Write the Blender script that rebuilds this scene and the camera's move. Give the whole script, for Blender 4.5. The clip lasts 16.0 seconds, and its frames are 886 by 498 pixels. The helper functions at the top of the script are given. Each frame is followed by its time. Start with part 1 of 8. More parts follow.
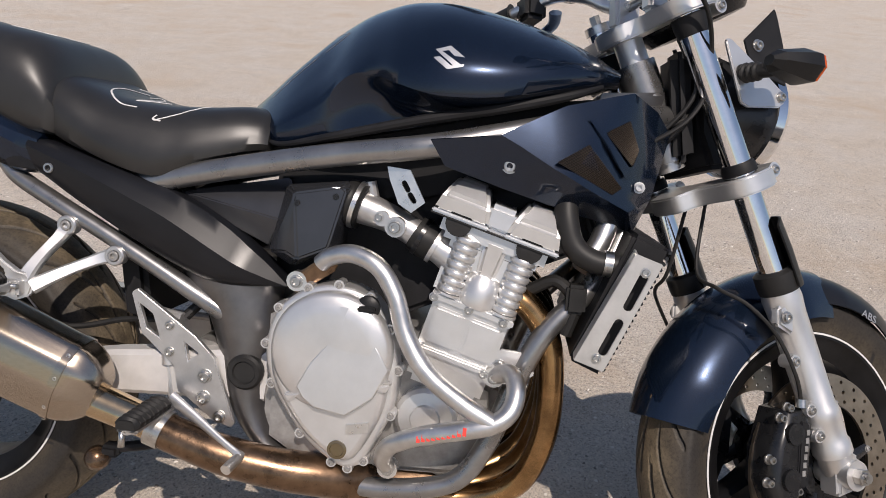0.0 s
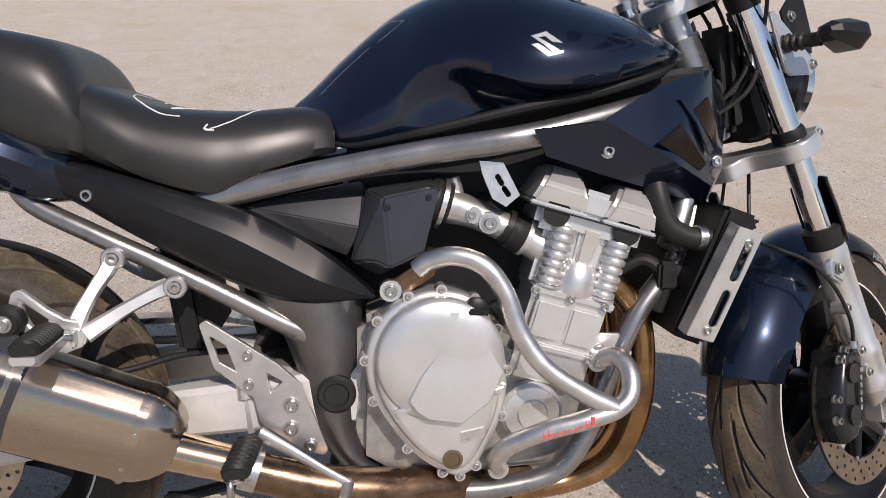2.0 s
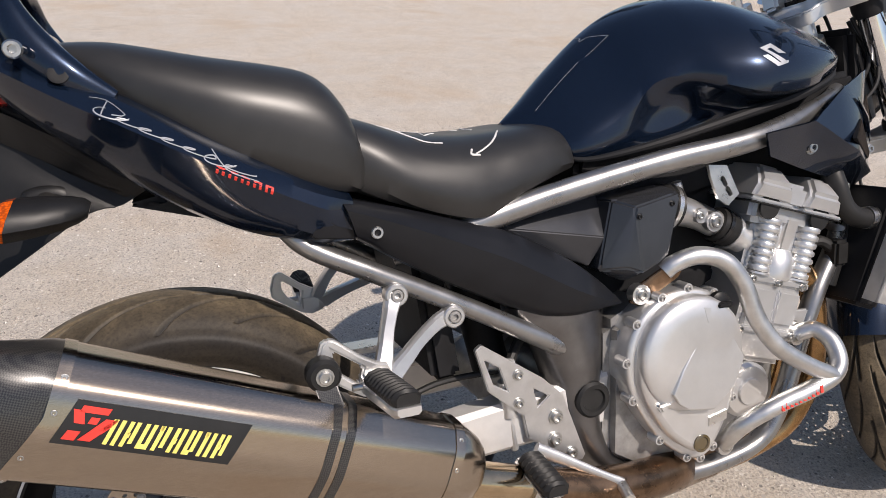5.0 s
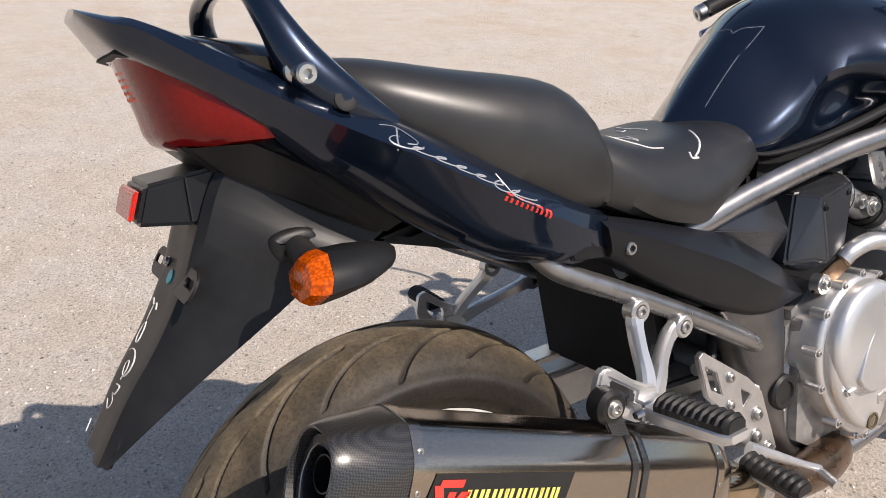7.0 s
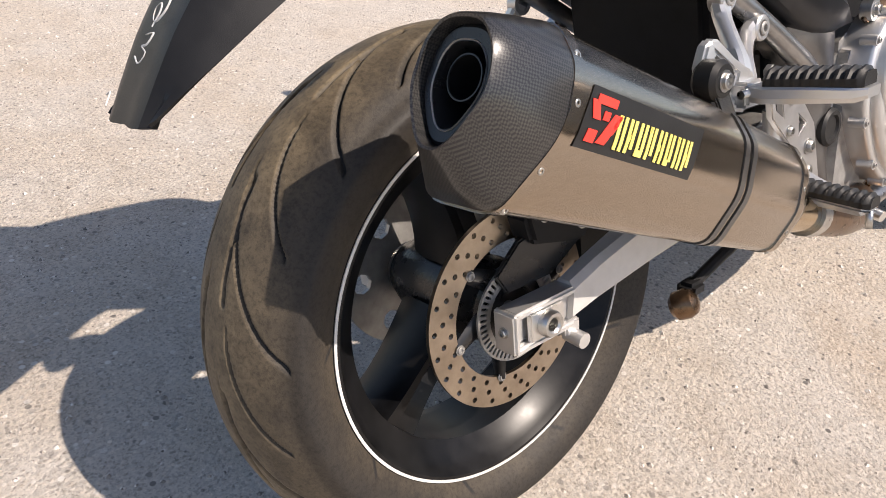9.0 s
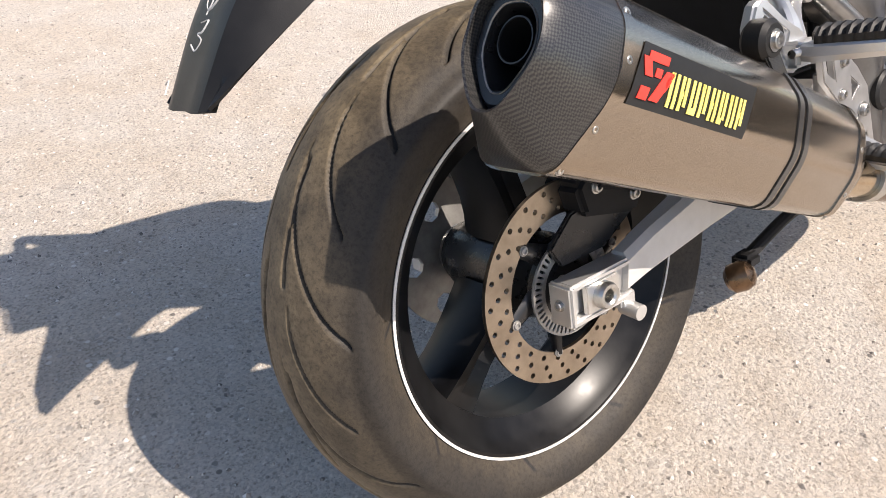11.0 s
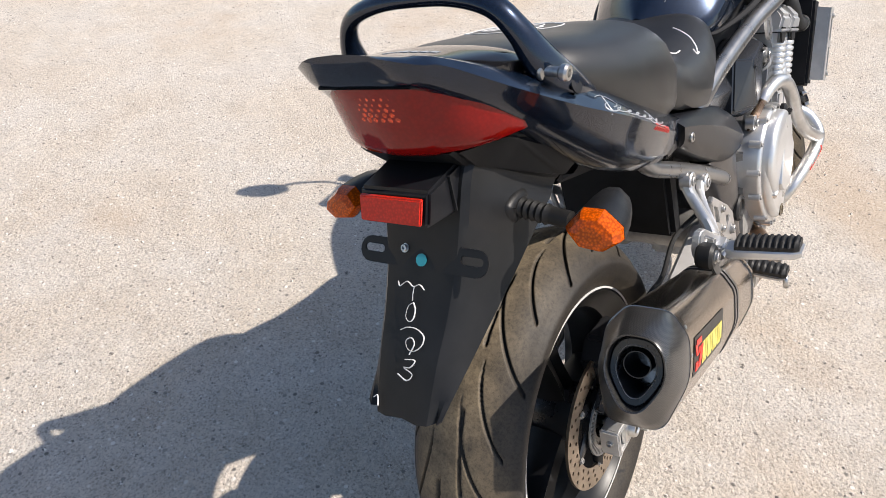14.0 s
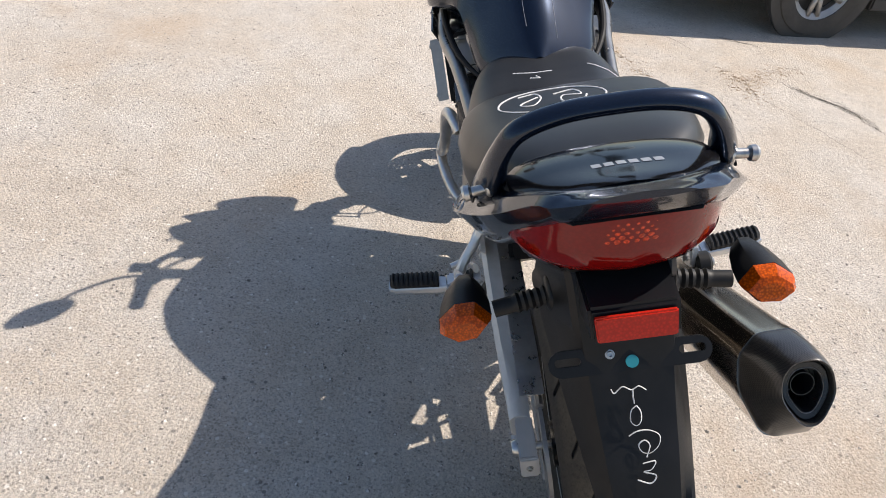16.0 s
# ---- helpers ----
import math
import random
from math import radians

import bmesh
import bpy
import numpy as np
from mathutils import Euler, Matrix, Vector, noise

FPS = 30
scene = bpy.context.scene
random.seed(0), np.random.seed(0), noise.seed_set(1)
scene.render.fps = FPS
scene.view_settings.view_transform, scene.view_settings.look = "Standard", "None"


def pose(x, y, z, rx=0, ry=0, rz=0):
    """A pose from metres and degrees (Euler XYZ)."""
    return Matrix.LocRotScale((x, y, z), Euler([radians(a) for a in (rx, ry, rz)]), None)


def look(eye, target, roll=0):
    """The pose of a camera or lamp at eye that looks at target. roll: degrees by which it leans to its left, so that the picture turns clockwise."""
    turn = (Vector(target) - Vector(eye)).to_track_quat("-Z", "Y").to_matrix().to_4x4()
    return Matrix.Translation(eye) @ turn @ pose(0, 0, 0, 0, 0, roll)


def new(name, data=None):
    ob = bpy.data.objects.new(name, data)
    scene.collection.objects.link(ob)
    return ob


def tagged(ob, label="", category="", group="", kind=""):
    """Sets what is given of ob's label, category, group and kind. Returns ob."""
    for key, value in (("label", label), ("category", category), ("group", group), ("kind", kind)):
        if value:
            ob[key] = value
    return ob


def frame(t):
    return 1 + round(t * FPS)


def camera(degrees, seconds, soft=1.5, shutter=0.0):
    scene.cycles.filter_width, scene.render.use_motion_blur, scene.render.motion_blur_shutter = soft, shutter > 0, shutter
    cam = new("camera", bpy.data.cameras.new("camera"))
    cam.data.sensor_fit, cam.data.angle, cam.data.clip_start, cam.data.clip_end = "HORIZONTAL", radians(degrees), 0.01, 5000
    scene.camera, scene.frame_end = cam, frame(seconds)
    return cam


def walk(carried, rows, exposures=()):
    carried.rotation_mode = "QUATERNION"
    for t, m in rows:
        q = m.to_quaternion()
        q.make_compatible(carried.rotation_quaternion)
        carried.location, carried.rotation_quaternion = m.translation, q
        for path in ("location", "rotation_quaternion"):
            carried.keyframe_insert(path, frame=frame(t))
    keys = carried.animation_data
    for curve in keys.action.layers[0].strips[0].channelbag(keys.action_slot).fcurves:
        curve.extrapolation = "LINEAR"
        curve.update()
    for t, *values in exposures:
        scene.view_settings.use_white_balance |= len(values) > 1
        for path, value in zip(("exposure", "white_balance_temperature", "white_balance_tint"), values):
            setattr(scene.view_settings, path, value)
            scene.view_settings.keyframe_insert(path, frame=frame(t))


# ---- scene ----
EXPOSURES = [(0.0, -0.07, 6650, 15), (3.5, 0.05, 6650, 15), (6.5, 0.28, 6650, 14), (7.5, 0.42, 6750, 14), (9.0, 0.62, 6880, 15), (11.5, 0.80, 6700, 13), (12.5, 0.66, 6550, 12), (14.0, 0.67, 6500, 11), (15.0, 0.72, 6450, 11), (16.0, 0.54, 6550, 11)]
cam = camera(63.19, 16.0, soft=0.8)
# seconds, eye in metres, then yaw from +y to the left, pitch up and roll in degrees
PATH = [
    (0, 1.0026, -0.9853, 1.0970, 6.01, -23.65, 2.81),
    (0.5, 0.8845, -0.9754, 1.1103, 1.31, -23.73, 2.41),
    (1, 0.7946, -0.9634, 1.1155, -1.83, -24.40, 1.95),
    (1.5, 0.7083, -0.9494, 1.1117, -4.86, -25.21, 1.94),
    (2, 0.6247, -0.9352, 1.1023, -7.83, -25.51, 2.42),
    (2.5, 0.5474, -0.9185, 1.0905, -10.63, -25.69, 2.87),
    (3, 0.4722, -0.9032, 1.0848, -13.46, -26.00, 3.29),
    (3.5, 0.3821, -0.8934, 1.0907, -15.39, -25.88, 3.13),
    (4, 0.2848, -0.8780, 1.0955, -16.17, -25.91, 2.42),
    (4.2, 0.2370, -0.8646, 1.1014, -16.97, -26.18, 2.31),
    (6.3, -0.2614, -0.6344, 1.1380, -30.76, -24.82, 3.91),
    (6.5, -0.2907, -0.6020, 1.1352, -31.49, -25.22, 3.85),
    (7, -0.3551, -0.5152, 1.1188, -33.37, -27.00, 3.26),
    (7.5, -0.4054, -0.4583, 1.0566, -36.00, -28.74, 4.38),
    (8, -0.4516, -0.4441, 1.0018, -38.64, -31.21, 5.15),
    (8.5, -0.4921, -0.4296, 0.9082, -41.75, -32.36, 6.10),
    (9, -0.5070, -0.4245, 0.8293, -43.06, -33.43, 6.00),
    (11.3, -0.5395, -0.4368, 0.8082, -39.00, -33.44, 0.91),
    (11.5, -0.5552, -0.4425, 0.8305, -39.40, -34.40, 0.91),
    (12, -0.5767, -0.4435, 0.9280, -40.19, -37.97, 0.84),
    (12.5, -0.5970, -0.4175, 1.0474, -42.14, -38.03, 2.16),
    (13, -0.6335, -0.3839, 1.1245, -44.48, -38.20, 2.63),
    (13.5, -0.6838, -0.3113, 1.2027, -49.10, -38.84, 1.45),
    (14, -0.8138, -0.1883, 1.2852, -58.38, -37.60, 1.71),
    (14.5, -0.8679, -0.0382, 1.3448, -67.82, -35.06, 3.31),
    (15, -0.8486, 0.1443, 1.3442, -76.66, -32.94, 4.67),
    (15.5, -0.8459, 0.3191, 1.3406, -85.62, -33.15, 6.90),
    (16, -0.8417, 0.5242, 1.3199, -96.89, -36.12, 8.91),
]


def eye_pose(x, y, z, yaw, pitch, roll):
    a, b = radians(yaw), radians(pitch)
    ahead = Vector((-math.sin(a) * math.cos(b), math.cos(a) * math.cos(b), math.sin(b)))
    return look((x, y, z), Vector((x, y, z)) + ahead, roll)


walk(cam, [(t, eye_pose(*row)) for t, *row in PATH], exposures=EXPOSURES)

# ---- world, sun ----
SUN_TO = Vector((0.17, -0.40, 0.561)).normalized()
world = bpy.data.worlds.new("sky")
scene.world = world
world.use_nodes = True
wn = world.node_tree.nodes
sky = wn.new("ShaderNodeTexSky")
sky.sky_type = "NISHITA"
sky.sun_disc = False
sky.sun_elevation = math.asin(SUN_TO.z)
sky.sun_rotation = math.atan2(SUN_TO.x, SUN_TO.y)
wn["Background"].inputs["Strength"].default_value = 0.10
world.node_tree.links.new(sky.outputs["Color"], wn["Background"].inputs["Color"])
sun_data = bpy.data.lights.new("sun", "SUN")
sun_data.energy, sun_data.angle, sun_data.color = 4.2, radians(0.53), (1.0, 0.925, 0.835)
sun = new("sun", sun_data)
sun.matrix_world = look(SUN_TO * 30, (0, 0, 0))

# ---- materials ----
def bsdf_material(name, color, rough=0.5, metal=0.0, **more):
    m = bpy.data.materials.new(name)
    m.use_nodes = True
    b = m.node_tree.nodes["Principled BSDF"]
    b.inputs["Base Color"].default_value = (*color, 1)
    b.inputs["Roughness"].default_value = rough
    b.inputs["Metallic"].default_value = metal
    for key, value in more.items():
        b.inputs[key.replace("_", " ")].default_value = value
    return m


def node(m, kind, **values):
    n = m.node_tree.nodes.new(kind)
    for key, value in values.items():
        if key in n.inputs:
            n.inputs[key].default_value = value
        elif key.replace("_", " ") in n.inputs:
            n.inputs[key.replace("_", " ")].default_value = value
        else:
            setattr(n, key, value)
    return n


def link(m, a, b):
    m.node_tree.links.new(a, b)


def coords(m, space="Object"):
    n = m.node_tree.nodes.new("ShaderNodeTexCoord")
    return n.outputs[space]


def ramp(m, source, stops):
    r = m.node_tree.nodes.new("ShaderNodeValToRGB")
    e = r.color_ramp.elements
    while len(e) < len(stops):
        e.new(0.5)
    for el, (at, col) in zip(e, stops):
        el.position, el.color = at, (*col, 1) if len(col) == 3 else col
    link(m, source, r.inputs["Fac"])
    return r.outputs["Color"]


def noisy(name, color, rough=0.5, metal=0.0, grain=400.0, wear=9.0, amount=0.12, bump=0.15, rough_var=0.12, depth=0.0006, **more):
    """A plain material with fine grain, blotches in colour and gloss, and a fine relief."""
    m = bsdf_material(name, color, rough, metal, **more)
    b = m.node_tree.nodes["Principled BSDF"]
    co = coords(m)
    big = node(m, "ShaderNodeTexNoise", Scale=wear, Detail=6.0, Roughness=0.62)
    fine = node(m, "ShaderNodeTexNoise", Scale=grain, Detail=3.0)
    link(m, co, big.inputs["Vector"]), link(m, co, fine.inputs["Vector"])
    lo = tuple(c * (1 - amount) for c in color)
    hi = tuple(min(1, c * (1 + amount)) for c in color)
    link(m, ramp(m, big.outputs["Fac"], [(0.3, lo), (0.7, hi)]), b.inputs["Base Color"])
    mr = node(m, "ShaderNodeMapRange")
    mr.inputs["To Min"].default_value = max(0.02, rough - rough_var)
    mr.inputs["To Max"].default_value = min(1, rough + rough_var)
    link(m, big.outputs["Fac"], mr.inputs["Value"])
    link(m, mr.outputs["Result"], b.inputs["Roughness"])
    bp = node(m, "ShaderNodeBump", Strength=bump, Distance=depth)
    link(m, fine.outputs["Fac"], bp.inputs["Height"])
    link(m, bp.outputs["Normal"], b.inputs["Normal"])
    return m


def paint_material(name, color, flake):
    """Metallic lacquer: fine flakes under a clear coat, a film of dust."""
    m = bsdf_material(name, color, 0.26, 0.6, Coat_Weight=0.8, Coat_Roughness=0.03, Specular_IOR_Level=0.2)
    b = m.node_tree.nodes["Principled BSDF"]
    co = coords(m)
    v = node(m, "ShaderNodeTexVoronoi", Scale=2600.0)
    link(m, co, v.inputs["Vector"])
    link(m, ramp(m, v.outputs["Color"], [(0.2, color), (0.95, flake)]), b.inputs["Base Color"])
    n = node(m, "ShaderNodeTexNoise", Scale=14.0, Detail=7.0, Roughness=0.7)
    link(m, co, n.inputs["Vector"])
    mr = node(m, "ShaderNodeMapRange")
    mr.inputs["To Min"].default_value, mr.inputs["To Max"].default_value = 0.015, 0.10
    link(m, n.outputs["Fac"], mr.inputs["Value"])
    link(m, mr.outputs["Result"], b.inputs["Coat Roughness"])
    return m


BLUE = paint_material("blue_metallic_paint", (0.0026, 0.0054, 0.0130), (0.0125, 0.0265, 0.057))
SATIN = noisy("satin_black_cover", (0.0085, 0.009, 0.011), 0.31, 0.0, 900, 12, 0.2, 0.015, 0.05, Specular_IOR_Level=0.27)
PANEL = noisy("dark_satin_panel", (0.042, 0.044, 0.050), 0.24, 0.4, 900, 12, 0.15, 0.02, 0.05, Specular_IOR_Level=0.7)
PLASTIC = noisy("black_plastic", (0.011, 0.011, 0.0115), 0.40, 0.0, 1400, 16, 0.3, 0.25, 0.1, 0.0004, Specular_IOR_Level=0.26)
MATT = noisy("dull_black", (0.010, 0.010, 0.011), 0.6, 0.0, 700, 20, 0.4, 0.2, 0.15, Specular_IOR_Level=0.25)
BLACKMETAL = noisy("black_enamel", (0.012, 0.012, 0.013), 0.28, 0.0, 500, 30, 0.3, 0.05, 0.12)
GLOSSBLACK = noisy("gloss_black_lacquer", (0.006, 0.006, 0.007), 0.09, 0.0, 500, 14, 0.3, 0.01, 0.05)
PALELINE = noisy("dull_pale_line", (0.34, 0.34, 0.36), 0.5, 0.0, 300, 90, 0.5, 0.1, 0.1)
RIMBLACK = noisy("gloss_black_wheel_paint", (0.007, 0.007, 0.0075), 0.34, 0.0, 260, 22, 0.6, 0.03, 0.12, Specular_IOR_Level=0.24)
FRAMEGREY = noisy("gunmetal_paint", (0.30, 0.295, 0.29), 0.29, 0.86, 1200, 25, 0.15, 0.04, 0.08)
PIVOTGREY = noisy("dark_gunmetal_paint", (0.17, 0.163, 0.16), 0.33, 0.88, 1200, 25, 0.15, 0.06, 0.08)
CAST = noisy("silver_cast_aluminium", (0.66, 0.655, 0.645), 0.34, 0.75, 900, 14, 0.07, 0.16, 0.07)
BARMETAL = noisy("satin_alloy_tube", (0.60, 0.59, 0.575), 0.36, 0.95, 420, 35, 0.14, 0.12, 0.12)
LEVER = noisy("blue_anodised_lever", (0.20, 0.28, 0.42), 0.28, 0.9, 500, 40, 0.12, 0.1, 0.1)
SWING = noisy("satin_silver_swingarm", (0.60, 0.585, 0.565), 0.5, 0.35, 700, 22, 0.1, 0.1, 0.08)
RUSTY = noisy("rusty_brown_steel", (0.18, 0.115, 0.072), 0.29, 0.92, 300, 26, 0.5, 0.3, 0.15)
CASTBRIGHT = noisy("bright_cast_alloy", (0.58, 0.57, 0.56), 0.36, 0.85, 700, 30, 0.12, 0.2, 0.1)
SILVERPLATE = noisy("silver_painted_plate", (0.50, 0.49, 0.47), 0.4, 0.55, 700, 30, 0.12, 0.1, 0.1)
CASTDARK = noisy("grimy_cast_aluminium", (0.36, 0.35, 0.335), 0.5, 0.7, 600, 30, 0.3, 0.3, 0.12)
ALLOY = noisy("brushed_alloy", (0.72, 0.71, 0.69), 0.3, 0.95, 500, 40, 0.12, 0.1, 0.12)
CHROME = noisy("chrome", (0.80, 0.80, 0.80), 0.07, 1.0, 300, 40, 0.05, 0.02, 0.05)
STEEL = noisy("plated_steel", (0.55, 0.54, 0.52), 0.3, 1.0, 800, 60, 0.25, 0.1, 0.12)
BRONZE = noisy("heat_tinted_steel", (0.34, 0.205, 0.095), 0.24, 1.0, 300, 18, 0.45, 0.06, 0.1)
RUBBER = noisy("black_rubber", (0.016, 0.0155, 0.015), 0.5, 0.0, 900, 20, 0.3, 0.2, 0.1, Specular_IOR_Level=0.3)
ZINC = noisy("zinc_bolt", (0.5, 0.49, 0.47), 0.34, 1.0, 900, 60, 0.3, 0.1, 0.1)
WHITE = noisy("white_stripe", (0.62, 0.61, 0.59), 0.4, 0.0, 300, 40, 0.1)
CHALK = noisy("chalk_marker", (0.62, 0.61, 0.59), 0.9, 0.0, 900, 90, 0.3)
TURQUOISE = noisy("turquoise_sticker", (0.02, 0.28, 0.34), 0.45, 0.0, 500, 40, 0.1)
ORANGERED = noisy("red_print", (0.75, 0.045, 0.03), 0.45, 0.0, 500, 40, 0.1)
CREAM = noisy("pale_yellow_print", (0.78, 0.66, 0.16), 0.45, 0.0, 500, 40, 0.08)
BLACKFILM = noisy("black_film", (0.012, 0.012, 0.012), 0.4, 0.0, 500, 40, 0.2)
SILVERPRINT = noisy("silver_print", (0.40, 0.41, 0.43), 0.4, 0.4, 500, 40, 0.1)
SEAT = noisy("black_seat_vinyl", (0.018, 0.0175, 0.017), 0.38, 0.0, 650, 10, 0.3, 0.10, 0.09, 0.0006)


def titanium():
    m = bsdf_material("brushed_titanium", (0.48, 0.41, 0.34), 0.24, 1.0, Anisotropic=0.6)
    b = m.node_tree.nodes["Principled BSDF"]
    co = coords(m)
    mp = node(m, "ShaderNodeMapping")
    mp.inputs["Scale"].default_value = (30, 900, 900)
    mp.inputs["Rotation"].default_value = (0, radians(22), 0)
    link(m, co, mp.inputs["Vector"])
    n = node(m, "ShaderNodeTexNoise", Scale=1.0, Detail=4.0)
    link(m, mp.outputs["Vector"], n.inputs["Vector"])
    link(m, ramp(m, n.outputs["Fac"], [(0.3, (0.385, 0.325, 0.262)), (0.7, (0.445, 0.38, 0.312))]), b.inputs["Base Color"])
    mr = node(m, "ShaderNodeMapRange")
    mr.inputs["To Min"].default_value, mr.inputs["To Max"].default_value = 0.15, 0.22
    link(m, n.outputs["Fac"], mr.inputs["Value"])
    link(m, mr.outputs["Result"], b.inputs["Roughness"])
    return m


TITAN = titanium()


def carbon():
    """Twill weave, tows of about 2 mm."""
    m = bsdf_material("carbon_weave", (0.02, 0.02, 0.021), 0.30, 0.0, Coat_Weight=0.35, Coat_Roughness=0.15)
    b = m.node_tree.nodes["Principled BSDF"]
    co = coords(m)
    mp = node(m, "ShaderNodeMapping")
    mp.inputs["Rotation"].default_value = (0, radians(22), 0)
    mp.inputs["Scale"].default_value = (560, 560, 560)
    link(m, co, mp.inputs["Vector"])
    ch = node(m, "ShaderNodeTexChecker", Scale=1.0)
    link(m, mp.outputs["Vector"], ch.inputs["Vector"])
    link(m, ramp(m, ch.outputs["Fac"], [(0.0, (0.008, 0.008, 0.009)), (1.0, (0.045, 0.043, 0.040))]), b.inputs["Base Color"])
    bp = node(m, "ShaderNodeBump", Strength=0.06, Distance=0.0005)
    link(m, ch.outputs["Fac"], bp.inputs["Height"])
    link(m, bp.outputs["Normal"], b.inputs["Normal"])
    return m


CARBON = carbon()


def tyre_material():
    """Rubber with dusty, scrubbed patches on the tread."""
    m = bsdf_material("tyre_rubber", (0.03, 0.03, 0.03), 0.58, Specular_IOR_Level=0.28)
    b = m.node_tree.nodes["Principled BSDF"]
    co = coords(m)
    n1 = node(m, "ShaderNodeTexNoise", Scale=18.0, Detail=8.0, Roughness=0.7)
    n2 = node(m, "ShaderNodeTexNoise", Scale=700.0, Detail=3.0)
    dust = node(m, "ShaderNodeAttribute", attribute_name="dust")
    link(m, co, n1.inputs["Vector"]), link(m, co, n2.inputs["Vector"])
    mul = node(m, "ShaderNodeMath", operation="MULTIPLY")
    link(m, dust.outputs["Fac"], mul.inputs[0])
    link(m, ramp(m, n1.outputs["Fac"], [(0.30, (0.25, 0.25, 0.25)), (0.68, (1, 1, 1))]), mul.inputs[1])
    link(m, ramp(m, mul.outputs[0], [(0.0, (0.018, 0.017, 0.017)), (0.34, (0.072, 0.058, 0.041)), (1.0, (0.215, 0.168, 0.108))]), b.inputs["Base Color"])
    n3 = node(m, "ShaderNodeTexNoise", Scale=210.0, Detail=5.0, Roughness=0.75)
    link(m, co, n3.inputs["Vector"])
    speck = node(m, "ShaderNodeMixRGB", blend_type="MULTIPLY", Fac=1.0)
    old = b.inputs["Base Color"].links[0].from_socket
    link(m, old, speck.inputs["Color1"])
    link(m, ramp(m, n3.outputs["Fac"], [(0.36, (0.62, 0.62, 0.62)), (0.52, (1.0, 1.0, 1.0)), (0.68, (1.1, 1.1, 1.1)), (0.76, (1.75, 1.68, 1.55))]), speck.inputs["Color2"])
    link(m, speck.outputs["Color"], b.inputs["Base Color"])
    bp = node(m, "ShaderNodeBump", Strength=0.3, Distance=0.0008)
    link(m, n2.outputs["Fac"], bp.inputs["Height"])
    link(m, bp.outputs["Normal"], b.inputs["Normal"])
    return m


TYRE = tyre_material()


def lens_material(name, color, rough=0.12, cell=330.0, dip=0.40):
    m = bsdf_material(name, color, rough, 0.0, IOR=1.35, Specular_IOR_Level=0.35, Coat_Weight=0.25, Coat_Roughness=0.03)
    b = m.node_tree.nodes["Principled BSDF"]
    co = coords(m)
    v = node(m, "ShaderNodeTexVoronoi", Scale=cell)
    link(m, co, v.inputs["Vector"])
    lo = tuple(c * dip for c in color)
    link(m, ramp(m, v.outputs["Distance"], [(0.1, color), (0.7, lo)]), b.inputs["Base Color"])
    bp = node(m, "ShaderNodeBump", Strength=0.06, Distance=0.001)
    link(m, v.outputs["Distance"], bp.inputs["Height"])
    link(m, bp.outputs["Normal"], b.inputs["Normal"])
    return m


REDLENS = lens_material("red_lens", (0.19, 0.004, 0.003), 0.06, 210.0, 0.8)
AMBERLENS = lens_material("amber_lens", (0.74, 0.11, 0.002), 0.1, 300.0, 0.45)
REFLEX = lens_material("red_reflex", (1.0, 0.10, 0.035), 0.2)
REFLECTOR = lens_material("red_reflector", (0.64, 0.022, 0.010), 0.2, 300.0, 0.7)
CLEAR = bsdf_material("clear_glass", (0.9, 0.92, 0.92), 0.05, 0.0, Transmission_Weight=0.9)
OILGLASS = bsdf_material("oil_glass", (0.085, 0.062, 0.028), 0.08, 0.0, Coat_Weight=1.0)


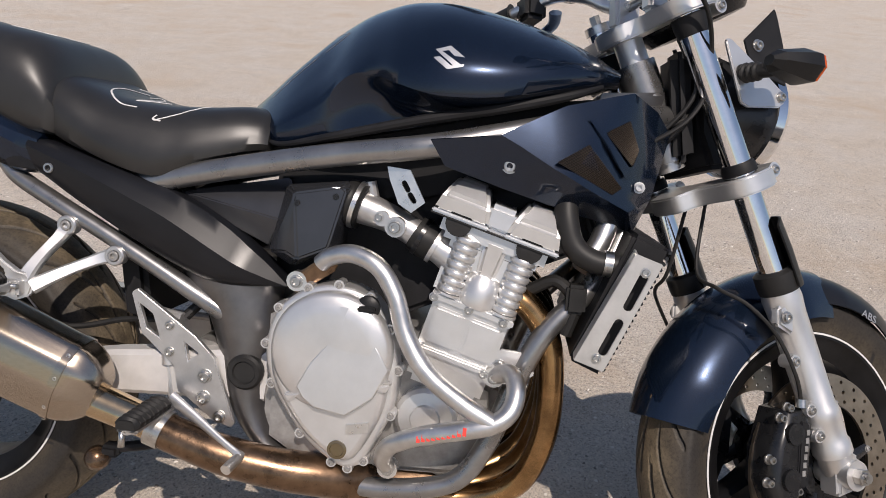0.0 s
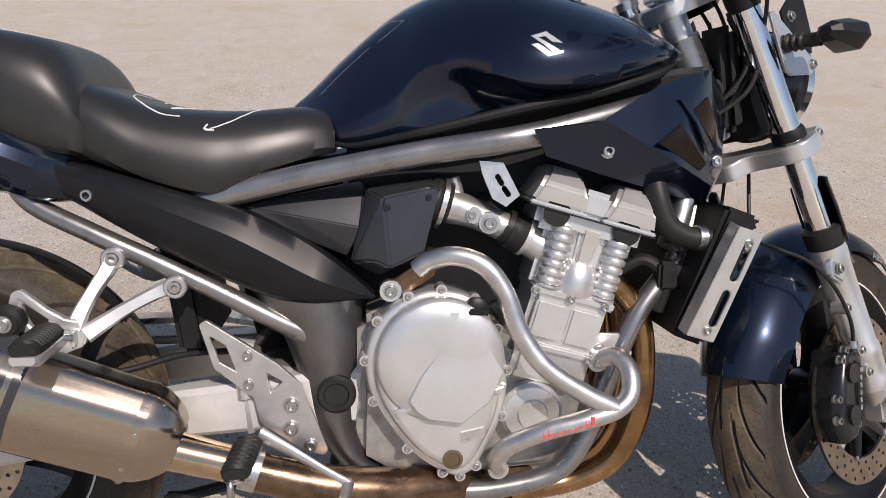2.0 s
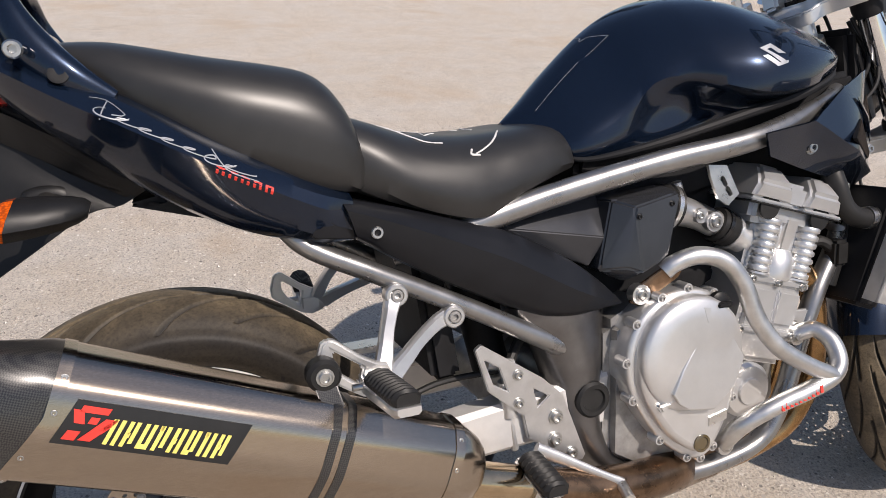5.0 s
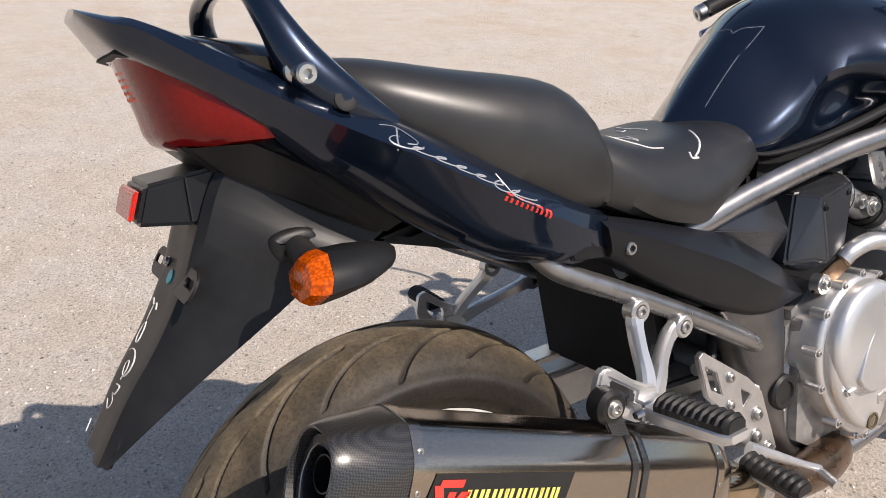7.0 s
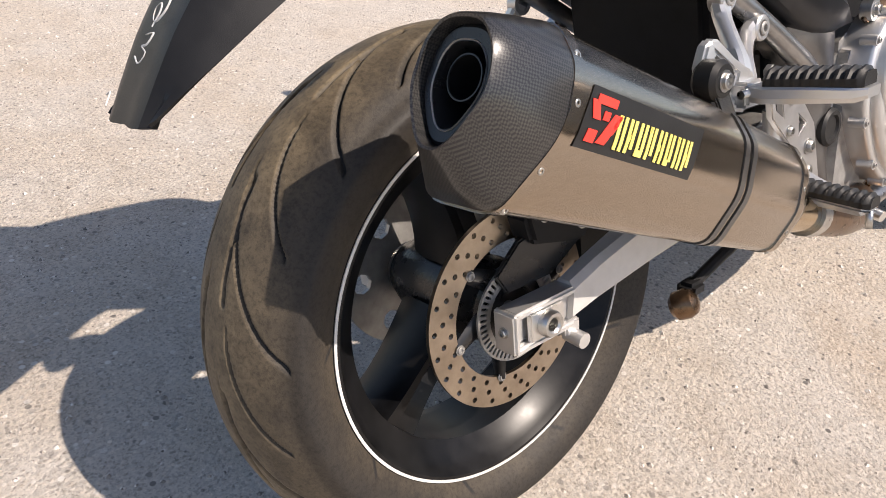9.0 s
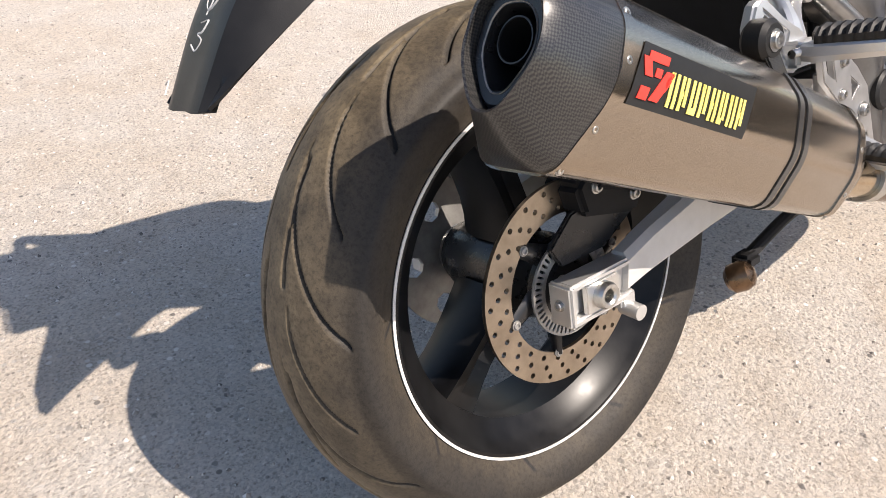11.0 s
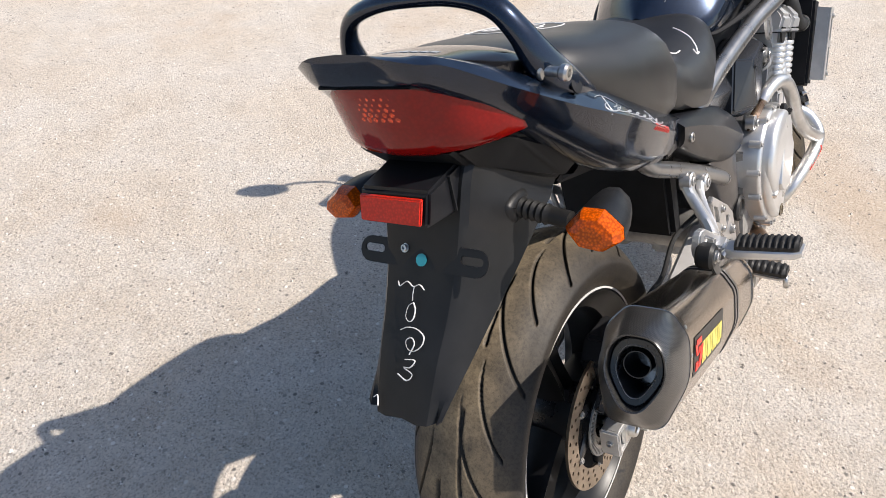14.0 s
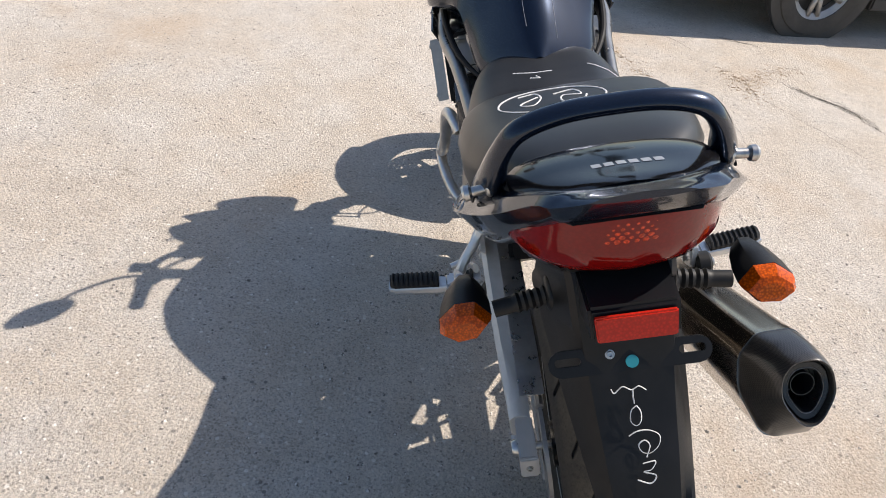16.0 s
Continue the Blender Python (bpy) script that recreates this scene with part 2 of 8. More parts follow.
def ground_material():
    """Worn pale tarmac: buff binder, grey and white chips, sandy drifts, fine cracks."""
    m = bsdf_material("worn_gravelly_tarmac", (0.4, 0.36, 0.31), 0.9)
    b = m.node_tree.nodes["Principled BSDF"]
    co = coords(m)
    big = node(m, "ShaderNodeTexNoise", Scale=0.9, Detail=8.0, Roughness=0.6)
    mid = node(m, "ShaderNodeTexNoise", Scale=9.0, Detail=8.0, Roughness=0.68)
    chips = node(m, "ShaderNodeTexVoronoi", Scale=120.0)
    chips2 = node(m, "ShaderNodeTexVoronoi", Scale=260.0)
    grit = node(m, "ShaderNodeTexNoise", Scale=420.0, Detail=4.0, Roughness=0.7)
    for n in (big, mid, chips, chips2, grit):
        link(m, co, n.inputs["Vector"])

    def mix(a, c, fac, kind="MIX"):
        x = node(m, "ShaderNodeMixRGB", blend_type=kind)
        for socket, value in ((x.inputs["Color1"], a), (x.inputs["Color2"], c), (x.inputs["Fac"], fac)):
            if isinstance(value, (float, tuple)):
                socket.default_value = value if isinstance(value, float) else (*value, 1)
            else:
                link(m, value, socket)
        return x.outputs["Color"]

    pits = node(m, "ShaderNodeTexNoise", Scale=150.0, Detail=5.0, Roughness=0.75)
    tone = node(m, "ShaderNodeTexNoise", Scale=2.3, Detail=9.0, Roughness=0.62)
    warp = node(m, "ShaderNodeTexNoise", Scale=5.0, Detail=6.0)
    crack = node(m, "ShaderNodeTexVoronoi", Scale=0.75, feature="DISTANCE_TO_EDGE")
    for n in (pits, tone, warp):
        link(m, co, n.inputs["Vector"])
    bent = node(m, "ShaderNodeVectorMath", operation="MULTIPLY_ADD")
    link(m, warp.outputs["Color"], bent.inputs[0])
    bent.inputs[1].default_value = (0.35, 0.35, 0.0)
    link(m, co, bent.inputs[2])
    link(m, bent.outputs["Vector"], crack.inputs["Vector"])
    # buff and bluish-grey binder, then chips, pits, dark grains and cracks
    warm = ramp(m, mid.outputs["Fac"], [(0.28, (0.512, 0.444, 0.370)), (0.5, (0.589, 0.515, 0.431)), (0.72, (0.638, 0.561, 0.473))])
    cool = ramp(m, mid.outputs["Fac"], [(0.28, (0.495, 0.453, 0.404)), (0.5, (0.561, 0.514, 0.459)), (0.72, (0.616, 0.567, 0.509))])
    base = mix(warm, cool, ramp(m, tone.outputs["Fac"], [(0.42, (0, 0, 0)), (0.60, (1, 1, 1))]))
    chip = ramp(m, chips.outputs["Color"], [(0.0, (0.10, 0.095, 0.09)), (0.28, (0.484, 0.424, 0.363)), (0.75, (0.638, 0.567, 0.490)), (1.0, (0.84, 0.80, 0.74))])
    edge = ramp(m, chips.outputs["Distance"], [(0.24, (0.75, 0.75, 0.75)), (0.46, (0, 0, 0))])
    col = mix(base, chip, edge)
    fine = ramp(m, chips2.outputs["Color"], [(0.0, (0.30, 0.30, 0.30)), (0.38, (0.95, 0.95, 0.95)), (1.0, (1.35, 1.33, 1.30))])
    col = mix(col, fine, 0.55, "MULTIPLY")
    col = mix(col, ramp(m, pits.outputs["Fac"], [(0.34, (0.42, 0.40, 0.38)), (0.46, (1, 1, 1)), (0.60, (1.0, 1.0, 1.0)), (0.74, (1.28, 1.27, 1.25))]), 0.7, "MULTIPLY")
    stones = node(m, "ShaderNodeTexVoronoi", Scale=64.0)
    link(m, co, stones.inputs["Vector"])
    pick = node(m, "ShaderNodeSeparateColor")
    link(m, stones.outputs["Color"], pick.inputs["Color"])
    near = ramp(m, stones.outputs["Distance"], [(0.27, (1, 1, 1)), (0.33, (0, 0, 0))])
    rare = ramp(m, pick.outputs["Red"], [(0.45, (0, 0, 0)), (0.75, (0.85, 0.85, 0.85))])
    shade = ramp(m, pick.outputs["Green"], [(0.0, (0.13, 0.12, 0.11)), (0.14, (0.33, 0.30, 0.27)), (0.35, (0.48, 0.435, 0.385)), (0.75, (0.64, 0.59, 0.53)), (1.0, (0.88, 0.84, 0.78))])
    both_in = node(m, "ShaderNodeMath", operation="MULTIPLY")
    link(m, near, both_in.inputs[0]), link(m, rare, both_in.inputs[1])
    col = mix(col, shade, both_in.outputs[0])
    cloud = ramp(m, tone.outputs["Fac"], [(0.30, (0.88, 0.875, 0.87)), (0.50, (0.955, 0.95, 0.94)), (0.70, (1.01, 1.0, 0.985))])
    col = mix(col, cloud, 1.0, "MULTIPLY")
    sand = ramp(m, big.outputs["Fac"], [(0.55, (0, 0, 0)), (0.66, (0.42, 0.42, 0.42))])
    col = mix(col, (0.47, 0.345, 0.23), sand)
    far = ramp(m, big.outputs["Fac"], [(0.40, (0.5, 0.5, 0.5)), (0.47, (0, 0, 0))])
    lines = ramp(m, crack.outputs["Distance"], [(0.0, (0.5, 0.47, 0.44)), (0.005, (1, 1, 1))])
    col = mix(col, lines, far, "MULTIPLY")
    link(m, col, b.inputs["Base Color"])
    add = node(m, "ShaderNodeMath", operation="ADD")
    sub = node(m, "ShaderNodeMath", operation="MULTIPLY")
    sub.inputs[1].default_value = -0.75
    link(m, chips.outputs["Distance"], sub.inputs[0])
    both = node(m, "ShaderNodeMath", operation="ADD")
    link(m, grit.outputs["Fac"], both.inputs[0]), link(m, pits.outputs["Fac"], both.inputs[1])
    link(m, sub.outputs[0], add.inputs[0]), link(m, both.outputs[0], add.inputs[1])
    bp = node(m, "ShaderNodeBump", Strength=0.8, Distance=0.0055)
    link(m, add.outputs[0], bp.inputs["Height"])
    link(m, bp.outputs["Normal"], b.inputs["Normal"])
    return m


GROUND = ground_material()


def pebble_material():
    m = bsdf_material("pebbles", (0.4, 0.36, 0.31), 0.85)
    b = m.node_tree.nodes["Principled BSDF"]
    g = m.node_tree.nodes.new("ShaderNodeNewGeometry")
    link(m, ramp(m, g.outputs["Random Per Island"], [(0.0, (0.12, 0.108, 0.098)), (0.5, (0.38, 0.335, 0.29)), (0.8, (0.58, 0.53, 0.47)), (1.0, (0.82, 0.78, 0.72))]), b.inputs["Base Color"])
    return m


PEBBLE = pebble_material()
DARKMESH = noisy("dark_bronze_mesh", (0.036, 0.026, 0.018), 0.5, 0.6, 900, 40, 0.3)
STRAWSTEEL = noisy("straw_tinted_steel", (0.52, 0.40, 0.26), 0.15, 1.0, 300, 18, 0.25, 0.03, 0.06)
STRAW = noisy("dry_brown_litter", (0.42, 0.30, 0.18), 0.9, 0.0, 300, 60, 0.5, 0.2, 0.05)
DARKGLASS = bsdf_material("tinted_glass", (0.02, 0.022, 0.024), 0.05, 0.0, Coat_Weight=1.0)

# ---- mesh tools ----
def spline(points, n, closed=False):
    """n points along a smooth curve through the given ones."""
    p = np.array(points, float)
    k = len(p)
    if k < 3 and not closed:
        s = np.linspace(0, 1, n)[:, None]
        return p[0] * (1 - s) + p[-1] * s
    if closed:
        q = np.vstack([p[-1], p, p[0], p[1]])
        spans = k
    else:
        q = np.vstack([2 * p[0] - p[1], p, 2 * p[-1] - p[-2]])
        spans = k - 1
    seg = np.linalg.norm(np.diff(q[1:spans + 2], axis=0), axis=1) + 1e-9
    cum = np.r_[0, np.cumsum(seg)]
    out = []
    for d in np.linspace(0, cum[-1], n, endpoint=not closed):
        i = min(int(np.searchsorted(cum, d, "right")) - 1, spans - 1)
        t = (d - cum[i]) / seg[i]
        a, b, c, e = q[i], q[i + 1], q[i + 2], q[i + 3]
        out.append(0.5 * (2 * b + (c - a) * t + (2 * a - 5 * b + 4 * c - e) * t * t + (3 * b - a - 3 * c + e) * t ** 3))
    return np.array(out)


def finish(bm, angle=35):
    bmesh.ops.recalc_face_normals(bm, faces=bm.faces)
    lim = radians(angle)
    for f in bm.faces:
        f.smooth = True
    for e in bm.edges:
        if len(e.link_faces) == 2 and e.calc_face_angle(0) > lim:
            e.smooth = False
    for f in bm.faces:
        if len(f.verts) > 5:
            f.smooth = False
    return bm


FRONT_SHIFT = Matrix.Translation((0.018, 0, 0))


def settle(v, m=None):
    """Lengthens the drawn machine by a trifle and widens it towards the front."""
    if m is not None:
        return FRONT_SHIFT @ v
    x = v.x * 1.013
    return Vector((x, v.y * (1 + 0.05 * max(0.0, x - 0.6)), v.z))


def part(name, bm, material, parent=None, label="", m=None, angle=35, fixed=False):
    """Links a bmesh as one mesh object under a thing or a part; m moves its points first."""
    if m is not None:
        bm.transform(m)
    if parent is not None and not fixed:
        for v in bm.verts:
            v.co = settle(v.co, m)
    finish(bm, angle)
    me = bpy.data.meshes.new(name)
    bm.to_mesh(me)
    bm.free()
    me.materials.append(material)
    ob = new(name, me)
    ob.parent = parent
    return tagged(ob, label)


def join(*bms):
    """Several bmeshes as one."""
    base = bms[0]
    for b in bms[1:]:
        me = bpy.data.meshes.new("tmp")
        b.to_mesh(me)
        b.free()
        base.from_mesh(me)
        bpy.data.meshes.remove(me)
    return base


def rings(rows, closed=True, caps=True):
    """A skin over rows of points, each row a ring (closed) or a line."""
    bm = bmesh.new()
    vs = [[bm.verts.new(p) for p in row] for row in rows]
    n = len(vs[0])
    for a, b in zip(vs, vs[1:]):
        for i in range(n if closed else n - 1):
            j = (i + 1) % n
            try:
                bm.faces.new((a[i], a[j], b[j], b[i]))
            except ValueError:
                pass
    if caps and closed:
        for row in (vs[0], vs[-1]):
            try:
                bm.faces.new(row)
            except ValueError:
                pass
    bmesh.ops.remove_doubles(bm, verts=bm.verts, dist=1e-5)
    return bm


def loft(stations, nu=40, nv=24, closed=True, caps=True):
    """A smooth skin through station outlines, each a list of 3D points of equal number."""
    rows = np.array([spline(s, nv, closed) for s in stations])
    cols = [spline(rows[:, i], nu) for i in range(rows.shape[1])]
    return rings(np.array(cols).transpose(1, 0, 2), closed, caps)


def edged_loft(table, cuts, nu=48, per=9, caps=True):
    """A body symmetric about y = 0: rows of x and half outlines (y, z), broken sharply at the points numbered in cuts."""
    stations = []
    for x, half in table:
        stops = [0, *cuts, len(half) - 1]
        line = []
        for a, b in zip(stops, stops[1:]):
            seg = spline([(x, y, z) for y, z in half[a:b + 1]], per)
            line += [tuple(q) for q in (seg if not line else seg[1:])]
        stations.append(line + [(q[0], -q[1], q[2]) for q in line[::-1] if abs(q[1]) > 1e-6])
    rows = np.array(stations)
    cols = [spline(rows[:, i], nu) for i in range(rows.shape[1])]
    return rings(np.array(cols).transpose(1, 0, 2), True, caps)


def tube(path, r, seg=14, n=None, smooth=True, squash=(1, 1), caps=True):
    """A round rod along a path; r one radius or one for each point of the path."""
    p = np.array(path, float)
    k = len(p)
    n = n or (max(2, 8 * (k - 1)) if smooth and k > 2 else k)
    rr = np.array(r if isinstance(r, (list, tuple)) else [r] * k, float)
    if smooth and k > 2:
        q = spline(np.c_[p, rr], n)
        p, rr = q[:, :3], q[:, 3]
    rows = []
    up = None
    for i in range(len(p)):
        d = Vector(p[min(i + 1, len(p) - 1)] - p[max(i - 1, 0)]).normalized()
        if up is None:
            up = Vector((0, 0, 1)) if abs(d.z) < 0.9 else Vector((0, 1, 0))
        side = d.cross(up).normalized()
        up = side.cross(d).normalized()
        rows.append([Vector(p[i]) + (side * math.cos(a) * squash[0] + up * math.sin(a) * squash[1]) * rr[i]
                     for a in np.linspace(0, 2 * math.pi, seg, endpoint=False)])
    return rings(rows, True, caps)


def frame_of(axis):
    """A turn whose z is the given axis."""
    return Vector(axis).to_track_quat("Z", "Y").to_matrix().to_4x4()


def lathe(profile, centre, axis=(0, 1, 0), seg=48, close=False, phase=0.0):
    """A turned body: profile of (radius, along the axis)."""
    m = Matrix.Translation(centre) @ frame_of(axis)
    rows = [[m @ Vector((max(r, 1e-5) * math.cos(a + phase), max(r, 1e-5) * math.sin(a + phase), h))
             for a in np.linspace(0, 2 * math.pi, seg, endpoint=False)] for r, h in profile]
    if close:
        rows.append(rows[0])
    return rings(rows, True, not close)


def disc_plate(outline, holes, thick, m=None, bevel=0.0):
    """A flat plate in its own u, v plane with holes through it, thick along w."""
    bm = bmesh.new()
    edges = []
    for loop in [outline, *holes]:
        vs = [bm.verts.new((u, v, 0)) for u, v in loop]
        edges += [bm.edges.new((vs[i], vs[(i + 1) % len(vs)])) for i in range(len(vs))]
    bmesh.ops.triangle_fill(bm, use_beauty=True, use_dissolve=False, edges=edges)
    faces = list(bm.faces)
    ret = bmesh.ops.extrude_face_region(bm, geom=faces)
    top = [v for v in ret["geom"] if isinstance(v, bmesh.types.BMVert)]
    bmesh.ops.translate(bm, verts=top, vec=(0, 0, thick))
    bmesh.ops.recalc_face_normals(bm, faces=bm.faces)
    if bevel:
        es = [e for e in bm.edges if len(e.link_faces) == 2 and e.calc_face_angle(0) > 0.8]
        bmesh.ops.bevel(bm, geom=es, offset=bevel, segments=2, affect="EDGES", clamp_overlap=True)
    if m is not None:
        bm.transform(m)
    return bm


XZ = Matrix(((1, 0, 0, 0), (0, 0, 1, 0), (0, 1, 0, 0), (0, 0, 0, 1)))  # u, v, w to x, z, y


def plate(outline, y0, y1, holes=(), bevel=0.0015, smooth=0):
    """A plate standing along the machine: outline in x, z, from y0 to y1."""
    if smooth:
        outline = [tuple(p) for p in spline(outline, smooth, True)]
    return disc_plate(outline, holes, y1 - y0, Matrix.Translation((0, y0, 0)) @ XZ, bevel)


def round_hole(x, z, r, n=12):
    return [(x + r * math.cos(a), z + r * math.sin(a)) for a in np.linspace(0, 2 * math.pi, n, endpoint=False)]


def slot_hole(a, b, r, n=8):
    """A long hole from a to b."""
    a, b = np.array(a, float), np.array(b, float)
    t = math.atan2(*(b - a)[::-1])
    return [tuple(b + r * np.array((math.cos(t + s), math.sin(t + s)))) for s in np.linspace(-math.pi / 2, math.pi / 2, n)] + \
        [tuple(a + r * np.array((math.cos(t + s), math.sin(t + s)))) for s in np.linspace(math.pi / 2, 1.5 * math.pi, n)]


def pillow(outline, y_back, y_edge, y_face, inset=0.012, smooth=0, tilt=None, steps=4):
    """A cover standing along the machine with a rounded rim: outline in x, z."""
    o = spline(outline, smooth, True) if smooth else np.array(outline, float)
    c = o.mean(0)
    nxt, prv = np.roll(o, -1, 0), np.roll(o, 1, 0)
    t = nxt - prv
    nrm = np.c_[t[:, 1], -t[:, 0]] / (np.linalg.norm(t, axis=1)[:, None] + 1e-9)
    if ((o - c) * nrm).sum() > 0:
        nrm = -nrm
    rows = [[(x, y_back, z) for x, z in o], [(x, y_edge, z) for x, z in o]]
    for k in range(1, steps + 1):
        a = k / steps * math.pi / 2
        q = o + nrm * inset * (1 - math.cos(a))
        rows.append([(x, y_edge + (y_face - y_edge) * math.sin(a), z) for x, z in q])
    bm = rings(rows, True, True)
    if tilt:
        for v in bm.verts:
            v.co.y += tilt(v.co.x, v.co.z)
    return bm


def box(x0, x1, y0, y1, z0, z1, bevel=0.004, m=None, seg=2):
    bm = bmesh.new()
    bmesh.ops.create_cube(bm, size=1)
    for v in bm.verts:
        v.co = Vector((x0 if v.co.x < 0 else x1, y0 if v.co.y < 0 else y1, z0 if v.co.z < 0 else z1))
    if bevel:
        bmesh.ops.bevel(bm, geom=list(bm.edges), offset=bevel, segments=seg, affect="EDGES", clamp_overlap=True)
    if m is not None:
        bm.transform(m)
    return bm


def hull(points, bevel=0.004, seg=2):
    bm = bmesh.new()
    for p in points:
        bm.verts.new(p)
    bmesh.ops.convex_hull(bm, input=list(bm.verts))
    bmesh.ops.dissolve_limit(bm, angle_limit=radians(4), verts=bm.verts, edges=bm.edges)
    if bevel:
        bmesh.ops.bevel(bm, geom=[e for e in bm.edges if e.calc_face_angle(0) > 0.15], offset=bevel, segments=seg, affect="EDGES", clamp_overlap=True)
    return bm


def bolt_mesh():
    """A socket-head screw, radius 1, head height 1, with a washer."""
    n = 12
    ring = [(1.35, 0.0), (1.35, 0.22), (1.0, 0.24), (1.0, 0.85), (0.88, 1.0), (0.55, 1.0), (0.5, 0.45), (0.0, 0.45)]
    bm = lathe([(1e-4, 0.0), *ring], (0, 0, 0), (0, 0, 1), n)
    finish(bm, 30)
    me = bpy.data.meshes.new("bolt")
    bm.to_mesh(me)
    bm.free()
    return me


BOLT = {}


def bolt(parent, at, axis=(0, -1, 0), r=0.006, h=None, material=None, m=None, name="bolt", fixed=False):
    key = (material or ZINC).name
    if key not in BOLT:
        BOLT[key] = bolt_mesh()
        BOLT[key].materials.append(material or ZINC)
    ob = new(name, BOLT[key])
    ob.parent = parent
    mm = frame_of(axis) @ Matrix.Diagonal((r, r, h or r * 0.9, 1))
    if m is not None:
        ob.matrix_local = FRONT_SHIFT @ m @ Matrix.Translation(at) @ mm
    else:
        ob.matrix_local = Matrix.Translation(at if fixed else settle(Vector(at))) @ mm
    return ob


def text_mesh(words, size, material, name, parent, m, label="", depth=0.0006, shear=0.0, narrow=1.0):
    """Letters of the built-in font as a thin raised mesh."""
    cu = bpy.data.curves.new(name, "FONT")
    cu.body, cu.size, cu.extrude, cu.shear = words, size, depth, shear
    cu.align_x, cu.align_y = "CENTER", "CENTER"
    cu.resolution_u = 3
    tmp = new(name, cu)
    dg = bpy.context.evaluated_depsgraph_get()
    me = bpy.data.meshes.new_from_object(tmp.evaluated_get(dg))
    bpy.data.objects.remove(tmp)
    bpy.data.curves.remove(cu)
    me.transform(m @ Matrix.Diagonal((narrow, 1, 1, 1)))
    me.materials.clear()
    me.materials.append(material)
    ob = new(name, me)
    ob.parent = parent
    return tagged(ob, label)

# ---- ground ----
def ground_sheet():
    """One sheet to the horizon, finer and slightly uneven near the machine."""
    xs = np.unique(np.r_[-2500, -600, -150, -40, -15, np.arange(-6, 8.01, 0.25), 15, 40, 150, 600, 2500])
    bm = bmesh.new()
    g = [[bm.verts.new((x, y, (0.010 * noise.noise(Vector((x * 0.7, y * 0.7, 3))) - 0.004) if abs(x) < 8 and abs(y) < 8 and (abs(x - 0.7) > 1.2 or abs(y) > 0.5) else 0.0))
          for y in xs] for x in xs]
    for i in range(len(xs) - 1):
        for j in range(len(xs) - 1):
            bm.faces.new((g[i][j], g[i + 1][j], g[i + 1][j + 1], g[i][j + 1]))
    return bm


ground = part("ground", ground_sheet(), GROUND)
tagged(ground, "pale worn tarmac with gravel chips and sandy drifts", "ground", kind="structure")


def pebbles(count):
    """Loose chips strewn on the tarmac."""
    rng = random.Random(5)
    bm = bmesh.new()
    ico = [(0, 0, 1), (0.9, 0, 0.1), (0.28, 0.85, 0.1), (-0.73, 0.5, 0.1), (-0.7, -0.55, 0.1), (0.3, -0.86, 0.1)]
    for _ in range(count):
        x, y = rng.uniform(-1.2, 3.4), rng.uniform(-1.2, 2.8)
        s = 0.0018 + 0.0062 * rng.random() ** 3.2
        a = rng.random() * 6.28
        c, d = math.cos(a), math.sin(a)
        h = rng.uniform(0.35, 0.8)
        z = 0.010 * noise.noise(Vector((x * 0.7, y * 0.7, 3))) - 0.004 if (abs(x - 0.7) > 1.2 or abs(y) > 0.5) else 0.0
        w = rng.uniform(0.6, 1.0)
        vs = [bm.verts.new((x + s * (c * px - d * py * w) * rng.uniform(0.8, 1.2), y + s * (d * px + c * py * w), z - 0.0006 + s * pz * h)) for px, py, pz in ico]
        for i in range(5):
            bm.faces.new((vs[0], vs[1 + i], vs[1 + (i + 1) % 5]))
    return bm


tagged(part("loose_chips", pebbles(24000), PEBBLE, angle=10), "small loose stone chips scattered on tarmac", "gravel", kind="stuff")


def litter(lines, per_metre, spread):
    """Short dry straws and crumbs swept into streaks."""
    rng = random.Random(11)
    bm = bmesh.new()
    for a, b in lines:
        a, b = Vector(a), Vector(b)
        for _ in range(int(per_metre * (b - a).length)):
            p = a.lerp(b, rng.random()) + Vector((rng.gauss(0, spread), rng.gauss(0, spread)))
            t, h, w = rng.uniform(0, 3.14), rng.uniform(0.002, 0.010), rng.uniform(0.0004, 0.0012)
            d, n = Vector((math.cos(t), math.sin(t))) * h, Vector((-math.sin(t), math.cos(t))) * w
            z = 0.010 * noise.noise(Vector((p.x * 0.7, p.y * 0.7, 3))) - 0.0035 if (abs(p.x - 0.7) > 1.2 or abs(p.y) > 0.5) else 0.0005
            lo = [bm.verts.new((q.x, q.y, z)) for q in (p - d - n, p + d - n, p + d + n, p - d + n)]
            hi = bm.verts.new((p.x, p.y, z + rng.uniform(0.001, 0.003)))
            for i in range(4):
                bm.faces.new((lo[i], lo[(i + 1) % 4], hi))
    return bm


tagged(part("dry_litter", litter([((3.15, -0.60), (2.80, -0.70)), ((2.80, -0.70), (2.24, -0.87)), ((2.81, -1.23), (2.61, -1.35)), ((2.61, -1.35), (2.43, -1.29)), ((2.55, -1.24), (2.81, -1.52)), ((2.81, -1.52), (2.94, -1.75))], 520, 0.040), STRAW, angle=10), "streaks of dry brown straw litter on tarmac", "litter", kind="stuff")


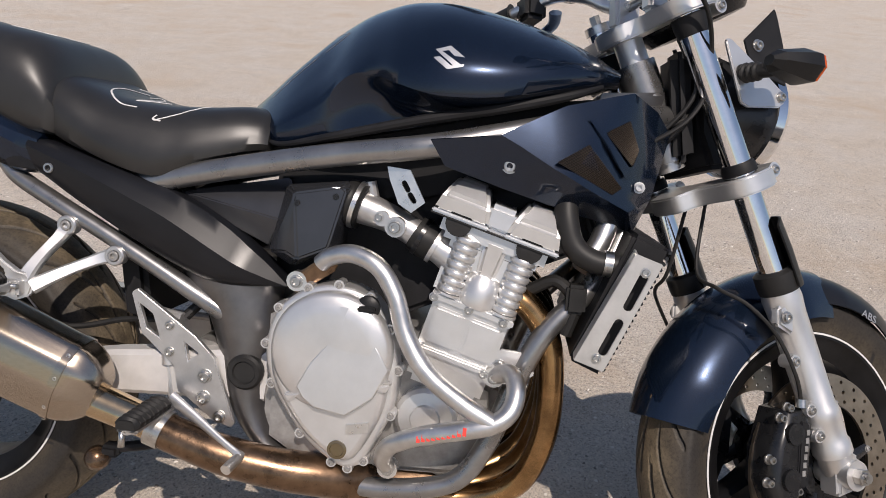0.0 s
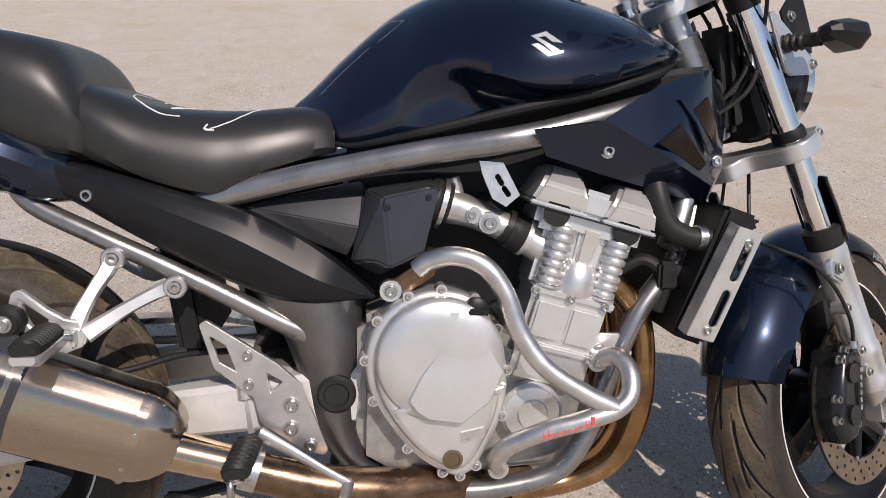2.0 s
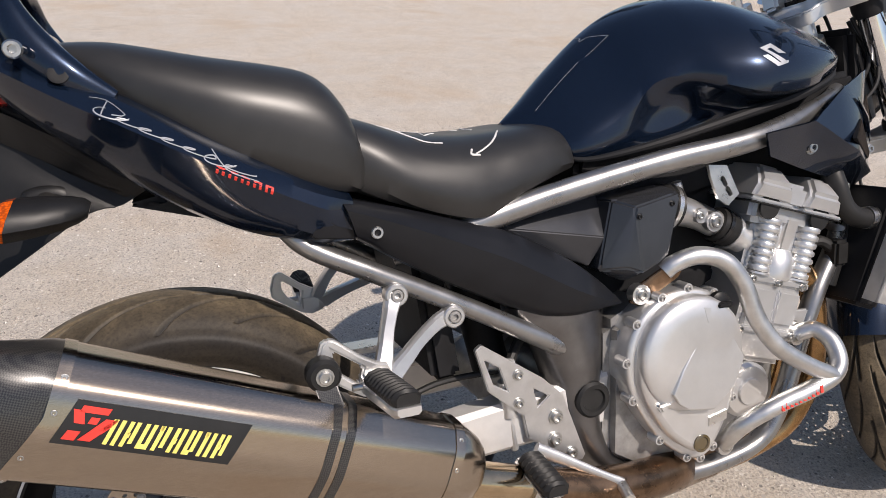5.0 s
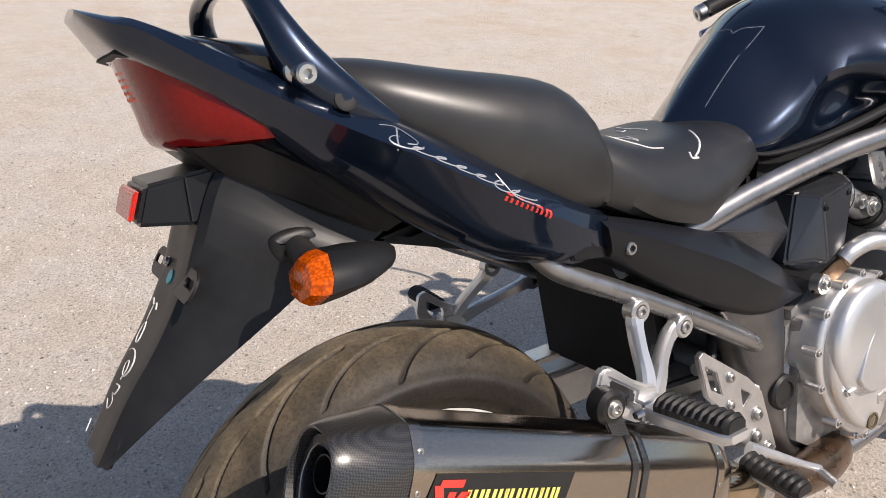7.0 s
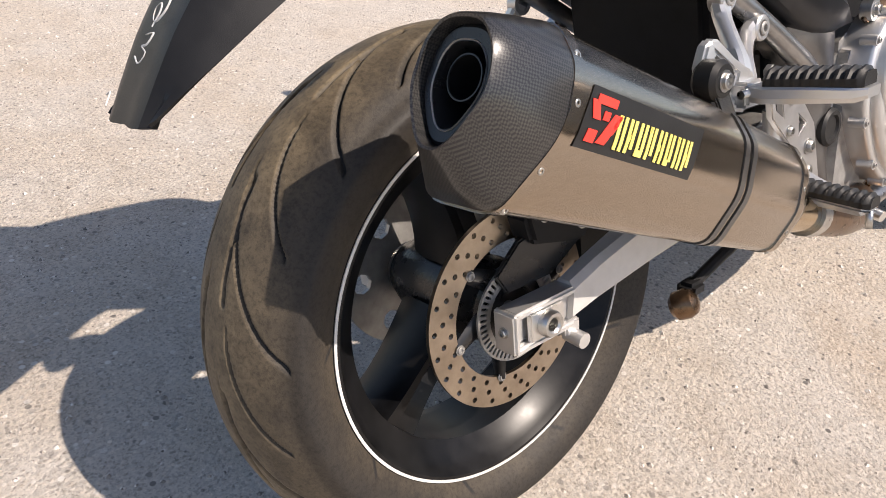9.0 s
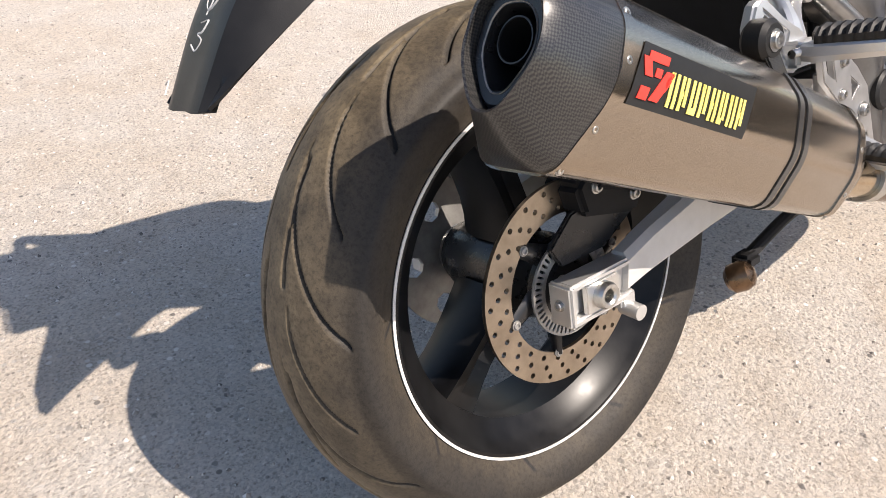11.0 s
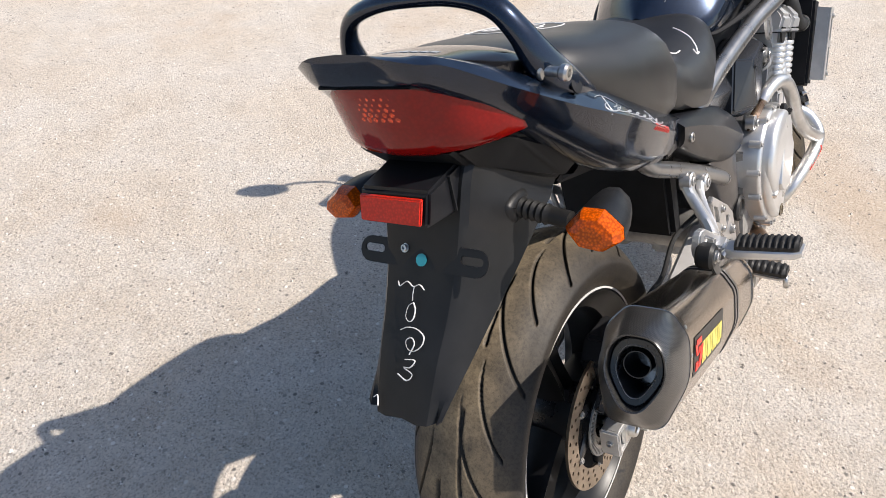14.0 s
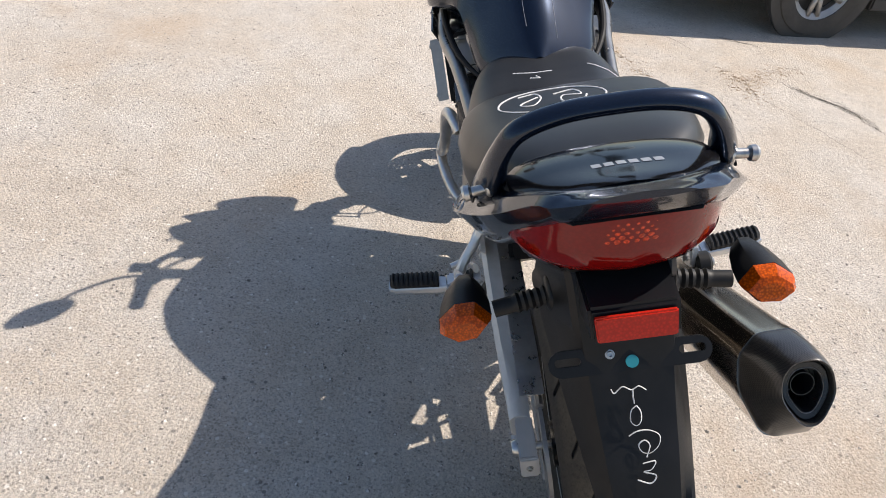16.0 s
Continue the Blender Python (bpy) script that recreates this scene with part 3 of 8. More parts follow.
def crack(points, wide, strands, seed):
    """Ragged gouges and cracks along a line on the tarmac, a low lip of broken edge on the sheet."""
    rng = random.Random(seed)
    bm = bmesh.new()
    for _ in range(strands):
        shift = Vector((rng.gauss(0, 0.012), rng.gauss(0, 0.012))) * (strands > 1)
        line = [Vector(q) for q in spline(points, 26 * len(points))]
        start, stop = (0, len(line)) if strands == 1 else sorted((rng.randrange(len(line)), rng.randrange(len(line))))
        walk_in, last = 0.0, None
        for k in range(start, stop):
            walk_in = 0.85 * walk_in + rng.gauss(0, 0.0035)
            d = (line[min(k + 1, len(line) - 1)] - line[max(k - 1, 0)]).normalized()
            n = Vector((-d.y, d.x))
            p = line[k] + n * walk_in + shift
            w = wide * rng.uniform(0.15, 1.0)
            z = 0.010 * noise.noise(Vector((p.x * 0.7, p.y * 0.7, 3))) - 0.0032
            row = [bm.verts.new((p.x + n.x * w, p.y + n.y * w, z)), bm.verts.new((p.x, p.y, z + 0.0006)), bm.verts.new((p.x - n.x * w, p.y - n.y * w, z))]
            if last and rng.random() > 0.12:
                bm.faces.new((last[0], row[0], row[1], last[1])), bm.faces.new((last[1], row[1], row[2], last[2]))
            last = row
    loose = [v for v in bm.verts if not v.link_faces]
    bmesh.ops.delete(bm, geom=loose, context="VERTS")
    return bm


CRACK = noisy("dark_crack_dirt", (0.13, 0.115, 0.098), 0.95, 0.0, 400, 40, 0.4, 0.2, 0.04)
for k, (line, wide, strands) in enumerate((([(2.74, -1.54), (2.64, -1.60), (2.54, -1.69), (2.45, -1.78), (2.30, -1.83), (2.12, -1.86)], 0.0028, 14), ([(2.50, -1.31), (2.30, -1.43), (2.17, -1.48), (2.01, -1.55), (1.87, -1.61)], 0.0018, 1),
                                           ([(3.35, -1.35), (3.27, -1.54), (3.19, -1.72)], 0.0028, 6), ([(3.28, -0.98), (3.14, -1.11), (2.92, -1.21)], 0.0018, 2), ([(1.56, -1.18), (1.54, -1.24), (1.50, -1.29)], 0.0016, 2),
                                           ([(2.40, -1.05), (2.04, -1.07), (1.74, -1.03)], 0.0010, 1))):
    part("crack", crack(line, wide, strands, 40 + k), CRACK, ground, "ragged dark crack in the tarmac", angle=10, fixed=True)

# ---- parked car in the background ----
CARPAINT = noisy("dusty_grey_car_paint", (0.17, 0.155, 0.14), 0.38, 0.25, 300, 6, 0.2, 0.05, 0.12)
CARTRIM = noisy("grey_bumper_plastic", (0.05, 0.047, 0.043), 0.6, 0.0, 300, 8, 0.2, 0.1, 0.1)
CARTYRE = noisy("dusty_car_tyre", (0.06, 0.055, 0.048), 0.8, 0.0, 200, 12, 0.3, 0.2, 0.1)
ALLOYWHEEL = noisy("dusty_alloy_wheel", (0.42, 0.40, 0.37), 0.4, 0.6, 300, 12, 0.15, 0.05, 0.1)


def solid(name, bm, material, parent, label=""):
    return part(name, bm, material, parent, label, fixed=True)


car = new("parked_car")
car.matrix_world = Matrix.Translation((4.38, -1.90, 0.0)) @ Matrix.Rotation(radians(101), 4, "Z")
tagged(car, "dusty grey hatchback car parked on the tarmac", "car")


def car_ring(x, w, z0, z1, belt, tuck):
    h = [(0, z0), (w * 0.80, z0), (w * 0.97, z0 + 0.10), (w, (z0 + belt) / 2), (w * 0.98, belt), (w * (0.98 - tuck), (belt + z1) / 2), (w * (0.92 - tuck), z1 - 0.05), (w * 0.5, z1), (0, z1)]
    line = spline([(x, y, z) for y, z in h], 22)
    return list(map(tuple, line)) + [(p[0], -p[1], p[2]) for p in line[::-1] if abs(p[1]) > 1e-6]


sections = [car_ring(*a) for a in ((1.04, 0.55, 0.32, 0.80, 0.62, 0.02), (0.96, 0.71, 0.25, 0.97, 0.76, 0.02), (0.62, 0.82, 0.21, 1.08, 0.88, 0.03), (0.0, 0.85, 0.20, 1.15, 0.92, 0.05), (-0.45, 0.86, 0.20, 1.20, 0.94, 0.08),
                                     (-1.0, 0.86, 0.20, 1.40, 0.92, 0.20), (-1.7, 0.86, 0.20, 1.46, 0.93, 0.20), (-2.5, 0.85, 0.20, 1.42, 0.93, 0.19), (-3.05, 0.83, 0.22, 1.28, 0.92, 0.17), (-3.35, 0.78, 0.30, 0.95, 0.80, 0.05), (-3.42, 0.66, 0.36, 0.80, 0.70, 0.02))]
body = solid("body", loft(sections, 70, 44), CARPAINT, car, "dusty grey car body")
for s in (-1, 1):
    for x in (0.0, -2.6):
        arch = solid("wheel_arch", lathe([(0.30, -0.02), (0.36, -0.02), (0.36, 0.012), (0.30, 0.012)], (x, s * 0.855, 0.31), (0, 1, 0), 40, close=True), CARTRIM, body, "dark wheel arch lining")
        tyre = solid("wheel", lathe([(0.205, -0.09), (0.25, -0.10), (0.295, -0.095), (0.31, -0.07), (0.31, 0.07), (0.295, 0.095), (0.25, 0.10), (0.205, 0.09)], (x, s * 0.78, 0.31), (0, 1, 0), 48, close=True), CARTYRE, car, "dusty car tyre")
        rimc = solid("rim", lathe([(0.17, -0.06), (0.208, -0.085), (0.208, 0.085), (0.17, 0.06)], (x, s * 0.78, 0.31), (0, 1, 0), 40, close=True), ALLOYWHEEL, tyre, "alloy wheel rim")
        for k in range(10):
            a = 2 * math.pi * k / 10 + (0.12 if k % 2 else -0.12)
            solid("wheel_spoke", tube([(x + 0.03 * math.cos(a), s * 0.835, 0.31 + 0.03 * math.sin(a)), (x + 0.19 * math.cos(a), s * 0.845, 0.31 + 0.19 * math.sin(a))], [0.020, 0.016], 8, smooth=False), ALLOYWHEEL, tyre)
        solid("wheel_hub", lathe([(0.0, -0.2 * 0), (0.06, 0.0), (0.055, 0.02), (0.0, 0.03)], (x, s * 0.832, 0.31), (0, s, 0), 20), ALLOYWHEEL, tyre)
        solid("brake_drum", lathe([(0.0, 0.0), (0.175, 0.0), (0.175, 0.03), (0.0, 0.03)], (x, s * 0.77, 0.31), (0, s, 0), 24), CARTRIM, tyre)
    solid("fog_lamp", lathe([(0.0, 0.0), (0.055, 0.0), (0.060, 0.012), (0.040, 0.02), (0.0, 0.018)], (0.985, s * 0.55, 0.44), (0.9, s * 0.35, 0), 24), CLEAR, car, "round fog lamp")
    solid("headlamp", hull([(0.76, s * 0.45, 0.68), (0.52, s * 0.78, 0.72), (0.86, s * 0.50, 0.68), (0.58, s * 0.81, 0.74), (0.74, s * 0.47, 0.82), (0.42, s * 0.79, 0.88)], 0.02), CLEAR, car, "clear headlamp")
    solid("side_window", plate([(-0.75, 0.96), (-1.05, 1.30), (-1.9, 1.36), (-2.6, 1.30), (-2.75, 1.0)], *sorted((s * 0.745, s * 0.80)), (), 0), DARKGLASS, car, "tinted side window")
    solid("sill", box(-2.2, -0.42, s * 0.80 - 0.03, s * 0.80 + 0.03, 0.17, 0.25, 0.01), CARTRIM, car, "dark sill")
    for x in (-0.55, -1.65):
        solid("door_gap", tube([(x, s * 0.862, 0.30), (x - 0.01, s * 0.866, 0.6), (x - 0.02, s * 0.853, 0.88)], 0.004, 6), MATT, car)
solid("bumper_lip", loft([[(0.86 + dx, y, 0.20 + dz) for dx, dz in ((0, 0), (0.10, 0.01), (0.12, 0.06), (0.02, 0.07))] if abs(y) < 0.6 else [(0.66 + dx, y, 0.20 + dz) for dx, dz in ((0, 0), (0.10, 0.01), (0.12, 0.06), (0.02, 0.07))] for y in (-0.78, -0.62, -0.55, -0.3, 0, 0.3, 0.55, 0.62, 0.78)], 40, 12), CARTRIM, car, "dark bumper lip")

# ---- the motorcycle ----
LEAN = -15.65
RAKE, STEER = 25.0, 30.0
bike = new("motorcycle")
bike.matrix_world = pose(0, 0, 0, LEAN, 0, 0)
tagged(bike, "dark blue naked motorcycle parked leaning on its side stand", "motorcycle")

_axis = Vector((-math.sin(radians(RAKE)), 0, math.cos(radians(RAKE))))
_head = Vector((1.350, 0, 0.535))
ST = Matrix.Translation(_head) @ Matrix.Rotation(radians(STEER), 4, _axis) @ Matrix.Translation(-_head)
REAR = Vector((0, 0, 0.315))
FRONT = Vector((1.4985, 0, 0.30))


# -- wheels
def tyre_mesh(centre, r_out, r_bead, half, crown, count, shift):
    """A rounded tyre with curved tread grooves cut into it."""
    nt, ns = 1280, 190
    prof = []
    side = [(r_bead, half * 0.74), (r_bead + 0.010, half * 0.80), (r_bead + 0.030, half * 0.945), (r_bead + 0.052, half * 1.0)]
    top = []
    for a in np.linspace(math.radians(82), 0, 9):
        top.append((r_out - crown * (1 - math.cos(a * 0.98)), half * math.sin(a) / math.sin(math.radians(82)) * 0.985))
    pts = np.array([(y, r) for r, y in side] + [(y, r) for r, y in top if r > r_bead + 0.058])
    full = np.vstack([pts, [(-y, r) for y, r in pts[-2::-1]]])
    prof = spline(full, ns)
    th = np.linspace(0, 2 * math.pi, nt, endpoint=False)
    T, Sy = np.meshgrid(th, prof[:, 0])
    R = np.repeat(prof[:, 1][:, None], nt, 1)
    tread = np.clip((half * 0.93 - np.abs(Sy)) / (half * 0.05), 0, 1) * (R > r_bead + 0.048)
    arc = r_out * ((T * count / (2 * math.pi)) % 1.0) * 2 * math.pi / count
    pitch = r_out * 2 * math.pi / count
    cut = np.zeros_like(R)
    for sgn, off in ((1, 0.0), (-1, 0.5)):
        u = np.abs(Sy) / half
        mine = (Sy * sgn > -half * 0.03)
        # long hooked groove: along the middle, then swept out to the shoulder
        for start, a0, a1, b0, bend, width in ((0.0, 0.10, 0.93, -0.10, 1.50, 0.0021), (0.5, 0.30, 0.80, 0.12, 1.10, 0.0018)):
            at = (off + start) * pitch
            curve = at + pitch * bend * np.clip((u - a0) / (a1 - a0), 0, 1) ** 0.55 * 0.62 + pitch * b0
            d = (arc - curve + pitch / 2) % pitch - pitch / 2
            slope = 0.62 * pitch * bend / ((a1 - a0) * half) * 0.55 / np.clip((u - a0) / (a1 - a0), 0.05, 1) ** 0.45
            d = np.abs(d) / np.sqrt(1 + slope ** 2)
            inside = np.clip((u - a0) / 0.03, 0, 1) * np.clip((a1 - u) / 0.03, 0, 1) * mine
            cut = np.maximum(cut, inside * np.clip(2.6 - 2.0 * d / width, 0, 1))
        at = (off + 0.28) * pitch
        d = (arc - at + pitch / 2) % pitch - pitch / 2
        straight = np.clip((pitch * 0.30 - np.abs(d)) / 0.006, 0, 1) * np.clip(1.4 - np.abs(Sy * sgn / half - 0.20 - 0.12 * d / pitch) * half / 0.0024, 0, 1)
        cut = np.maximum(cut, straight)
    R = R - 0.0068 * np.clip(cut, 0, 1) * tread
    verts = np.stack([centre[0] + R * np.cos(T), centre[1] + Sy, centre[2] + R * np.sin(T)], -1).reshape(-1, 3)
    idx = np.arange(ns * nt).reshape(ns, nt)
    a, b = idx[:-1], idx[1:]
    faces = np.stack([a, np.roll(a, -1, 1), np.roll(b, -1, 1), b], -1).reshape(-1, 4)
    me = bpy.data.meshes.new("tyre")
    me.from_pydata(verts.tolist(), [], faces.tolist())
    dust = np.clip(1.22 - np.abs(Sy) / (half * 0.86), 0, 1) ** 0.8 * (1 - np.clip(cut, 0, 1) * 0.95)
    at = me.attributes.new("dust", "FLOAT", "POINT")
    at.data.foreach_set("value", dust.reshape(-1))
    me.polygons.foreach_set("use_smooth", [True] * len(me.polygons))
    me.materials.append(TYRE)
    return me


def add_mesh(name, me, parent, label="", m=None):
    if m is not None:
        me.transform(FRONT_SHIFT @ m)
    ob = new(name, me)
    ob.parent = parent
    return tagged(ob, label)


def ring_with_holes(r0, r1, holes, thick, m, n=96):
    outer = [(r1 * math.cos(a), r1 * math.sin(a)) for a in np.linspace(0, 2 * math.pi, n, endpoint=False)]
    inner = [(r0 * math.cos(a), r0 * math.sin(a)) for a in np.linspace(0, 2 * math.pi, n // 2, endpoint=False)]
    return disc_plate(outer, [inner, *holes], thick, m)


def drill(r_list, count, size, skew=0.0):
    out = []
    for k in range(count):
        for j, r in enumerate(r_list):
            a = 2 * math.pi * (k + 0.33 * j + skew) / count
            out.append(round_hole(r * math.cos(a), r * math.sin(a), size, 8))
    return out


def spoke(c, ang, half, r0, r1):
    """One broad cast spoke with a hollowed flank."""
    rows = []
    for k, s in enumerate(np.linspace(0, 1, 7)):
        r = r0 + (r1 - r0) * s
        w = (0.027 - 0.010 * math.sin(s * math.pi) + 0.010 * s)
        d = half * (0.72 - 0.35 * s + 0.25 * s * s)
        a = radians(ang + 7 * math.sin(s * math.pi / 2))
        cx, cz = c[0] + r * math.cos(a), c[2] + r * math.sin(a)
        tx, tz = -math.sin(a), math.cos(a)
        ring = [(w, -d * 0.45), (w * 0.75, -d), (0, -d * 0.82), (-w * 0.75, -d), (-w, -d * 0.45), (-w, d * 0.45), (-w * 0.75, d), (0, d * 0.82), (w * 0.75, d), (w, d * 0.45)]
        rows.append([(cx + u * tx, c[1] + v, cz + u * tz) for u, v in ring])
    return rings(rows)


def wheel(name, c, half, r_out, crown, count, m=None, phase=20):
    fx = m is None
    r = 0.216
    tyre = add_mesh("tyre", tyre_mesh(c, r_out, r - 0.003, half, crown, count, 0), bike, "worn black sport tyre with dusty tread", m)
    y = half * 0.80
    prof = [(r + 0.009, -y), (r + 0.010, -y + 0.004), (r - 0.002, -y + 0.008), (r - 0.006, -y * 0.75), (r - 0.022, -y * 0.55), (r - 0.024, y * 0.55),
            (r - 0.006, y * 0.75), (r - 0.002, y - 0.008), (r + 0.010, y - 0.004), (r + 0.009, y), (r - 0.001, y), (r - 0.006, y - 0.006), (r - 0.014, y * 0.78),
            (r - 0.032, y * 0.58), (r - 0.034, -y * 0.58), (r - 0.014, -y * 0.78), (r - 0.006, -y + 0.006), (r - 0.001, -y)]
    rim = part("rim", lathe([(a, b) for a, b in prof], c, (0, 1, 0), 96, close=True), RIMBLACK, bike, "gloss black cast wheel rim", m, fixed=fx)
    for s in (-1, 1):
        part("rim_stripe", lathe([(r + 0.0026, s * (y + 0.0002)), (r + 0.0026, s * (y + 0.0014)), (r + 0.0058, s * (y + 0.0014)), (r + 0.0058, s * (y + 0.0002))], c, (0, 1, 0), 128, close=True), WHITE, rim, "white rim stripe", m, fixed=fx)
    for k in range(3):
        part("spoke", spoke(c, phase + 120 * k, half * 0.72, 0.045, r - 0.022), RIMBLACK, rim, "", m, fixed=fx)
    part("hub", lathe([(0.018, -half * 0.95), (0.040, -half * 0.95), (0.052, -half * 0.6), (0.048, 0), (0.052, half * 0.6), (0.040, half * 0.95), (0.018, half * 0.95)], c, (0, 1, 0), 40), BLACKMETAL, rim, "", m, fixed=fx)
    return rim


def brake_disc(c, y, r0, r1, side, m=None, count=24, gold=False):
    mm = Matrix.Translation((c[0], y, c[2])) @ XZ
    ring = part("brake_disc", ring_with_holes(r0, r1, drill([r0 + (r1 - r0) * f for f in (0.2, 0.5, 0.8)], count, 0.0034), 0.005, mm), DISCMETAL, bike, "drilled steel brake disc with brown tint", m, fixed=m is None)
    for k in range(6):
        a = 2 * math.pi * k / 6
        part("carrier_arm", tube([(c[0] + 0.045 * math.cos(a), y + 0.003, c[2] + 0.045 * math.sin(a)), (c[0] + r0 * 1.01 * math.cos(a + 0.25), y + 0.002, c[2] + r0 * 1.01 * math.sin(a + 0.25))], [0.014, 0.009], 8, smooth=False, squash=(0.4, 1)), BLACKMETAL, ring, "", m, fixed=m is None)
    part("disc_carrier", lathe([(0.030, -0.006), (0.052, -0.006), (0.052, 0.008), (0.030, 0.008)], (c[0], y, c[2]), (0, 1, 0), 40, close=True), BLACKMETAL, ring, "black disc carrier", m, fixed=m is None)
    for k in range(6):
        a = 2 * math.pi * k / 6 + 0.25
        bolt(ring, (c[0] + r0 * math.cos(a), y - 0.001 if side < 0 else y + 0.006, c[2] + r0 * math.sin(a)), (0, side, 0), 0.0045, 0.003, material=CASTDARK, m=m, name="rivet", fixed=True)
    return ring


DISCMETAL = noisy("brake_disc_steel", (0.40, 0.33, 0.26), 0.33, 1.0, 500, 30, 0.2, 0.1, 0.1)
rear_rim = wheel("rear", REAR, 0.092, 0.315, 0.072, 9, None, 215)
rd = brake_disc(REAR, -0.094, 0.083, 0.120, -1)
teeth = []
for k in range(50):
    a = 2 * math.pi * k / 50
    teeth.append(slot_hole((0.049 * math.cos(a), 0.049 * math.sin(a)), (0.056 * math.cos(a), 0.056 * math.sin(a)), 0.0016, 4))
part("abs_ring", ring_with_holes(0.042, 0.060, teeth, 0.003, Matrix.Translation((0, -0.104, 0.315)) @ XZ, 72), CASTDARK, rd, "slotted sensor ring", fixed=True)

# -- swingarm
def arm(side):
    """One leg of the swingarm: a deep box that tapers to the axle block."""
    s = side
    rows = []
    for x, z, hh, ww, y in ((0.62, 0.400, 0.045, 0.030, 0.125), (0.50, 0.392, 0.040, 0.028, 0.130), (0.36, 0.381, 0.037, 0.024, 0.133), (0.20, 0.358, 0.033, 0.020, 0.133), (0.09, 0.333, 0.027, 0.016, 0.132), (0.045, 0.320, 0.024, 0.015, 0.132)):
        b = 0.008
        ring = [(-ww + b, -hh), (ww - b, -hh), (ww, -hh + b), (ww, hh - b), (ww - b, hh), (-ww + b, hh), (-ww, hh - b), (-ww, -hh + b)]
        rows.append([(x + 0.12 * v, s * y + u * (1.3 if s > 0 else 1.0) + (0.006 if s > 0 else 0.0), z + v) for u, v in ring])
    return rings(rows)


for side in (-1, 1):
    sw = part("swingarm", arm(side), SWING, bike, "silver box-section swingarm leg")
    y = side * 0.132
    end = part("axle_block", join(
        box(-0.044, 0.050, y - 0.016, y + 0.016, 0.331, 0.340, 0.003), box(-0.044, 0.050, y - 0.016, y + 0.016, 0.290, 0.299, 0.003),
        box(-0.048, -0.039, y - 0.017, y + 0.017, 0.290, 0.340, 0.003), box(-0.040, 0.050, min(y - side * 0.016, y + side * 0.006), max(y - side * 0.016, y + side * 0.006), 0.299, 0.331, 0.002)), CAST, sw, "cast axle end block")
    part("adjuster_plate", plate([(-0.024, 0.299), (0.024, 0.299), (0.028, 0.303), (0.028, 0.328), (0.024, 0.332), (-0.024, 0.332)], *sorted((y + side * 0.010, y + side * 0.017)), [round_hole(0, 0.3155, 0.0125)], 0.001), ALLOY, end, "steel chain adjuster plate")
    part("axle_nut", lathe([(0.0075, -0.03), (0.0075, 0.006), (0.010, 0.008), (0.0135, 0.008), (0.0155, 0.004), (0.0155, -0.008), (0.0075, -0.03)], (0.0, y + side * 0.020, 0.3155), (0, side, 0), 20), STEEL, end, "hollow axle nut")
    part("stand_bobbin", join(tube([(0.050, y, 0.276), (0.050, y + side * 0.026, 0.274)], 0.0095, 14, smooth=False), box(0.038, 0.062, y - 0.010, y + 0.010, 0.276, 0.296, 0.003)), CAST, end, "silver stand lug")
    bolt(end, (-0.048, y, 0.316), (-1, 0, 0), 0.005)
part("swingarm_bridge", join(tube([(0.50, -0.12, 0.40), (0.50, 0.12, 0.40)], 0.042, 16, smooth=False), tube([(0.585, -0.14, 0.407), (0.585, 0.14, 0.407)], 0.030, 16, smooth=False)), CASTDARK, bike)
part("rear_axle", tube([(0, -0.135, 0.315), (0, 0.135, 0.315)], 0.0075, 12, smooth=False), STEEL, rear_rim)
# rear brake caliper and its hose
cal = part("rear_caliper", join(hull([(x, y, z) for y in (-0.125, -0.070) for x, z in ((0.010, 0.395), (0.095, 0.375), (0.120, 0.425), (0.100, 0.455), (0.030, 0.462), (0.000, 0.430))], 0.006),
                                tube([(0.03, -0.125, 0.44), (0.085, -0.125, 0.42)], 0.016, 12, smooth=False)), MATT, bike, "black rear brake caliper")
bolt(cal, (0.028, -0.125, 0.425), r=0.006), bolt(cal, (0.088, -0.125, 0.40), r=0.006)
part("caliper_bracket", plate([(-0.02, 0.345), (0.05, 0.345), (0.12, 0.385), (0.10, 0.42), (0.0, 0.40), (-0.035, 0.37)], -0.112, -0.104, (), 0.002), BLACKMETAL, bike, "black caliper bracket")
part("brake_hose", tube([(0.09, -0.12, 0.45), (0.16, -0.135, 0.47), (0.26, -0.12, 0.44), (0.36, -0.11, 0.46), (0.45, -0.13, 0.47)], 0.005, 8), RUBBER, bike, "black rubber brake hose")
lug = part("stand_lug", lathe([(0.0, -0.020), (0.014, -0.019), (0.021, -0.012), (0.022, 0.004), (0.018, 0.014), (0.009, 0.019), (0.0, 0.020)], (0.312, -0.116, 0.207), (0.35, -0.75, 0.4), 22), RUSTY, bike, "rusty brown stand lug")
part("lug_bracket", join(hull([(x, y, z) for x in (0.318, 0.352) for y in (-0.125, -0.095) for z in (0.212, 0.234)], 0.006), tube([(0.335, -0.110, 0.225), (0.46, -0.105, 0.250), (0.56, -0.115, 0.262)], 0.009, 10)), MATT, lug, "black lug bracket")
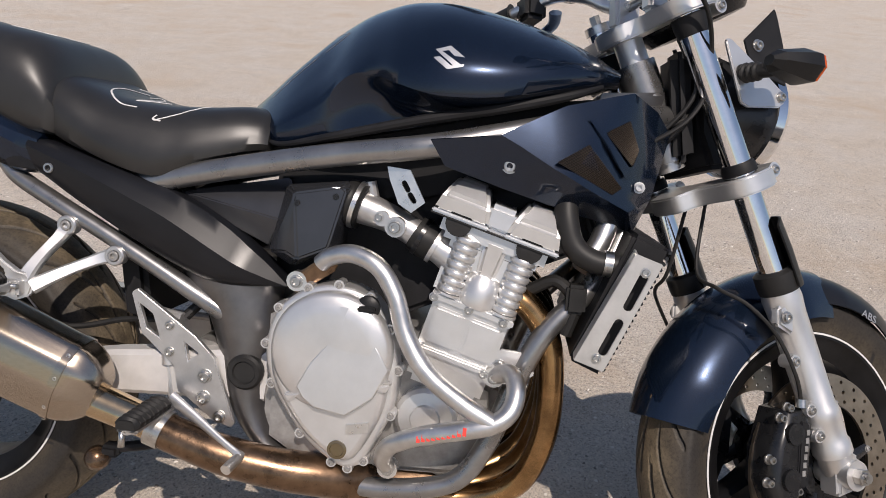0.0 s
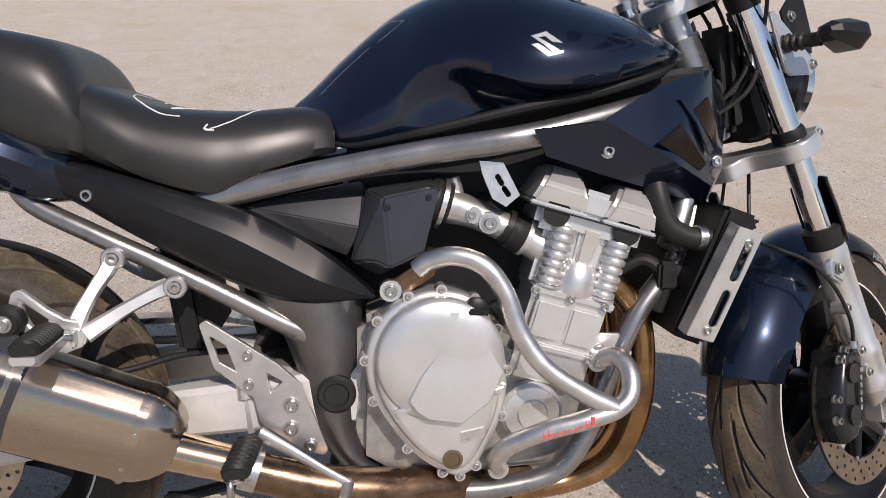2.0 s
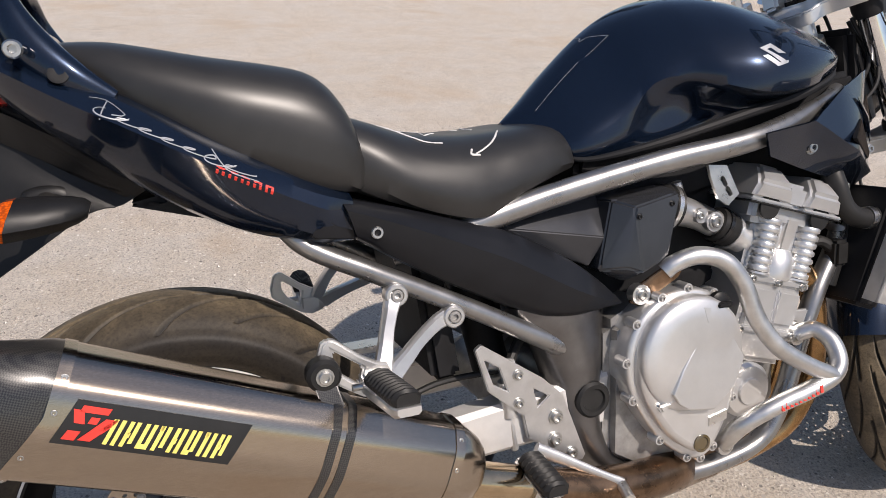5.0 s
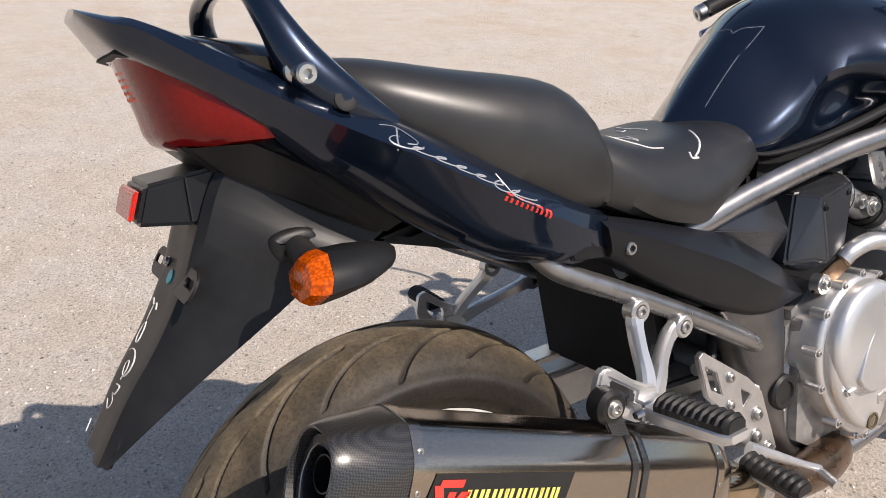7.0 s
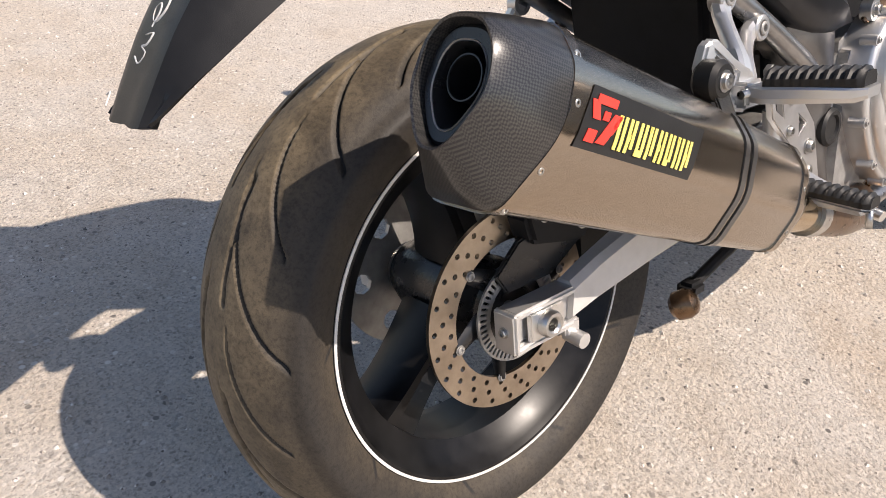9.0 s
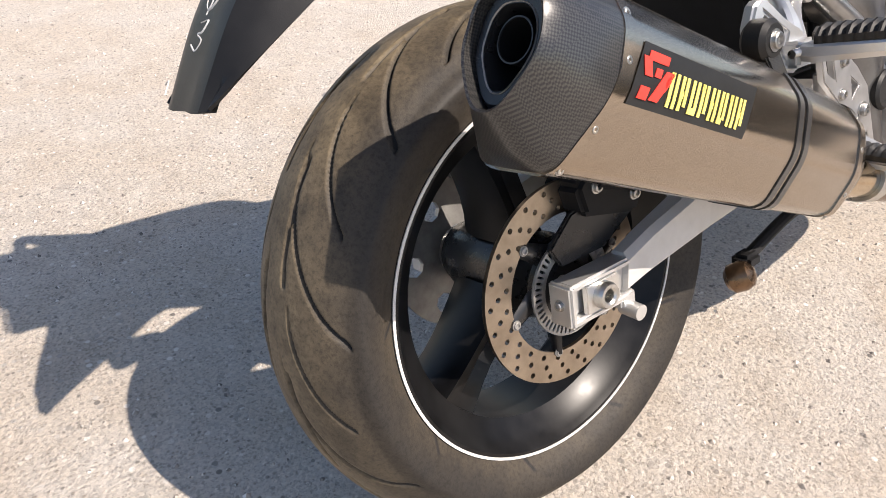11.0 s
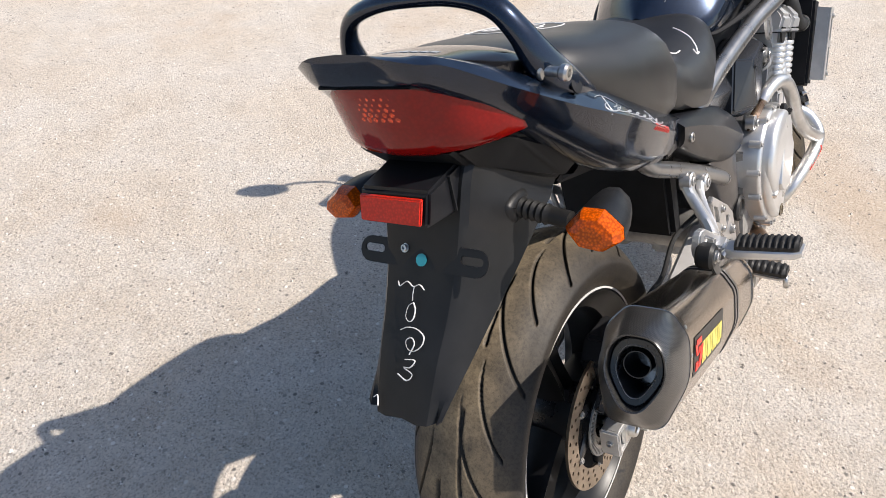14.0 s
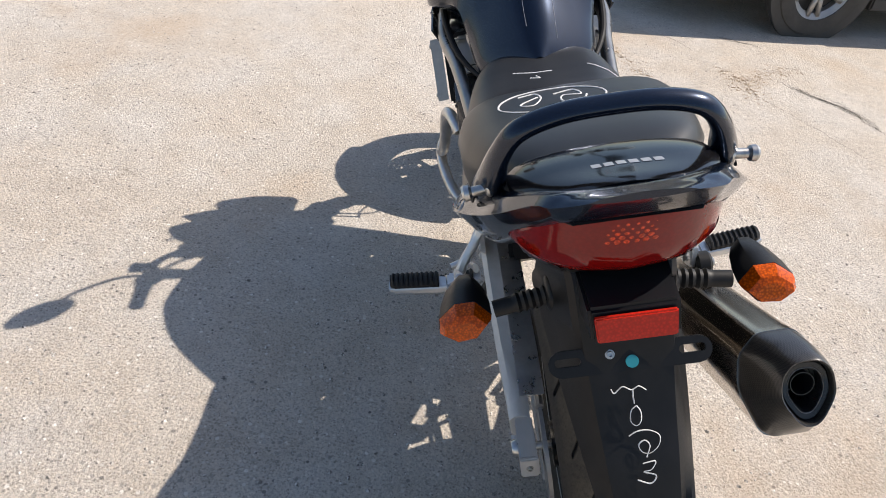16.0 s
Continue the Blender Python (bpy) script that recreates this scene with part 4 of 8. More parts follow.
# chain drive on the far side
part("sprocket", ring_with_holes(0.035, 0.105, drill([0.075], 6, 0.014), 0.007, Matrix.Translation((0, 0.098, 0.315)) @ XZ), CASTDARK, rear_rim)
for z0, z1 in ((0.425, 0.425), (0.210, 0.345)):
    part("chain", tube([(0.0, 0.101, z0 - 0.005), (0.30, 0.101, (z0 + z1) / 2 - 0.004), (0.62, 0.101, z1 - 0.01)], 0.008, 8, squash=(1, 1)), CASTDARK, bike, "roller drive chain")
# guard widened in bright alloy to stand in for skylight on the swingarm's top
part("skylit_guard", join(plate([(0.02, 0.430), (0.10, 0.452), (0.38, 0.455), (0.46, 0.440), (0.46, 0.450), (0.38, 0.466), (0.09, 0.463), (0.01, 0.440)], 0.090, 0.134, (), 0.001)), ALLOY, bike, "chain guard, wide and bright in place of the sky-lit swingarm top")
part("side_stand", join(tube([(0.60, 0.13, 0.26), (0.58, 0.20, 0.17), (0.545, 0.325, -0.083)], 0.011, 12), box(0.50, 0.58, 0.305, 0.350, -0.092, -0.084, 0.003)), BLACKMETAL, bike, "black steel side stand")

# -- front end, turned to the left
wheel("front", FRONT, 0.062, 0.2995, 0.046, 9, ST, 200)
for s in (-1, 1):
    brake_disc(FRONT, s * 0.070 - 0.0025, 0.108, 0.155, s, ST, 28)


def leg(z):
    return 1.382 + (0.55 - z) * 0.4663


for s in (-1, 1):
    y = s * 0.105
    part("fork_tube", tube([(leg(0.56), y, 0.56), (leg(1.035), y, 1.035)], 0.0215, 28, smooth=False), CHROME, bike, "chrome fork tube", ST)
    part("fork_cap", join(tube([(leg(1.035), y, 1.035), (leg(1.048), y, 1.048)], 0.0235, 20, smooth=False), tube([(leg(1.048), y, 1.048), (leg(1.064), y, 1.064)], 0.010, 6, smooth=False)), ALLOY, bike, "alloy fork cap", ST)
    path = [0.590, 0.575, 0.550, 0.408, 0.404, 0.386, 0.382, 0.352, 0.348, 0.332, 0.328, 0.30, 0.285]
    rad = [0.0285, 0.0305, 0.0285, 0.0272, 0.0298, 0.0298, 0.0285, 0.0285, 0.0308, 0.0308, 0.0275, 0.0265, 0.018]
    lower = part("fork_slider", tube([(leg(z), y, z) for z in path], rad, 28, smooth=False), CAST, bike, "silver cast fork slider", ST)
    part("dust_seal", tube([(leg(z), y, z) for z in (0.586, 0.596, 0.614, 0.618)], [0.0305, 0.0315, 0.0315, 0.024], 28, smooth=False), RUBBER, lower, "black rubber dust seal", ST)
    part("axle_clamp", join(tube([(1.4985, s * 0.075, 0.30), (1.4985, s * 0.138, 0.30)], 0.024, 20, smooth=False), hull([(1.47, y - 0.02, 0.35), (1.47, y + 0.02, 0.35), (1.525, y - 0.02, 0.325), (1.525, y + 0.02, 0.325), (1.475, y - 0.02, 0.262), (1.475, y + 0.02, 0.262), (1.525, y - 0.02, 0.275), (1.525, y + 0.02, 0.275)], 0.006)), CAST, lower, "", ST)
    part("front_axle", join(tube([(1.4985, s * 0.136, 0.30), (1.4985, s * 0.152, 0.30)], 0.013, 6, smooth=False), tube([(1.4985, s * 0.15, 0.30), (1.4985, s * 0.158, 0.30)], 0.008, 12, smooth=False)), STEEL, lower, "", ST)
    shield = []
    for z in (0.588, 0.640, 0.682, 0.688):
        r = 0.036 if z < 0.66 else 0.034
        q = Vector((leg(z), y, z))
        span = 78 if z < 0.685 else 55
        shield.append([q + Vector((math.cos(radians(a)) * r, math.sin(radians(a)) * r, 0.46 * r * math.cos(radians(a)))) for a in np.linspace(-span, span, 13)])
    sb = rings(shield, False, False)
    bmesh.ops.solidify(sb, geom=list(sb.faces), thickness=0.003)
    part("fork_shield", sb, PLASTIC, lower, "black plastic fork tube shield", ST)
    # mudguard mount and caliper lugs
    mx = leg(0.546)
    part("mudguard_lug", join(hull([(mx - 0.012, s * 0.100, 0.571), (mx - 0.045, s * 0.112, 0.559), (mx - 0.045, s * 0.112, 0.531), (mx - 0.010, s * 0.100, 0.516), (mx - 0.012, s * 0.128, 0.571), (mx - 0.040, s * 0.126, 0.559), (mx - 0.040, s * 0.126, 0.531), (mx - 0.010, s * 0.128, 0.516)], 0.004)), CAST, lower, "", ST)
    bolt(lower, (mx - 0.028, s * 0.128, 0.544), (0, s, 0), 0.0075, m=ST)
    for z in (0.49, 0.415, 0.375):
        part("lug", tube([(leg(z) - 0.030, s * 0.100, z - 0.014), (leg(z) - 0.030, s * 0.124, z - 0.014)], 0.011, 12, smooth=False), CAST, lower, "", ST)
        bolt(lower, (leg(z) - 0.030, s * 0.124, z - 0.014), (0, s, 0), 0.006, m=ST)
    cp = [(1.352, 0.345), (1.372, 0.400), (1.410, 0.408), (1.432, 0.375), (1.425, 0.300), (1.400, 0.252), (1.365, 0.245), (1.345, 0.290)]
    cal = part("brake_caliper", join(pillow(cp, s * 0.060, s * 0.098, s * 0.118, 0.014), *[tube([(x, s * 0.110, z), (x, s * 0.124, z)], 0.017, 16, smooth=False) for x, z in ((1.385, 0.365), (1.378, 0.295))]), BLACKMETAL, bike, "black front brake caliper", ST)
    part("maker_plate", plate([(1.398, 0.385), (1.415, 0.380), (1.408, 0.28), (1.392, 0.285)], *sorted((s * 0.112, s * 0.121)), (), 0.002), MATT, cal, "", ST)
    for x, z in ((1.381, 0.404), (1.366, 0.388), (1.345, 0.325), (1.342, 0.290), (1.401, 0.275), (1.428, 0.365)):
        bolt(cal, (x, s * 0.106, z), (0, s, 0), 0.0062, 0.012, m=ST)
    for k in range(6):
        part("print_bar", box(1.399 + 0.0018 * k, 1.4055 + 0.0018 * k, *sorted((s * 0.1212, s * 0.1222)), 0.300 + 0.0125 * k, 0.3085 + 0.0125 * k, 0), CASTDARK, cal, "small grey printed bar", ST)
    part("banjo", tube([(1.400, s * 0.118, 0.405), (1.400, s * 0.118, 0.418)], 0.009, 12, smooth=False), STEEL, cal, "", ST)
    part("brake_line", tube([(1.400, s * 0.118, 0.41), (1.375, s * 0.130, 0.455), (1.340, s * 0.126, 0.515), (1.300, s * 0.108, 0.560), (1.268, s * 0.075, 0.585), (1.262, s * 0.035, 0.615), (1.290, s * 0.022, 0.735)], 0.0032, 8), RUBBER, bike, "black rubber brake line", ST)

# front mudguard
def mudguard(a0, a1, half, r, thick, drop):
    c = FRONT
    rows = []
    for a in np.linspace(a0, a1, 30):
        row = []
        e = min(1, (a - a0) / 14, (a1 - a) / 14)
        for f in np.linspace(-1, 1, 21):
            w = half * (0.86 + 0.14 * e)
            yy = w * math.sin(f * 1.35) / math.sin(1.35)
            rr = r - drop * (1 - math.cos(f * 1.35)) / (1 - math.cos(1.35))
            rad = radians(a)
            row.append((c.x + rr * math.cos(rad), yy, c.z + rr * math.sin(rad)))
        rows.append(row)
    bm = rings(rows, False, False)
    bmesh.ops.recalc_face_normals(bm, faces=bm.faces)
    bmesh.ops.solidify(bm, geom=list(bm.faces), thickness=thick)
    return bm


mg = part("front_mudguard", mudguard(84, 166, 0.084, 0.333, 0.003, 0.085), BLUE, bike, "glossy dark blue front mudguard", ST, 60)
ext = part("mudguard_extension", mudguard(49, 92, 0.074, 0.327, 0.003, 0.055), SATIN, mg, "matt grey front mudguard extension", ST, 60)

# triple clamps
def clamp(zc, fork_r, thick, back):
    """A fork yoke in the plane across the fork legs."""
    up = _axis
    fwd = Vector((math.cos(radians(RAKE)), 0, math.sin(radians(RAKE))))
    o = Vector((leg(zc), 0, zc))
    m = Matrix((( fwd.x, 0, up.x, o.x), (0, 1, 0, 0), (fwd.z, 0, up.z, o.z), (0, 0, 0, 1)))
    out = []
    for s in (1, -1):
        a = [(0.040, 0.105 + 0.010), (0.030, 0.105 + 0.034), (-0.012, 0.105 + 0.036), (-0.036, 0.105 + 0.012), (-0.045, 0.05), (-back, 0.030)]
        a = [(u, v * s) for u, v in a]
        out += a if s == 1 else a[::-1] + []
    inner = [(0.042, -0.085), (0.012, -0.055), (0.005, 0.0), (0.012, 0.055), (0.042, 0.085)]
    outline = [tuple(p) for p in spline(out, 40, False)] + inner
    holes = [[(fork_r * math.cos(t), s * 0.105 + fork_r * math.sin(t)) for t in np.linspace(0, 2 * math.pi, 20, endpoint=False)] for s in (1, -1)]
    return disc_plate(outline, holes, thick, m @ Matrix.Translation((0, 0, -thick / 2)), 0.003)


lowc = part("lower_fork_clamp", clamp(0.748, 0.0212, 0.029, 0.075), CAST, bike, "silver lower fork clamp", ST)
topc = part("upper_fork_clamp", clamp(1.010, 0.0212, 0.026, 0.075), CAST, bike, "silver upper fork clamp", ST)
for s in (-1, 1):
    for cl, z, px_, pz_ in ((lowc, 0.750, 0.036, 0.022), (topc, 1.010, 0.046, 0.002)):
        part("pinch_lug", join(tube([(leg(z) + px_, s * 0.084, z + pz_), (leg(z) + px_ + 0.002, s * 0.130, z + pz_)], 0.012, 12, smooth=False)), CAST, cl, "", ST)
        bolt(cl, (leg(z) + px_ + 0.002, s * 0.130, z + pz_), (0, s, 0), 0.006, m=ST)
part("steering_stem", tube([tuple(_head + _axis * 0.27), tuple(_head + _axis * 0.50)], 0.024, 20, smooth=False), CAST, topc, "", ST)
part("head_tube", tube([tuple(_head + _axis * 0.285), tuple(_head + _axis * 0.455)], 0.034, 24, smooth=False), FRAMEGREY, bike, "grey frame head tube")

# handlebar and its fittings
bar = part("handlebar", join(*[tube([(1.165, 0, 1.062), (1.164, s * 0.050, 1.063), (1.152, s * 0.085, 1.078), (1.128, s * 0.115, 1.100), (1.092, s * 0.150, 1.108), (1.053, s * 0.192, 1.094), (0.985, s * 0.292, 1.067)], 0.0111, 14) for s in (-1, 1)]), ALLOY, bike, "silver tubular handlebar", ST)
for s in (-1, 1):
    part("riser", join(box(1.140, 1.190, s * 0.045 - 0.014, s * 0.045 + 0.014, 1.020, 1.082, 0.006)), CAST, bike, "silver handlebar riser", ST)
    grip = part("grip", tube([(1.036, s * 0.217, 1.088), (1.034, s * 0.220, 1.087), (1.010, s * 0.256, 1.077), (0.986, s * 0.291, 1.067), (0.985, s * 0.293, 1.066)], [0.020, 0.0165, 0.0160, 0.0165, 0.019], 18), RUBBER, bar, "black rubber handlebar grip", ST)
    part("bar_end", lathe([(0.0, -0.004), (0.010, -0.004), (0.010, 0.002), (0.0165, 0.003), (0.0165, 0.017), (0.013, 0.021), (0.006, 0.021), (0.005, 0.017), (0.0, 0.017)], (0.984, s * 0.294, 1.066), (-0.55, s * 0.81, -0.22), 20), STEEL, bar, "steel bar end weight", ST)
    part("switch_box", hull([(1.058 + dx, s * 0.187 + dy, 1.094 + dz) for dx in (-0.020, 0.024) for dy in (-0.024, 0.024) for dz in (-0.026, 0.020)], 0.008), PLASTIC, bar, "black switch box", ST)
    part("lever", tube([(1.095, s * 0.158, 1.082), (1.105, s * 0.190, 1.068), (1.080, s * 0.250, 1.047), (1.040, s * 0.325, 1.030)], [0.010, 0.009, 0.008, 0.009], 12, squash=(1.2, 0.7)), LEVER, bar, "blue-tinted alloy hand lever", ST)
    part("reservoir", join(tube([(1.108, s * 0.140, 1.104), (1.112, s * 0.137, 1.138)], 0.021, 18, smooth=False), tube([(1.112, s * 0.137, 1.138), (1.113, s * 0.136, 1.146)], 0.023, 18, smooth=False)), PLASTIC, bar, "black fluid reservoir", ST)
    part("mirror_stalk", tube([(1.078, s * 0.168, 1.100), (1.080, s * 0.185, 1.16), (1.040, s * 0.215, 1.235), (1.000, s * 0.240, 1.258)], 0.006, 10), BLACKMETAL, bar, "black mirror stalk", ST)
    head = loft([[(0.978 + dx - 0.3 * w * cy, s * (0.295 + w * cy), 1.264 + h * cz) for cy, cz in ((-1, -0.6), (-0.3, -1), (0.6, -0.9), (1, -0.2), (0.9, 0.7), (0.1, 1), (-0.8, 0.6))] for dx, w, h in ((-0.004, 0.078, 0.044), (0.004, 0.082, 0.047), (0.022, 0.070, 0.038), (0.034, 0.030, 0.015))], 12, 24)
    part("red_button", box(1.050, 1.064, *sorted((s * 0.176, s * 0.194)), 1.111, 1.120, 0.002), ORANGERED, bar, "small red switch button", ST)
    part("mirror_head", head, PLASTIC, bar, "black rear-view mirror", ST)

# instruments and headlight
FACETS = ((-1, -0.15), (-0.6, -0.85), (0.45, -1), (1, -0.30), (0.92, 0.45), (0.2, 1), (-0.7, 0.75))
ins = part("speedometer", join(lathe([(0.045, 0.0), (0.056, 0.004), (0.056, 0.035), (0.040, 0.055), (0.0, 0.058)], (1.235, -0.078, 1.068), (0.45, 0, -0.85), 36), lathe([(0.045, 0.0), (0.056, 0.004), (0.056, 0.035), (0.040, 0.055), (0.0, 0.058)], (1.235, 0.036, 1.068), (0.45, 0, -0.85), 36)), BLACKMETAL, bike, "round black-rimmed dial instruments", ST)
for y in (-0.078, 0.036):
    part("dial_ring", lathe([(0.046, -0.002), (0.057, -0.002), (0.057, 0.006), (0.046, 0.006)], (1.235, y, 1.068), (0.45, 0, -0.85), 36, close=True), CHROME, ins, "chrome dial ring", ST)
    part("dial_face", lathe([(0.046, 0.003), (0.0, 0.003), (0.0, 0.005), (0.046, 0.005)], (1.235, y, 1.068), (0.45, 0, -0.85), 36, close=True), BLACKFILM, ins, "dark dial face", ST)
    part("pointer", tube([(1.2335, y - 0.004, 1.0735), (1.222, y + 0.030, 1.067)], 0.0020, 6, smooth=False), ORANGERED, ins, "red pointer", ST)
hl = part("headlight", lathe([(0.0, -0.105), (0.055, -0.095), (0.085, -0.055), (0.096, 0.0), (0.098, 0.025), (0.090, 0.030)], (1.350, 0, 0.885), (0.96, 0, -0.10), 40), BLACKMETAL, bike, "round headlight with black bowl", ST)
# added dark block that fills the dark zone behind the cables
part("dark_backing", hull([(x, y, z) for y in (-0.066, 0.066) for x, z in ((1.230, 0.930), (1.245, 0.962), (1.281, 0.970), (1.312, 0.784), (1.262, 0.775), (1.237, 0.830))], 0.008), MATT, bike, "dark backing block added between the fork legs", ST)
part("headlight_rim", lathe([(0.086, 0.020), (0.102, 0.016), (0.104, 0.032), (0.096, 0.044), (0.086, 0.040)], (1.350, 0, 0.885), (0.96, 0, -0.10), 48, close=True), CHROME, hl, "chrome headlight rim", ST)
part("headlight_glass", lathe([(0.088, 0.036), (0.07, 0.050), (0.04, 0.060), (0.0, 0.063), (0.0, 0.060), (0.088, 0.033)], (1.350, 0, 0.885), (0.96, 0, -0.10), 48), CLEAR, hl, "clear headlight glass", ST)
for s in (-1, 1):
    br = part("headlight_bracket", plate([(1.240, 0.967), (1.246, 0.972), (1.254, 0.970), (1.314, 0.932), (1.360, 0.902), (1.362, 0.886), (1.349, 0.876), (1.286, 0.868), (1.272, 0.873)], *sorted((s * 0.109, s * 0.116)), (), 0.002), CAST, bike, "silver headlight bracket", ST)
    bolt(br, (1.352, s * 0.116, 0.893), (0, s, 0), 0.007, m=ST)
    wing = part("instrument_bracket", plate([(1.284, 0.978), (1.347, 1.041), (1.353, 1.028), (1.374, 0.956), (1.372, 0.917), (1.326, 0.925), (1.296, 0.945)], *sorted((s * 0.104, s * 0.1075)), (), 0.001), MATT, bike, "black sheet bracket behind the headlight ears", ST)
    bolt(wing, (1.311, s * 0.1075, 0.973), (0, s, 0), 0.0075, m=ST)
    part("fork_collar", tube([(leg(z), s * 0.105, z) for z in (0.968, 0.982, 0.996)], [0.0245, 0.027, 0.027], 20, smooth=False), MATT, bike, "black rubber fork collar", ST)
    part("fork_collar", tube([(leg(z), s * 0.105, z) for z in (0.764, 0.774, 0.780)], [0.027, 0.027, 0.0245], 20, smooth=False), MATT, bike, "black rubber fork collar", ST)
    stem = part("front_indicator", rings([[(1.284 + dx, s * (0.198 + w * cy), 0.911 + h * cz) for cy, cz in FACETS] for dx, w, h in ((-0.042, 0.010, 0.008), (-0.030, 0.022, 0.016), (0.020, 0.034, 0.026), (0.030, 0.033, 0.025))]), PLASTIC, bike, "black front indicator housing", ST, 20)
    part("indicator_stalk", tube([(1.274, s * 0.112, 0.920) if k == 0 else (1.274 + 0.008 * k / 12, s * (0.112 + 0.060 * k / 12), 0.920 - 0.008 * k / 12) for k in range(13)], [0.016, 0.013, 0.016, 0.0125, 0.0155, 0.012, 0.015, 0.0115, 0.0115, 0.0115, 0.0115, 0.0115, 0.0115], 14), RUBBER, stem, "ribbed rubber stalk", ST)
    part("indicator_lens", rings([[(1.284 + dx, s * (0.198 + w * cy), 0.911 + h * cz) for cy, cz in FACETS] for dx, w, h in ((0.0302, 0.0325, 0.0245), (0.036, 0.031, 0.023), (0.040, 0.022, 0.015))]), AMBERLENS, stem, "amber indicator lens", ST, 20)

# -- fuel tank
# half outlines run bottom, lower edge, knee recess, lip of the recess, shoulder, crown; the back narrows like a prow
tank = part("fuel_tank", edged_loft([
    (0.528, [(0, 0.795), (-0.018, 0.795), (-0.026, 0.795), (-0.028, 0.802), (-0.027, 0.808), (-0.024, 0.813), (-0.019, 0.819), (-0.013, 0.826), (-0.006, 0.832), (0, 0.834)]),
    (0.560, [(0, 0.784), (-0.045, 0.784), (-0.074, 0.784), (-0.078, 0.792), (-0.073, 0.804), (-0.064, 0.816), (-0.051, 0.830), (-0.034, 0.846), (-0.016, 0.859), (0, 0.863)]),
    (0.605, [(0, 0.777), (-0.070, 0.775), (-0.113, 0.775), (-0.118, 0.789), (-0.117, 0.804), (-0.102, 0.824), (-0.080, 0.848), (-0.054, 0.874), (-0.026, 0.899), (0, 0.908)]),
    (0.670, [(0, 0.785), (-0.080, 0.782), (-0.127, 0.782), (-0.133, 0.808), (-0.134, 0.838), (-0.118, 0.864), (-0.090, 0.896), (-0.060, 0.928), (-0.028, 0.955), (0, 0.965)]),
    (0.720, [(0, 0.797), (-0.090, 0.793), (-0.132, 0.793), (-0.133, 0.840), (-0.147, 0.884), (-0.132, 0.904), (-0.108, 0.934), (-0.078, 0.963), (-0.040, 0.987), (0, 0.997)]),
    (0.765, [(0, 0.806), (-0.095, 0.802), (-0.138, 0.802), (-0.140, 0.856), (-0.167, 0.890), (-0.164, 0.906), (-0.143, 0.938), (-0.110, 0.971), (-0.060, 1.002), (0, 1.015)]),
    (0.810, [(0, 0.816), (-0.10, 0.812), (-0.142, 0.812), (-0.150, 0.846), (-0.198, 0.874), (-0.199, 0.896), (-0.178, 0.932), (-0.140, 0.972), (-0.076, 1.010), (0, 1.024)]),
    (0.870, [(0, 0.830), (-0.11, 0.826), (-0.156, 0.826), (-0.168, 0.842), (-0.215, 0.861), (-0.220, 0.890), (-0.202, 0.928), (-0.160, 0.972), (-0.088, 1.009), (0, 1.023)]),
    (0.950, [(0, 0.850), (-0.12, 0.846), (-0.166, 0.846), (-0.174, 0.853), (-0.206, 0.865), (-0.211, 0.892), (-0.193, 0.927), (-0.150, 0.965), (-0.080, 0.996), (0, 1.007)]),
    (1.030, [(0, 0.870), (-0.10, 0.870), (-0.150, 0.870), (-0.160, 0.876), (-0.175, 0.884), (-0.180, 0.903), (-0.164, 0.927), (-0.126, 0.953), (-0.066, 0.975), (0, 0.983)]),
    (1.085, [(0, 0.888), (-0.08, 0.888), (-0.120, 0.890), (-0.127, 0.893), (-0.135, 0.899), (-0.138, 0.912), (-0.124, 0.927), (-0.094, 0.941), (-0.048, 0.954), (0, 0.958)]),
    (1.130, [(0, 0.902), (-0.05, 0.902), (-0.070, 0.904), (-0.074, 0.906), (-0.078, 0.909), (-0.080, 0.915), (-0.072, 0.921), (-0.054, 0.927), (-0.028, 0.932), (0, 0.933)]),
], (2, 4), 84, 12), BLUE, bike, "glossy dark metallic blue fuel tank", angle=50)
# -- seats
def seat_rows(rows):
    """Outlines of a cushion: bottom, the crease along its flank, and the crown."""
    return [(x, [(0, zb), (-0.6 * yc, zb), (-0.94 * yc, zb), (-yc, zc), (-0.90 * yc, zc + 0.58 * (zt - zc)), (-0.62 * yc, zt - 0.06 * (zt - zc)), (0, zt)]) for x, zb, zc, zt, yc in rows]


rider = part("rider_seat", edged_loft(seat_rows([
    (0.236, 0.770, 0.826, 0.868, 0.155), (0.285, 0.750, 0.796, 0.851, 0.168), (0.340, 0.730, 0.762, 0.833, 0.173), (0.410, 0.709, 0.745, 0.8255, 0.171), (0.450, 0.715, 0.746, 0.8255, 0.165), (0.490, 0.732, 0.755, 0.8275, 0.157),
    (0.545, 0.752, 0.767, 0.832, 0.141), (0.580, 0.762, 0.772, 0.826, 0.127), (0.592, 0.764, 0.771, 0.815, 0.120)]), [3], 60, 13), SEAT, bike, "black vinyl rider seat with chalk marks", angle=34)
pillion = part("pillion_seat", edged_loft(seat_rows([
    (-0.095, 0.925, 0.948, 0.962, 0.090), (-0.080, 0.916, 0.944, 0.966, 0.104), (-0.020, 0.886, 0.922, 0.964, 0.143), (0.080, 0.828, 0.887, 0.945, 0.170), (0.160, 0.790, 0.865, 0.932, 0.177), (0.205, 0.775, 0.851, 0.921, 0.177),
    (0.232, 0.768, 0.838, 0.901, 0.174), (0.252, 0.765, 0.820, 0.868, 0.168), (0.263, 0.764, 0.800, 0.828, 0.160)]), [3], 60, 13), SEAT, bike, "black vinyl pillion seat", angle=34)
